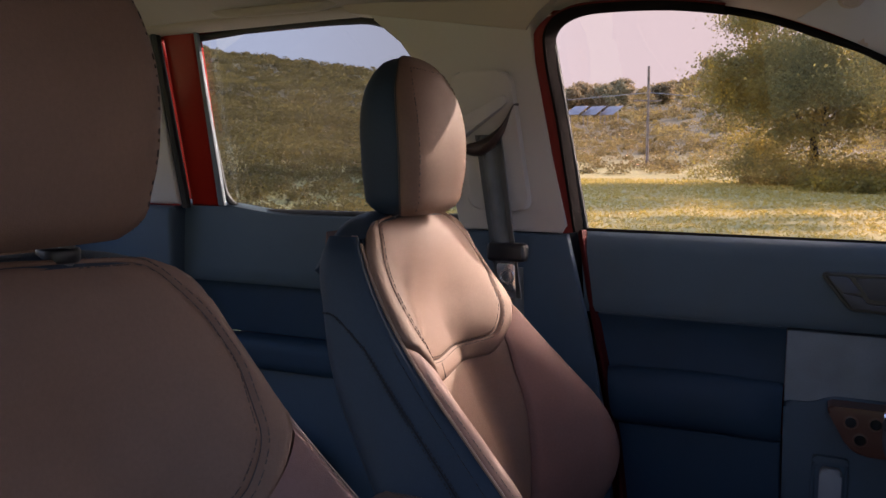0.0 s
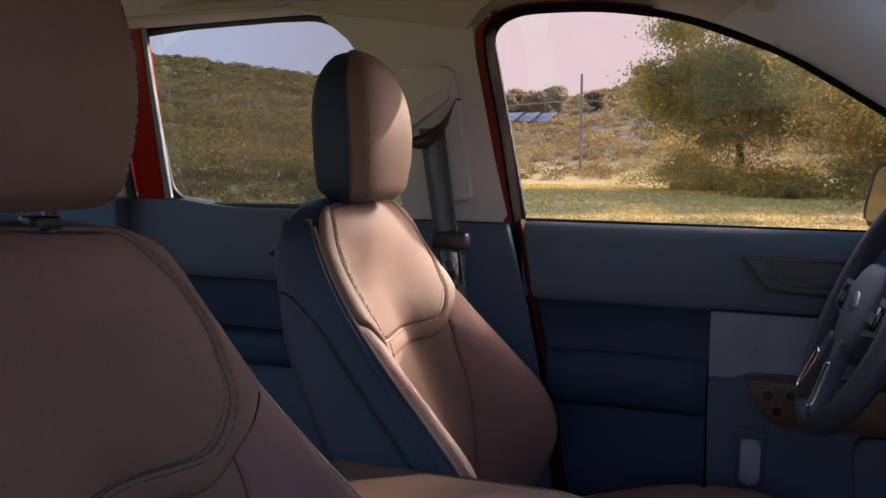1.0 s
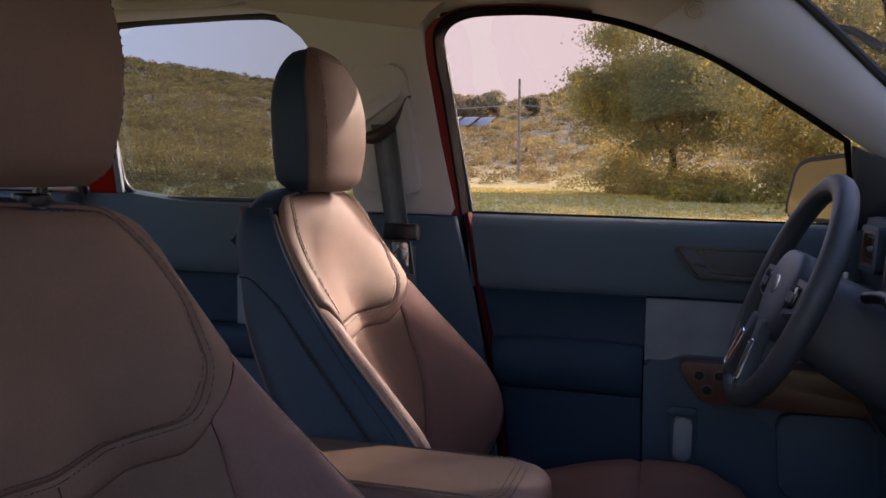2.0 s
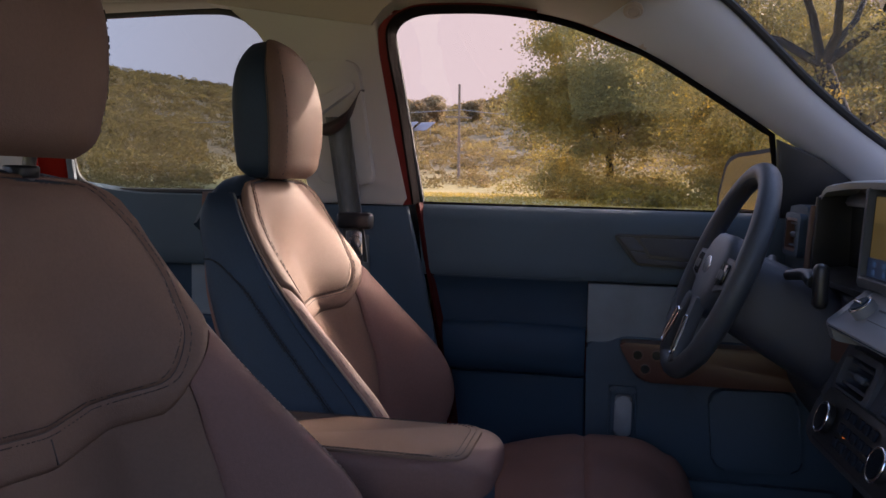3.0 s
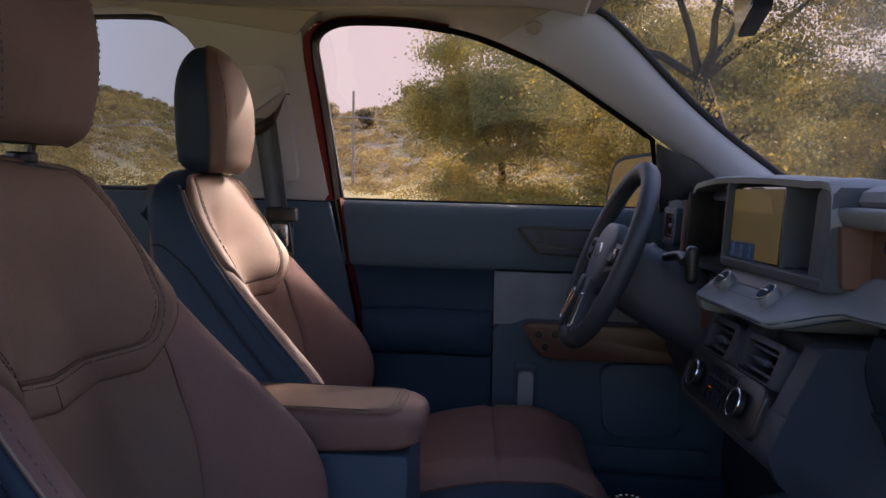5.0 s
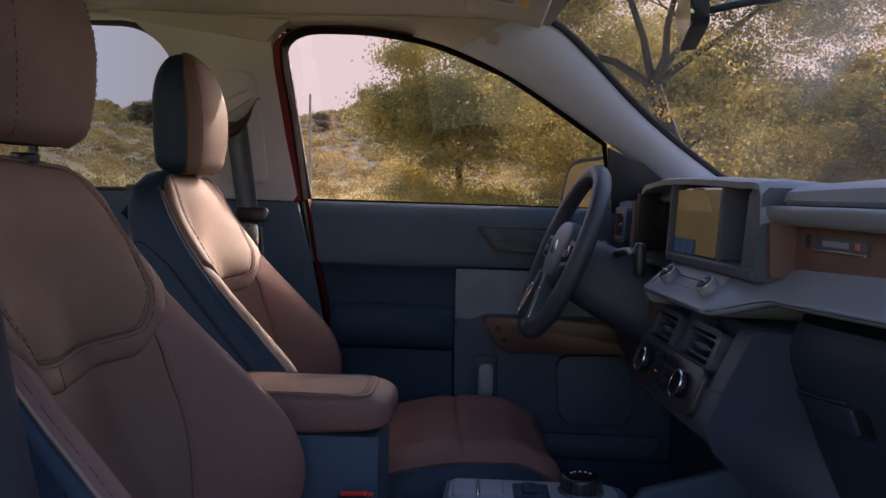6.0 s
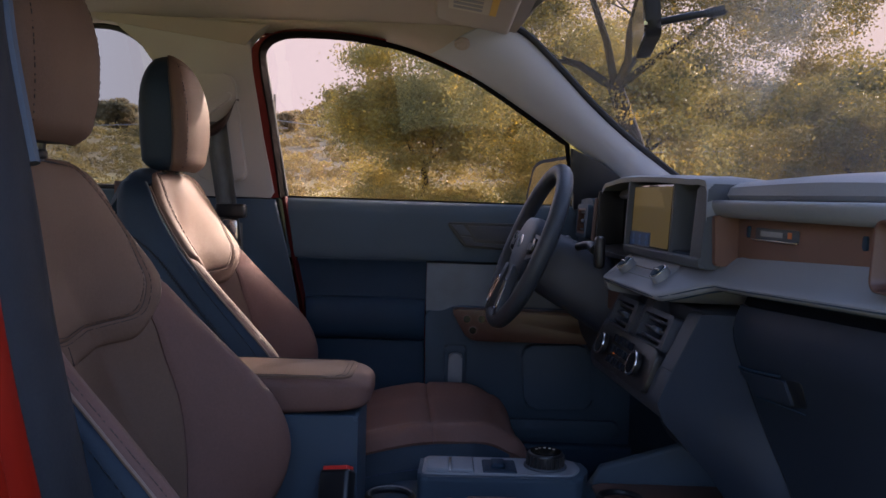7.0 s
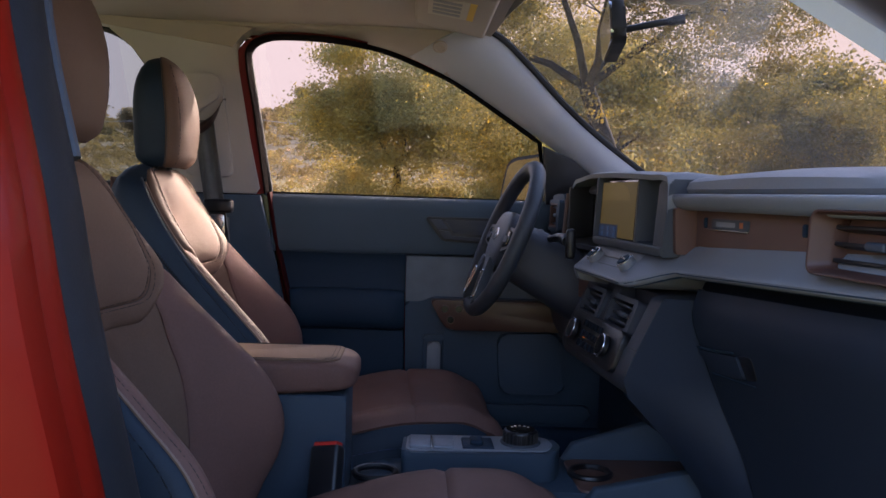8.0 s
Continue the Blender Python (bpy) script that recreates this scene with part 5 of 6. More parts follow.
# glovebox side
lid_x = curve([(0.45, 0.905), (0.60, 0.885), (0.673, 0.870), (0.757, 0.845), (0.842, 0.814), (0.890, 0.796), (0.912, 0.794), (0.938, 0.802)])
lid_y = curve([(0.45, -0.300), (0.60, -0.285), (0.673, -0.264), (0.757, -0.224), (0.842, -0.213), (0.902, -0.217), (0.913, -0.218)])
on_lid = lambda y, z, d: (lid_x(z) - d, y, z)
gb = part("glovebox", sheared(sheet(np.array([[(lid_x(z), y0 + (-0.82 - y0) * k, z) for k in np.linspace(0, 1, 20) for y0 in (lid_y(z) - 0.005,)] for z in np.linspace(0.938, 0.45, 44)]))), NAVY_DEEP, dash, "dark navy glovebox lid")
# near-black sheet that paints the shade beneath the ledge
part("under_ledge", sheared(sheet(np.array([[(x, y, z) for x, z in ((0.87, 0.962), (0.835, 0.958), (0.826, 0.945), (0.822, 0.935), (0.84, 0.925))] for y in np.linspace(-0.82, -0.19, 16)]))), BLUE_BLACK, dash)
part("latch_recess", sheared(slab(rounded([(-0.392, 0.856), (-0.345, 0.852), (-0.352, 0.818), (-0.388, 0.822)], 0.008), on_lid, -0.004, 0.0010, 0.0006)), BLACK, gb, "dark finger pocket")
part("latch", sheared(slab(rounded([(-0.352, 0.852), (-0.214, 0.842), (-0.250, 0.814), (-0.355, 0.818)], 0.006), on_lid, -0.004, 0.006, 0.004, 4)), NAVY_DEEP, gb, "glovebox latch")
part("latch_rim", sheared(join(tube([(lid_x(z) - 0.0045, y, z) for y, z in ((-0.216, 0.846), (-0.28, 0.8505), (-0.345, 0.856))], 0.0018, 6), tube([(lid_x(z) - 0.0045, y, z) for y, z in ((-0.246, 0.811), (-0.30, 0.812), (-0.385, 0.814))], 0.0011, 6))), NAVY_DARK, gb, "paler rim of the latch")
part("lid_gap", tube([(lid_x(z) + 0.001, lid_y(z) - 0.002, z) for z in np.linspace(0.905, 0.46, 24)], 0.0013, 6), BLUE_BLACK, gb)
flank_l = [(0.752, -0.2085, 0.919), (0.720, -0.2085, 0.852), (0.692, -0.2085, 0.79), (0.704, -0.206, 0.760), (0.782, -0.184, 0.68), (0.842, -0.172, 0.60), (0.895, -0.16, 0.45)]
part("kick_panel", sheet(np.array([[Vector(p).lerp(Vector((lid_x(p[2]) + 0.002, lid_y(p[2]) + 0.002, p[2])), t) for t in np.linspace(0, 1, 8)] for p in flank_l])), NAVY_DEEP, dash, "dark navy flank of the centre stack")
part("passenger_footwell", slab(rect(-0.82, 0.10, 0.37, 0.62), face, 0.93, 0.97, 0.01), NAVY_DARK, dash)
part("driver_footwell", slab(rect(0.10, 0.70, 0.37, 0.80), face, 0.93, 0.97, 0.01), NAVY_DARK, dash)

# hooded housing that holds the instrument screen and the touchscreen
hood = tagged(empty("instrument_housing", (0.8, 0.2, 1.05)), "slate hooded housing round instruments and touchscreen", "instrument housing")
part("top_shell", sheet(np.array([[(x, y, z) for x, y, z in ((0.755 + 0.035 * sstep(0.18, 0.52, y), y, h - 0.012), (0.754 + 0.035 * sstep(0.18, 0.52, y), y, h - 0.003), (0.762 + 0.035 * sstep(0.18, 0.52, y), y, h), (0.80, y, h + 0.002), (0.86, y, h - 0.002), (0.92, y, h - 0.02), (0.922, y, h - 0.05))]
                                for y, h in [(-0.197, 1.062), (-0.195, 1.106), (-0.186, 1.116), (-0.160, 1.119), (-0.12, 1.119)] + [(v, 1.1195 + 0.008 * math.sin(math.pi * (v + 0.12) / 0.62)) for v in np.linspace(-0.10, 0.47, 30)] + [(0.494, 1.113), (0.508, 1.10), (0.514, 1.06), (0.515, 0.975)]])), SLATE, hood, "slate hood")
# walls and dividers darker than the hood top: their shading is in the colour
part("right_wall", slab(rounded([(0.757, 1.108), (0.92, 1.108), (0.92, 0.985), (0.748, 0.985)], 0.008), side, -0.196, -0.153, 0.006), HOOD_M, hood)
part("bottom_bar", slab(rounded([(0.745, 1.0), (0.86, 1.0), (0.86, 0.984), (0.747, 0.984)], 0.004), side, -0.195, 0.175, 0.003), HOOD_M, hood)
part("divider_left", slab(rounded([(0.752, 1.118), (0.84, 1.118), (0.84, 0.985), (0.746, 0.985)], 0.006), side, 0.168, 0.178, 0.003), HOOD_M, hood)
part("divider_right", slab([(0.755, 1.110), (0.84, 1.110), (0.84, 0.99), (0.750, 0.99)], side, -0.062, -0.052, 0.003), HOOD_M, hood)
part("cubby", join(slab(rect(-0.168, -0.060, 0.996, 1.112), face, 0.822, 0.83), slab([(0.756, 1.003), (0.825, 1.003), (0.825, 0.998), (0.756, 0.998)], side, -0.167, -0.060)), NAVY_DARK, hood, "dark empty cubby")
ts = part("touchscreen", slab([(-0.053, 0.999), (0.166, 0.999), (0.166, 1.110), (-0.053, 1.110)], lambda y, z, d: (d + 0.05 * (z - 1.05), y, z), 0.757, 0.775, 0.002), SCREEN, hood, "dark glossy touchscreen")
on_screen = lambda y, z, d: (d + 0.05 * (z - 1.05), y, z)
# reflection in the glass, drawn as two faintly glowing plates
part("screen_picture", slab(rect(-0.040, 0.160, 1.003, 1.106), on_screen, 0.7564, 0.7575), SCREEN_REFLECT, ts, "dim olive reflection painted as a glow on the screen")
part("screen_banner", slab([(-0.010, 1.072), (0.158, 1.072), (0.158, 1.104), (0.06, 1.104), (0.01, 1.095)], on_screen, 0.7561, 0.7570), SCREEN_REFLECT_TOP, ts, "amber reflection painted as a glow on the screen")
strip_ = part("screen_panel", slab(rect(0.050, 0.164, 1.001, 1.026), lambda y, z, d: (d + 0.05 * (z - 1.05), y, z), 0.7560, 0.7575), SCREEN_ON, ts, "dim blue tile strip")
for i in range(3):
    for j in range(2):
        part("screen_tile", slab(rounded(rect(0.064 + 0.036 * i, 0.074 + 0.036 * i, 1.004 + 0.011 * j, 1.011 + 0.011 * j), 0.002), lambda y, z, d: (d + 0.05 * (z - 1.05), y, z), 0.7555, 0.7562), TILE, strip_)
clu = part("cluster_bezel", slab([(0.186, 0.975), (0.506, 0.965), (0.500, 1.10), (0.40, 1.112), (0.186, 1.112)], face, 0.840, 0.852), GLOSS_BLACK, hood, "gloss black instrument panel")
part("cluster_floor", slab([(0.758, 0.975), (0.85, 0.985), (0.85, 0.975), (0.758, 0.966)], side, 0.184, 0.510, 0.002), BLACK, hood)
part("outer_cheek", slab([(0.783, 1.10), (0.85, 1.105), (0.85, 0.97), (0.780, 0.965)], side, 0.501, 0.511, 0.003), BLACK, hood)
part("outer_wall", slab(rounded([(0.786, 1.100), (0.90, 1.106), (0.90, 0.97), (0.778, 0.965)], 0.008), side, 0.512, 0.520, 0.003), HOOD_M, hood)
part("inner_cheek", slab([(0.775, 1.11), (0.85, 1.11), (0.85, 0.975), (0.77, 0.97)], side, 0.183, 0.188, 0.0015), BLACK, hood)
part("copper_edge", tube([(0.783, 0.516, 1.085), (0.780, 0.520, 1.03), (0.776, 0.516, 0.975)], 0.006, 8), COPPER, hood)

# radio knobs on the sloping shelf
radio = tagged(empty("radio_controls", (0.74, 0, 0.96)), "slate control strip with two ridged chrome knobs", "radio controls")
slope = Vector((-0.62, 0, 0.78)).normalized()
part("strip", sheet(np.array([[(0.716 + 0.041 * t, y, 0.9415 + 0.041 * t) for t in np.linspace(0, 1, 5)] for y in np.linspace(-0.105, 0.140, 12)])), SLATE, radio)
part("strip_edge", slab(rounded([(0.707, 0.938), (0.76, 0.984), (0.80, 0.984), (0.80, 0.90), (0.715, 0.915)], 0.004), side, 0.148, 0.168, 0.004), SLATE, radio)
for k in (0.30, 0.62):
    part("button_gap", tube([(0.716 + 0.041 * k, y, 0.942 + 0.041 * k) for y in (-0.045, 0.072)], 0.0012, 6), BLACK, radio)
for y in (0.096, -0.084):
    c = Vector((0.737, y, 0.9575))
    kn = part("knob", disc(c, slope, 0.0160, 0.018, 32, 0.002), SLATE, radio, "slate knob")
    part("knob_ring", torus(c + slope * 0.017, slope, 0.0148, 0.0013, 32, 8), CHROME, kn, "chrome ring")
    part("knob_face", disc(c + slope * 0.0155, slope, 0.0125, 0.0045, 28), NAVY_DARK, kn)
    part("knob_bar", moved(box(-0.011, 0.011, -0.0015, 0.0015, 0, 0.005, 0.0008), Matrix.Translation(c + slope * 0.018) @ slope.to_track_quat("Z", "Y").to_matrix().to_4x4()), CHROME, kn)


TAB_M = material("dark_tab_plastic", (0.035, 0.046, 0.066), 0.5, vary=0.1, fine=500)


def vent(name, centre, w, h, normal, frame_mat, label, tilt_up=(0, 0, 1), slats=3, liner=None, deep=False):
    """An air vent: rounded frame, dark throat, slats and a thumb tab."""
    n = Vector(normal).normalized()
    up = (Vector(tilt_up) - n * Vector(tilt_up).dot(n)).normalized()
    right = up.cross(n)
    m = Matrix((right, up, n)).transposed().to_4x4()
    m.translation = Vector(centre)
    v = tagged(empty(name, centre), label, "air vent")
    loc = lambda a, b, d: m @ Vector((a, b, d))
    po, pi_ = rounded(rect(-w / 2, w / 2, -h / 2, h / 2), 0.013, 6), rounded(rect(-w / 2 + 0.011, w / 2 - 0.011, -h / 2 + 0.009, h / 2 - 0.009), 0.008, 6)
    prof = [(po, -0.02), (po, 0.004), (po, 0.008), (pi_, 0.010), (pi_, 0.006), (pi_, -0.03)]
    back_by = 0.0
    if deep:
        inset = lambda e, r: rounded(rect(-w / 2 + e, w / 2 - e, -h / 2 + e * 0.6, h / 2 - e * 0.6), r, 6)
        po, pi_, back_by = inset(0.0, 0.015), inset(0.015, 0.010), -0.018
        prof = [(po, -0.03), (po, 0.004), (inset(0.0007, 0.0148), 0.0068), (inset(0.0025, 0.014), 0.0082), (inset(0.005, 0.013), 0.0075), (inset(0.0065, 0.0125), 0.005), (inset(0.013, 0.0105), -0.012), (pi_, -0.016), (pi_, -0.048)]
    ring = []
    for poly, d in prof:
        ring.append([loc(p.x, p.y, d) for p in poly])
    part("frame", loft(ring, caps=False), frame_mat, v, "moulded frame")
    if liner:
        lin = rounded(rect(-w / 2 + 0.016, w / 2 - 0.016, -h / 2 + 0.014, h / 2 - 0.014), 0.006, 6)
        part("liner", loft([[loc(p.x, p.y, d) for p in poly] for poly, d in ((pi_, -0.004), (pi_, 0.0085), (lin, 0.0085), (lin, -0.02))], caps=False), liner, v, "copper-brown liner")
    part("throat", slab(pi_, loc, back_by - 0.034, back_by - 0.030), BLACK, v)
    ih = h - 0.018
    for k in range(slats):
        z = -ih / 2 + ih * (k + 0.5) / slats
        part("slat", moved(box(-w / 2 + 0.011, w / 2 - 0.011, -0.0022, 0.0022, -0.016, 0.002, 0.001), m @ Matrix.Translation((0, z, back_by)) @ Matrix.Rotation(radians(-12), 4, "X")), BLACK if deep else STACK_M, v)
    part("tab", moved(box(-0.016, 0.016, -0.005, 0.005, -0.004, 0.006, 0.003), m @ Matrix.Translation((0, 0, back_by))), TAB_M, v, "thumb tab")
    return v


vent("passenger_vent", (0.768, -0.690, 1.033), 0.180, 0.072, (-1, 0, 0.05), COPPER_MID, "copper-framed air vent at the dashboard's passenger end", deep=True)
vent("driver_vent", (0.778, 0.600, 1.030), 0.10, 0.078, (-1, 0, 0.05), NAVY, "navy air vent with copper liner beside the instrument housing", liner=COPPER)
part("vent_pod", slab(rounded([(0.535, 0.955), (0.69, 0.94), (0.69, 1.078), (0.60, 1.086), (0.532, 1.078)], 0.025, 6), face, 0.784, 0.92, 0.012), NAVY, dash, "navy pod round the driver's vent")
part("driver_lower_dash", slab(rounded([(0.77, 0.965), (0.92, 0.965), (0.94, 0.70), (0.86, 0.66), (0.79, 0.75), (0.76, 0.88)], 0.02), side, 0.19, 0.70, 0.012), STACK_M, dash, "dark lower dashboard")
part("copper_strip", slab(rounded([(0.20, 0.905), (0.69, 0.905), (0.69, 0.865), (0.20, 0.865)], 0.01), face, 0.752, 0.78, 0.006), COPPER, dash)

# ---- centre stack ----
stack = tagged(empty("centre_stack", (0.76, 0, 0.82)), "navy centre stack with climate dials", "centre stack")
part("body", slab(rounded([(0.775, 0.918), (0.88, 0.918), (0.90, 0.70), (0.75, 0.745), (0.700, 0.765), (0.694, 0.79), (0.712, 0.838), (0.775, 0.850)], [0.004, 0, 0, 0.02, 0.015, 0.012, 0.012, 0.004]), side, -0.205, 0.185, 0.008), STACK_M, stack, "dark slate stack body")
for y0, y1 in ((-0.2045, -0.160), (-0.012, 0.030), (0.160, 0.1845)):
    part("vent_surround", slab(rounded([(0.752, 0.919), (0.80, 0.919), (0.80, 0.832), (0.7105, 0.834), (0.720, 0.852)], [0.008, 0, 0, 0.004, 0.012]), side, y0, y1, 0.006), STACK_M, stack)
sn = Vector((-0.94, 0, 0.33)).normalized()
part("climate_panel", slab(rounded(rect(-0.150, 0.150, -0.036, 0.036), 0.02, 6), lambda a, b, d: Vector((0.704, -0.005, 0.822)) + Vector((0, a, 0)) + Vector((0.33, 0, 0.94)) * b + sn * d, -0.01, 0.006, 0.003), BLACK, stack, "black climate panel")
for y in (0.092, -0.095):
    c = Vector((0.700, y, 0.822)) + sn * 0.004
    kn = part("climate_dial", disc(c, sn, 0.0195, 0.011, 36, 0.002), BLACK, stack, "black dial")
    part("dial_ring", torus(c + sn * 0.010, sn, 0.0192, 0.0014, 40, 8), CHROME, kn, "chrome ring")
    part("dial_face", disc(c + sn * 0.008, sn, 0.0165, 0.004, 30), GLOSS_BLACK, kn)
    part("dial_mark", moved(box(-0.003, 0.003, -0.0025, 0.0025, 0, 0.002), Matrix.Translation(c + sn * 0.0115 + Vector((0.0025, 0, -0.013))) @ sn.to_track_quat("Z", "Y").to_matrix().to_4x4()), AMBER, kn)
for i in range(5):
    for j in range(3):
        c = Vector((0.702, 0.045 - 0.022 * i, 0.822)) + Vector((0.33, 0, 0.94)) * (0.020 - 0.019 * j) + sn * 0.005
        part("climate_key", moved(box(-0.007, 0.007, -0.006, 0.006, 0, 0.0035, 0.001), Matrix.Translation(c) @ sn.to_track_quat("Z", "Y").to_matrix().to_4x4()), BLUE_BLACK, stack)
part("warning_lamp", moved(box(-0.0013, 0.0013, -0.001, 0.001, 0, 0.003), Matrix.Translation(Vector((0.702, 0.028, 0.816)) + sn * 0.007) @ sn.to_track_quat("Z", "Y").to_matrix().to_4x4()), AMBER, stack)
vent("centre_vent", (0.733, 0.092, 0.876), 0.125, 0.062, (-0.93, 0, 0.36), STACK_M, "navy-framed centre air vent above the climate dials")
vent("centre_vent", (0.733, -0.075, 0.876), 0.135, 0.062, (-0.93, 0, 0.36), STACK_M, "navy-framed centre air vent above the climate dials")
pod = part("socket_panel", slab(rounded([(0.10, 0.745), (-0.16, 0.745), (-0.14, 0.66), (0.09, 0.66)], 0.015), lambda y, z, d: (d + 0.5 * (0.745 - z), y, z), 0.775, 0.80, 0.004), BLACK, stack, "black socket panel")
for y in (0.06, 0.0, -0.055):
    part("socket", slab(rounded(rect(y - 0.010, y + 0.010, 0.695, 0.715), 0.004), lambda a, b, d: (d + 0.5 * (0.745 - b), a, b), 0.769, 0.777, 0.002), NAVY_DARK if y > 0.03 else SLATE, pod)

TURN, PIVOT = 4.5, (0.765, 0.10, 0.9)
for ob in list(scene.objects):
    if ob.parent is None and (ob.name.split(".")[0] in ("dashboard", "radio_controls", "centre_stack", "passenger_vent", "driver_vent", "centre_vent")):
        turned(ob, TURN, PIVOT)
turned(hood, TURN, PIVOT, (0.001, 0, 0))

# ---- steering wheel and column ----
hub = Vector((0.5800, 0.363, 0.9780))
axis = Vector((-math.cos(radians(22)), 0, math.sin(radians(22))))
upv = Vector((math.sin(radians(22)), 0, math.cos(radians(22))))
wheel = tagged(empty("steering_wheel", hub), "black leather steering wheel with three spokes and satin inserts", "steering wheel")
wm = Matrix((Vector((0, -1, 0)), upv, axis)).transposed().to_4x4()
wm.translation = hub
wm = Matrix.Translation(hub) @ Matrix.Rotation(radians(4.5), 4, "Z") @ Matrix.Translation(-hub) @ wm
RIM_M = material("black_wheel_leather", (0.034, 0.040, 0.050), 0.5, vary=0.2, scale=14, fine=300, bump=0.35, bscale=900)
rim = []
for k in range(72):
    t = 2 * math.pi * k / 72
    rim.append(wm @ Vector((0.171 * math.cos(t), 0.171 * math.sin(t) * (1 - 0.03 * (math.sin(t) < -0.75)), 0)))
rimob = part("rim", tube(rim, 0.0172, 14, closed=True), RIM_M, wheel, "black leather rim")
for s in (-1, 1):
    part("rim_stitching", stitches([wm @ Vector((0.158 * math.cos(t), 0.158 * math.sin(t), s * 0.011)) for t in np.linspace(0, 2 * math.pi, 130)], 0.0008, 0.004, 0.003), STITCH_NAVY, rimob)
HUB_M = material("dark_grey_hub_plastic", (0.046, 0.056, 0.076), 0.5, vary=0.12, scale=6, fine=600, bump=0.25, bscale=1300)
padp = rounded([(-0.088, 0.032), (-0.055, 0.064), (0.055, 0.064), (0.088, 0.032), (0.072, -0.035), (0.032, -0.075), (-0.032, -0.075), (-0.072, -0.035)], 0.025, 5)
part("hub_pad", loft([[wm @ Vector((p.x * k, p.y * k, d)) for p in padp] for k, d in ((0.97, -0.02), (1.0, 0.0), (0.99, 0.006), (0.95, 0.011), (0.86, 0.0145), (0.70, 0.0165), (0.45, 0.0180), (0.15, 0.0185))]), HUB_M, wheel, "dark slate hub pad")
part("emblem", moved(disc((0, 0, 0), (0, 0, 1), 0.024, 0.003, 36, 0.001), wm @ Matrix.Translation((0, 0.006, 0.0165)) @ Matrix.Diagonal((1, 0.62, 1, 1))), CHROME, wheel, "oval chrome emblem")
for s in (-1, 1):
    sp = rounded([(s * 0.055, 0.030), (s * 0.160, 0.026), (s * 0.160, -0.012), (s * 0.055, -0.030)], 0.01)
    spoke = part("spoke", slab(sp, lambda a, b, d: wm @ Vector((a, b, d)), -0.012, 0.009, 0.006), HUB_M, wheel, "dark side spoke")
    part("switch_pad", slab(rounded([(s * 0.078, 0.020), (s * 0.122, 0.020), (s * 0.122, -0.012), (s * 0.078, -0.018)], 0.007), lambda a, b, d: wm @ Vector((a, b, d)), 0.006, 0.0135, 0.003), GLOSS_BLACK, spoke)
    for k in range(3):
        part("switch", slab(rounded(rect(s * 0.1 - 0.016 + 0.012 * k, s * 0.1 - 0.008 + 0.012 * k, -0.006, 0.008), 0.002), lambda a, b, d: wm @ Vector((a, b, d)), 0.0125, 0.0150), HUB_M, spoke)
    low = rounded([(s * 0.012, -0.05), (s * 0.045, -0.045), (s * 0.072, -0.150), (s * 0.046, -0.158)], 0.006)
    part("lower_spoke", slab(low, lambda a, b, d: wm @ Vector((a, b, d)), 0.002, 0.020, 0.006), RIM_M, wheel)
    part("satin_insert", tube([wm @ Vector((p.x, p.y, 0.0215)) for p in rounded([(s * 0.030, -0.082), (s * 0.054, -0.078), (s * 0.068, -0.138), (s * 0.050, -0.144)], 0.006)], 0.0022, 8, closed=True), CHROME, wheel, "satin silver outline")
col = tagged(empty("steering_column", (0.7, 0.368, 0.95)), "black steering column shroud with stalks", "steering column")
def colring(d, w, h, zo):
    c = hub - axis * d
    return [c + Vector((0, 1, 0)) * w * math.copysign(abs(math.cos(t)) ** 0.6, math.cos(t)) + upv * (h * math.copysign(abs(math.sin(t)) ** 0.6, math.sin(t)) + zo) for t in (2 * math.pi * k / 28 for k in range(28))]
part("shroud", loft([colring(0.012, 0.050, 0.050, -0.01), colring(0.022, 0.068, 0.062, -0.012), colring(0.07, 0.075, 0.068, -0.015), colring(0.13, 0.080, 0.072, -0.02), colring(0.20, 0.085, 0.075, -0.03)]), STACK_M, col, "black shroud")
part("wiper_stalk", tube(smooth_path([(0.675, 0.29, 0.985), (0.690, 0.24, 0.992), (0.695, 0.20, 0.985)], 5), [0.008] * 3 + [0.009] * 4 + [0.012] * 3 + [0.011], 10), BLACK, col, "black wiper stalk")
part("stalk_head", moved(box(-0.010, 0.010, -0.013, 0.013, -0.042, 0.020, 0.008), Matrix.Translation((0.700, 0.192, 0.992))), BLACK, col)
part("turn_stalk", tube(smooth_path([(0.675, 0.44, 0.985), (0.685, 0.50, 0.99), (0.69, 0.545, 0.985)], 5), 0.009, 10), BLACK, col)

# ---- overhead things ----
mir = tagged(empty("rear_view_mirror", (0.745, -0.06, 1.37)), "black rear-view mirror on a windscreen arm", "rear-view mirror")
mm = Matrix.Translation((0.708, -0.026, 1.364)) @ Euler((0, radians(-6), radians(-9))).to_matrix().to_4x4()
part("shell", moved(slab(rounded([(-0.125, -0.026), (-0.105, -0.038), (0.105, -0.038), (0.125, -0.022), (0.122, 0.034), (-0.122, 0.034)], 0.018, 6), face, 0.0, 0.022, 0.010, 4), mm), RUBBER, mir, "black mirror shell")
part("mirror_glass", moved(slab(rounded([(-0.121, -0.024), (-0.102, -0.034), (0.102, -0.034), (0.121, -0.020), (0.118, 0.030), (-0.118, 0.030)], 0.016, 6), face, -0.003, 0.003), mm), MIRROR, mir, "mirror glass")
part("arm", tube(smooth_path([(0.724, -0.028, 1.366), (0.78, -0.048, 1.376), (0.835, -0.06, 1.386)], 5), [0.006] * 8 + [0.008] * 3, 12), BLACK, mir)
part("camera_pod", box(0.80, 0.88, -0.10, -0.02, 1.415, 1.46, 0.018), BLACK, mir)
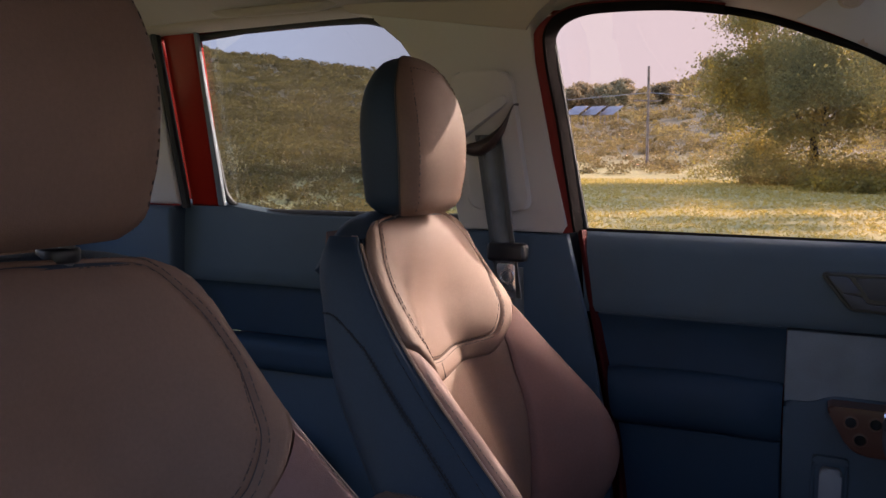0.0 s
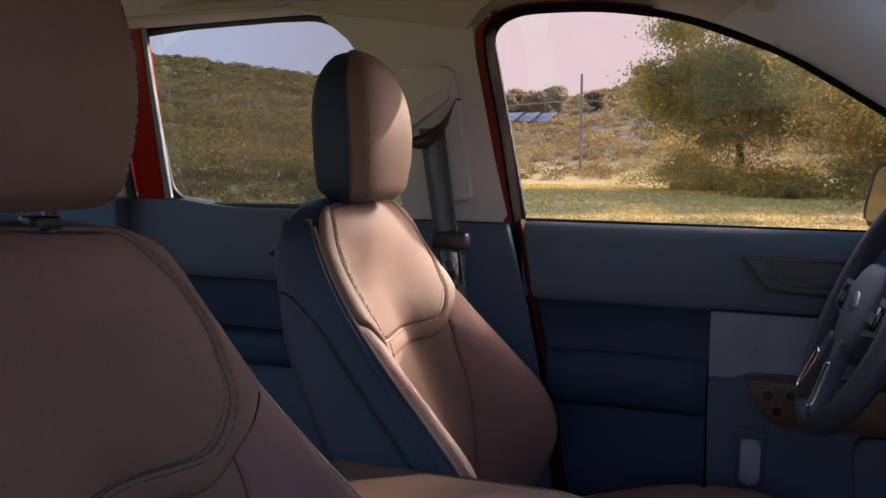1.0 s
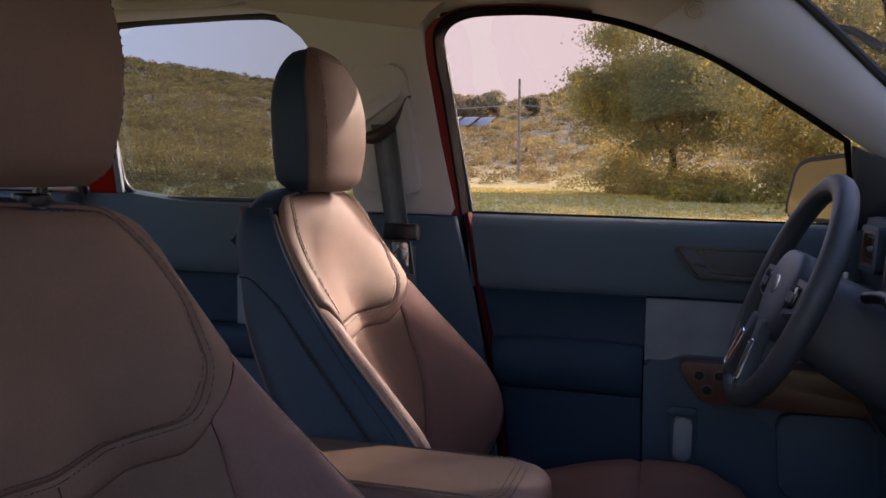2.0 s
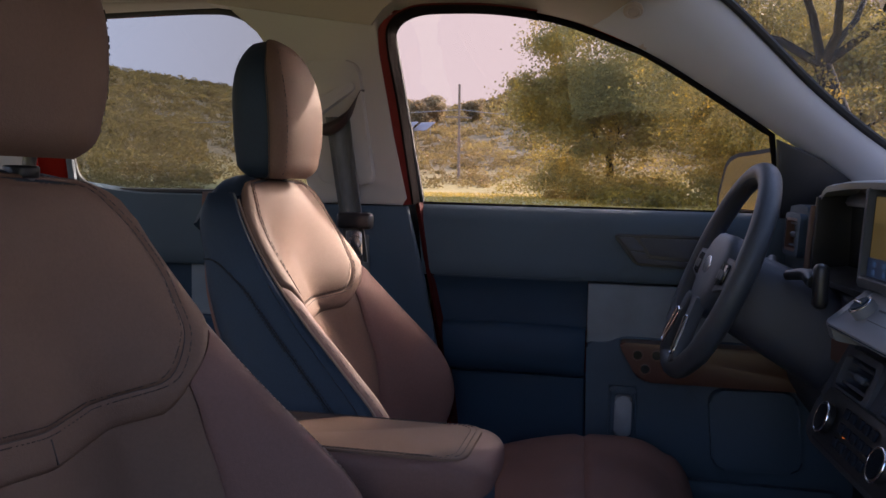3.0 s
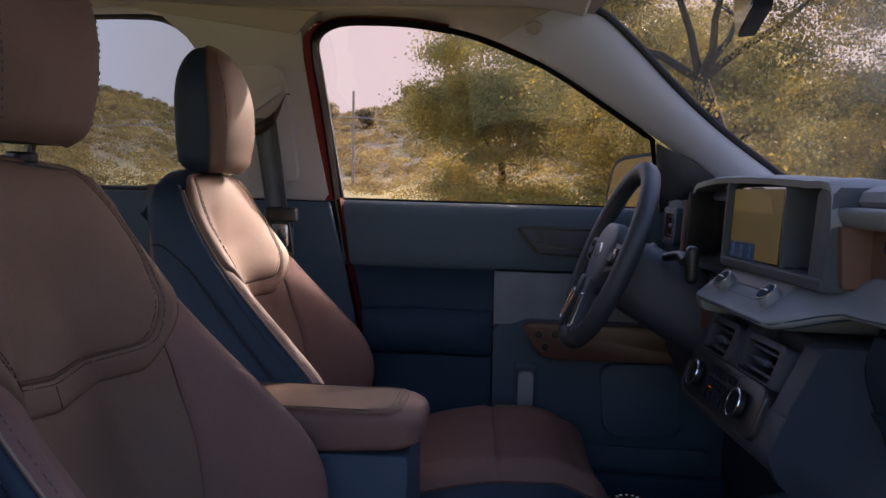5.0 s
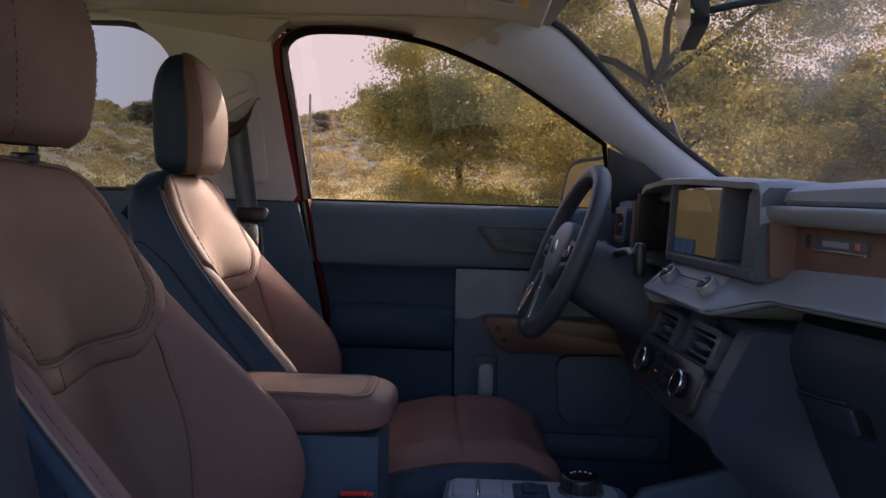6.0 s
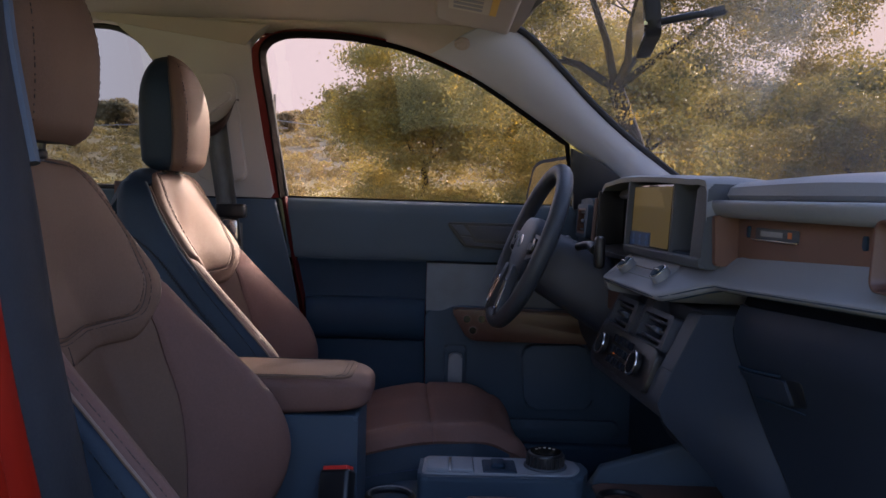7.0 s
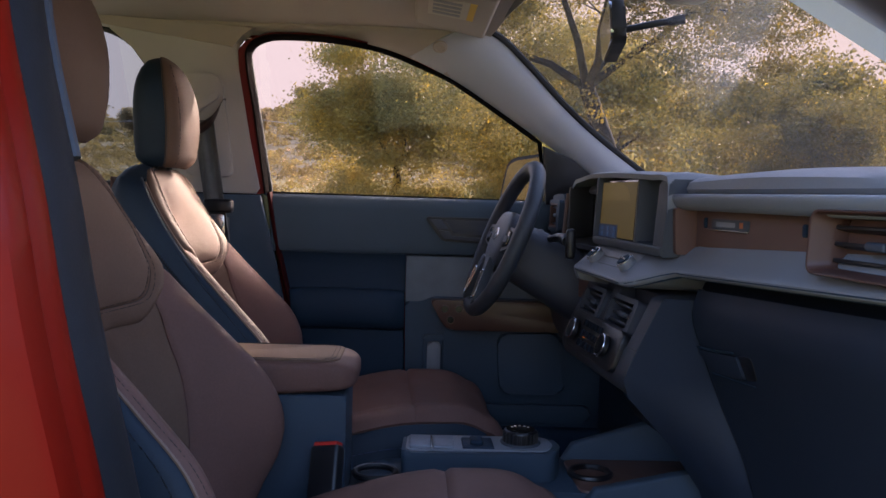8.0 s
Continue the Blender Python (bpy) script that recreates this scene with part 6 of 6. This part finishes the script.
vis = tagged(empty("sun_visor", (0.44, 0.36, 1.48)), "beige sun visor folded up with a printed label", "sun visor")
vm = Matrix.Translation((0.455, 0.36, 1.473)) @ Matrix.Rotation(radians(9), 4, "Y")
part("flap", moved(box(-0.085, 0.085, -0.20, 0.20, -0.010, 0.008, 0.009, 4), vm), HEADLINER, vis, "beige fabric flap")
part("label", moved(box(-0.055, 0.030, -0.14, 0.02, -0.0115, -0.0098), vm), LABEL_W, vis, "pale printed label")
for k in range(4):
    part("print_bar", moved(box(-0.045, 0.015, -0.125 + 0.035 * k, -0.105 + 0.035 * k, -0.0122, -0.0114), vm), SLATE, vis)
part("label_band", moved(box(0.031, 0.045, -0.14, 0.02, -0.0115, -0.0098), vm), LABEL_Y, vis, "yellow label band")
part("rod", moved(tube([(0.07, 0.20, 0.0), (0.075, 0.26, 0.0)], 0.005, 8), vm), PILLAR, vis)
clipo = tagged(empty("coat_plug", (0.433, 0.545, 1.425)), "round beige cover plug on the headliner", "cover plug")
part("disc", join(disc((0.433, 0.552, 1.43), (0, -0.6, -0.8), 0.018, 0.008, 28, 0.002), torus((0.433, 0.5475, 1.4235), (0, -0.6, -0.8), 0.012, 0.002, 24, 6)), HEADLINER, clipo)
hook = tagged(empty("grab_handle", (-0.45, 0.57, 1.45)), "beige grab handle folded under the roof rail", "grab handle")
part("bar", tube(smooth_path([(-0.70, 0.545, 1.495), (-0.68, 0.53, 1.472), (-0.55, 0.525, 1.468), (-0.44, 0.53, 1.472), (-0.42, 0.545, 1.495)], 6), 0.010, 10), HEADLINER, hook)


# ---- land outside ----
RIDGE = curve([(-180, 4.0), (-120, 6.0), (-75, 7.2), (-55, 7.2), (-40, 6.9), (-33, 6.2), (-25, 5.3), (-20.5, 4.1), (-17, 4.0), (-12, 4.6), (-9, 5.3), (-6.5, 6.1), (0, 6.0), (12, 6.6), (25, 7.0), (45, 6.0), (120, 4.0), (180, 4.0)])


def land(x, y):
    """Height of the ground: a nearly level meadow, then brushy slopes that rise to a ridge."""
    r, az = math.hypot(x, y), math.degrees(math.atan2(x, y))
    start = 15 + 34 * sstep(-32, -15, az)
    flat = 0.30 * sstep(12, 45, r)
    top_h = 1.1 + 240 * math.tan(radians(RIDGE(az)))
    t = min(1.0, max(0.0, (r - start) / (240 - start)))
    rise = top_h * (0.35 * t + 0.65 * t ** 1.25)
    bump = 0.8 * sstep(start, start + 60, r) * noise.noise(Vector((x * 0.03, y * 0.03, 0))) * (1 - 0.8 * sstep(180, 240, r))
    return flat + rise + bump - (2.0 * sstep(250, 420, r)) * 8


rs = [0.0, 3, 6, 9, 12, 15, 18, 21, 24, 27, 30, 34, 38, 42, 46, 50, 56, 62, 70, 78, 88, 98, 110, 122, 136, 150, 166, 182, 200, 220, 240, 262, 300, 380, 520, 900, 1800, 3200]
grid = np.zeros((len(rs), 241, 3))
for i, r in enumerate(rs):
    for j in range(241):
        az = radians(-180 + 1.5 * j)
        x, y = r * math.sin(az), r * math.cos(az)
        grid[i, j] = (x, y, land(x, y))
tagged(part("ground", sheet(grid), GROUND), "dry yellow-green meadow rising to brushy tan hills", "ground", kind="structure")


def quads(centres, sizes, rng, flat=0.0, aspect=0.6):
    """Many small leaves, each a bent quad at its centre, turned at random."""
    n = len(centres)
    a = rng.normal(size=(n, 3))
    a[:, 2] *= 1 - flat
    a /= np.linalg.norm(a, axis=1, keepdims=True)
    b = np.cross(a, rng.normal(size=(n, 3)))
    b /= np.linalg.norm(b, axis=1, keepdims=True)
    s = sizes[:, None]
    v = np.stack([centres - a * s, centres + b * s * aspect, centres + a * s, centres - b * s * aspect], axis=1).reshape(-1, 3)
    f = np.arange(4 * n).reshape(-1, 4)
    return v, f


def leaf_object(name, v, f, mat, parent=None):
    me = bpy.data.meshes.new(name)
    base = np.array(parent.location if parent is not None else (0, 0, 0))
    me.from_pydata((v - base).tolist(), [], f.tolist())
    me.materials.append(mat)
    ob = new(name, me)
    if parent is not None:
        ob.parent = parent
    return ob


def branches(rng, base, height, spread, trunk_r, forks=5, levels=4, lean_=(0, 0)):
    """Tapered limbs that fork: a list of (start, end, r0, r1), and the twig ends."""
    segs, tips = [], []

    def grow(p, d, length, r, level):
        steps = 3
        for k in range(steps):
            nd = (d + Vector(rng.normal(size=3)) * 0.16 + Vector((0, 0, 0.04))).normalized()
            q = p + nd * length / steps
            r1 = r * (1 - 0.20)
            segs.append((p, q, r, r1))
            p, d, r = q, nd, r1
            if level >= levels - 2:
                tips.append(p)
        if level >= levels:
            tips.append(p)
            return
        for k in range(forks if level == 0 else 3):
            az = 2 * math.pi * (k + rng.uniform(-0.3, 0.3)) / (forks if level == 0 else 3)
            out = Vector((math.cos(az), math.sin(az), rng.uniform(0.1, 0.75)))
            nd = (d * 0.55 + out * (spread if level < 2 else 0.9)).normalized()
            grow(p, nd, length * rng.uniform(0.62, 0.85), r * rng.uniform(0.5, 0.68), level + 1)
    grow(Vector(base), Vector((lean_[0], lean_[1], 1)).normalized(), height, trunk_r, 0)
    return segs, tips


def build_tree(name, place, height, spread, trunk_r, mat, count, leaf, label, seed, clump=0.8, forks=5, levels=4, droop=0.0, lean_=(0, 0), crown=None, fill=0.65, blobs=90, clear=1.9):
    rng = np.random.default_rng(seed)
    x, y = place
    z = land(x, y) - 0.15
    t = tagged(empty(name, (x, y, z)), label, "tree", group="trees round the meadow")
    segs, tips = branches(rng, (x, y, z), height, spread, trunk_r, forks, levels, lean_)
    sides = 7
    verts, faces = [], []
    for p, q, r0, r1 in segs:
        d = (q - p).normalized()
        u = d.orthogonal().normalized()
        w = d.cross(u)
        i = len(verts)
        for c, r in ((p - d * r0 * 0.3, r0), (q + d * r1 * 0.3, r1)):
            verts += [c + (u * math.cos(a) + w * math.sin(a)) * r for a in (2 * math.pi * k / sides for k in range(sides))]
        faces += [(i + k, i + (k + 1) % sides, i + sides + (k + 1) % sides, i + sides + k) for k in range(sides)]
    me = bpy.data.meshes.new("trunk")
    me.from_pydata([v - Vector((x, y, z)) for v in verts], [], faces)
    me.shade_smooth()
    me.materials.append(BARK)
    tr = new("trunk", me)
    tr.parent = t
    tr["label"] = "grey-brown tapered trunk and limbs"
    # leaves stand in flattened sprays round the twig ends, with gaps between the sprays
    T = np.array([list(p) for p in tips])
    per = 60
    k = count // per
    g = T[rng.integers(0, len(T), k)] + rng.normal(size=(k, 3)) * 0.35 * clump
    g[:, 2] -= droop * rng.random(k) ** 2
    if crown:
        cx, cy, cz_, rx, rz_ = crown
        k2 = int(k * fill)
        nb = blobs
        bz = rng.uniform(-1, 1, nb)
        br = rx * (1 - 0.5 * np.maximum(0, bz) ** 3 - 0.25 * np.maximum(0, -bz) ** 3) * np.sqrt(rng.uniform(0.10, 1.0, nb))
        ba = rng.uniform(0, 2 * math.pi, nb)
        bc = np.stack([x + cx + br * np.cos(ba), y + cy + br * np.sin(ba), z + cz_ + rz_ * bz], 1)
        bs_ = rx * rng.uniform(0.10, 0.19, nb)
        pick = rng.integers(0, nb, k2)
        dd = rng.normal(size=(k2, 3))
        dd /= np.linalg.norm(dd, axis=1, keepdims=True)
        dd[:, 2] *= 0.62
        g = np.concatenate([g, bc[pick] + dd * (bs_[pick] * rng.uniform(0.55, 1.0, k2))[:, None]])
        bare = (np.hypot(g[:, 0] - x, g[:, 1] - y) < clear) & (g[:, 2] < z + height * 0.95)
        g = g[~bare]
    size = clump * rng.uniform(0.55, 1.25, len(g))
    c = np.repeat(g, per, axis=0) + rng.normal(size=(len(g) * per, 3)) * np.repeat(size, per)[:, None] * np.array((1, 1, 0.5))
    c = c[c[:, 2] > z + 0.2]
    v, f = quads(c, leaf * rng.uniform(0.6, 1.3, len(c)), rng)
    ob = leaf_object("crown", v, f, mat, t)
    ob["label"] = "crown of small leaves, green to golden"
    return t


# the big oak across the meadow and the nearer one seen through the windscreen
build_tree("oak_tree", (-0.8, 42.0), 2.6, 1.25, 0.27, OAK_LEAF, 66000, 0.068, "broad oak with green and yellowing leaves at the meadow's edge", 3, 0.50, 6, 4, 1.8, crown=(3.0, 0, 6.6, 7.4, 6.4), fill=2.6, blobs=150, clear=0.7)
build_tree("oak_tree", (6.2, 21.5), 4.6, 1.05, 0.40, OAK_LEAF_B, 84000, 0.042, "large golden-green oak with dark spreading limbs", 8, 0.24, 5, 4, 0.6, crown=(-0.6, 0, 5.9, 5.6, 3.4), fill=0.9, blobs=64)
build_tree("oak_tree", (13.5, 24.0), 1.7, 1.15, 0.30, OAK_LEAF_B, 42000, 0.046, "low golden oak beside the large oak", 15, 0.34, 5, 4, 0.8, crown=(0, -0.8, 2.2, 4.2, 1.8), fill=0.9, blobs=60)
build_tree("oak_tree", (9.5, 40.0), 3.2, 1.1, 0.36, OAK_LEAF, 15000, 0.12, "oak behind the meadow with dense leaves", 21, 0.85, 5, 4, 1.4, crown=(0, 0, 4.6, 4.5, 3.2))
build_tree("oak_tree", (20.5, 44.0), 3.2, 1.1, 0.36, OAK_LEAF_B, 22000, 0.12, "oak behind the meadow with golden leaves", 34, 0.9, 5, 4, 1.4, crown=(0, 0, 4.4, 4.5, 3.2))
# an unseen oak over the parked car, added to shade its dashboard
build_tree("oak_tree", (9.0, 4.4), 2.7, 0.9, 0.34, OAK_LEAF_B, 2400, 0.09, "unseen oak overhanging the parked car, added to shade its dashboard", 61, 0.34, 5, 4, 0.2, crown=(-3.1, 2.0, 5.2, 1.35, 1.4), fill=4.0)
rngt = np.random.default_rng(5)
for k, (az, r, h) in enumerate(((-16.4, 150, 4.6), (-15.2, 155, 5.2), (-14.0, 148, 4.8), (-12.9, 152, 5.0), (-18.0, 160, 4.0), (-20.9, 170, 5.0), (-20.2, 172, 4.2), (-21.8, 168, 3.6), (-7.4, 232, 3.2), (-10.2, 160, 3.0))):
    a = radians(az)
    build_tree("distant_tree", (r * math.sin(a), r * math.cos(a)), h * 0.42, 0.55, 0.16, PINE, 3000, 0.22, "tan-green far tree on the brushy slope", 50 + k, 0.5, 4, 3, crown=(0, 0, h * 0.72, h * 0.36, h * 0.40), fill=1.6, blobs=22, clear=0.3)

# brush on the slopes: clumps of leaves, too many to count
rng = np.random.default_rng(11)
cl = []
for _ in range(9000):
    az, r = radians(rng.uniform(-85, 34)), 12 + 226 * rng.random() ** 1.25
    if r < 13 + 38 * sstep(-32, -15, math.degrees(az)):
        continue
    x, y = r * math.sin(az), r * math.cos(az)
    if noise.noise(Vector((x * 0.035, y * 0.035, 3))) < -0.75:
        continue
    cl.append((x, y, land(x, y), rng.uniform(0.5, 1.25) * (0.75 + r / 260) * (0.45 + 0.55 * sstep(12, 32, r))))
for _ in range(2600):
    az, r = radians(rng.uniform(-80, -28)), 12 + 60 * rng.random()
    x, y = r * math.sin(az), r * math.cos(az)
    cl.append((x, y, land(x, y), rng.uniform(0.25, 0.7)))
cl = np.array(cl)
per = 70
cen = np.repeat(cl[:, :3], per, axis=0)
siz = np.repeat(cl[:, 3], per)
d = rng.normal(size=(len(cen), 3))
d /= np.linalg.norm(d, axis=1, keepdims=True)
d *= rng.uniform(0.45, 1.0, (len(cen), 1))
d[:, 2] = np.abs(d[:, 2]) * 0.75
cen = cen + d * siz[:, None]
far = np.hypot(cen[:, 0], cen[:, 1])
v, f = quads(cen, (0.024 + 0.00112 * far) * rng.uniform(0.7, 1.3, len(cen)), rng)
tagged(leaf_object("brush", v, f, SHRUB), "tan and olive chaparral brush covering the hills", "brush", kind="stuff")

# yellow bushes along the meadow's edge, below the oaks
cl = []
for _ in range(230):
    az, r = radians(rng.uniform(-9, 36)), rng.uniform(27, 52)
    x, y = r * math.sin(az), r * math.cos(az)
    if math.degrees(az) < 7 and r < 46:
        continue
    cl.append((x, y, land(x, y), rng.uniform(0.6, 1.5)))
for _ in range(34):
    az, r = radians(rng.uniform(-1, 10)), rng.uniform(32.5, 36)
    x, y = r * math.sin(az), r * math.cos(az)
    cl.append((x, y, land(x, y), rng.uniform(0.4, 1.0)))
cl = np.array(cl)
cen = np.repeat(cl[:, :3], 110, axis=0)
d = rng.normal(size=(len(cen), 3))
d /= np.linalg.norm(d, axis=1, keepdims=True)
d *= rng.uniform(0.3, 1.0, (len(cen), 1))
d[:, 2] = np.abs(d[:, 2]) * 1.05
cen = cen + d * np.repeat(cl[:, 3], 110)[:, None]
v, f = quads(cen, rng.uniform(0.05, 0.11, len(cen)), rng)
tagged(leaf_object("bushes", v, f, SHRUB_Y), "yellow-green bushes at the meadow's far edge", "bushes", kind="stuff")

# woods on the hill ahead, too far to tell trees apart
cl = []
for _ in range(420):
    az, r = radians(rng.uniform(5, 36)), rng.uniform(60, 215)
    x, y = r * math.sin(az), r * math.cos(az)
    cl.append((x, y, land(x, y) + 1.5, rng.uniform(1.6, 3.4)))
cl = np.array(cl)
cen = np.repeat(cl[:, :3], 170, axis=0)
d = rng.normal(size=(len(cen), 3))
d /= np.linalg.norm(d, axis=1, keepdims=True)
d *= rng.uniform(0.3, 1.0, (len(cen), 1))
cen = cen + d * np.repeat(cl[:, 3], 170)[:, None]
v, f = quads(cen, rng.uniform(0.22, 0.42, len(cen)), rng)
tagged(leaf_object("woods", v, f, OAK_LEAF), "olive-green oak woods on the hill ahead", "woods", kind="stuff")

# scrub at the foot of the big oak
cl = np.array([(rng.uniform(-3.2, 2.8), rng.uniform(40.5, 43.5), 0.3, rng.uniform(0.4, 0.95)) for _ in range(46)])
cen = np.repeat(cl[:, :3], 160, axis=0)
d = rng.normal(size=(len(cen), 3))
d[:, 2] = np.abs(d[:, 2])
cen = cen + d * 0.5 * np.repeat(cl[:, 3], 160)[:, None]
v, f = quads(cen, rng.uniform(0.04, 0.09, len(cen)), rng)
tagged(leaf_object("undergrowth", v, f, SHRUB), "brown scrub round the foot of the oak", "undergrowth", kind="stuff")

# grass blades over the meadow
n = 60000
az, r = np.radians(rng.uniform(-45, 32, n)), 10 + 40 * rng.random(n) ** 0.9
gx, gy = r * np.sin(az), r * np.cos(az)
gz = np.array([0.30 * sstep(12, 45, q) for q in r])
h, w = rng.uniform(0.02, 0.07, n) * (0.7 + r / 60), rng.uniform(0.012, 0.03, n) * (1 + r / 30)
t = rng.uniform(0, math.pi, n)
dx, dy = np.cos(t) * w, np.sin(t) * w
v = np.stack([np.stack([gx - dx, gy - dy, gz], 1), np.stack([gx + dx, gy + dy, gz], 1), np.stack([gx + rng.normal(size=n) * 0.05, gy + rng.normal(size=n) * 0.05, gz + h], 1)], 1).reshape(-1, 3)
tagged(leaf_object("grass", v, np.arange(3 * n).reshape(-1, 3), GRASSM), "dry yellow-green grass of the meadow", "grass", kind="stuff")

# utility pole with wires
px, py = 57 * math.sin(radians(-10.9)), 57 * math.cos(radians(-10.9))
pz = land(px, py)
pole = tagged(empty("utility_pole", (px, py, pz)), "weathered wooden utility pole with sagging wires", "utility pole")
part("shaft", tube([(px, py, pz - 0.3), (px - 0.1, py, 1.15 + 57 * math.tan(radians(6.35)))], [0.11, 0.08], 12), WOODPOLE, pole)
part("crossarm", moved(box(-0.9, 0.9, -0.06, 0.06, -0.06, 0.06, 0.01), Matrix.Translation((px - 0.1, py, pz + 4.4)) @ Matrix.Rotation(radians(20), 4, "Z")), WOODPOLE, pole)
for x0, dz in ((-60, 0.4), (40, -0.2)):
    part("wire", tube([Vector((px, py, 5.8)).lerp(Vector((px + x0, py + 8, 6.0 + dz)), s) - Vector((0, 0, 1.2 * math.sin(math.pi * s))) for s in np.linspace(0, 1, 16)], 0.030, 5), STEEL, pole)

# solar panels on the slope
for k in range(3):
    a = radians(-15.7 + 1.12 * k)
    sx, sy = 120 * math.sin(a), 120 * math.cos(a)
    sz = 1.75 + 120 * math.tan(radians(2.75))
    pan = tagged(empty("solar_panel", (sx, sy, sz)), "pale grey solar panel on steel legs on the slope", "solar panel", group="solar panels")
    m = Matrix.Translation((sx, sy, sz + 0.9)) @ Matrix.Rotation(radians(-25), 4, "Z") @ Matrix.Rotation(radians(30), 4, "X")
    part("panel", moved(box(-1.25, 1.25, -1.3, 1.3, -0.04, 0.04, 0.01), m), PANEL_BLUE, pan)
    part("frame", moved(join(*[box(x - 0.03, x + 0.03, -1.3, 1.3, 0.03, 0.055) for x in (-1.22, 0, 1.22)]), m), STEEL, pan)
    for dx in (-0.9, 0.9):
        part("leg", tube([(sx + dx, sy + 0.4, sz - 2.4), (sx + dx, sy + 0.4, sz + 0.9)], 0.06, 8), STEEL, pan)
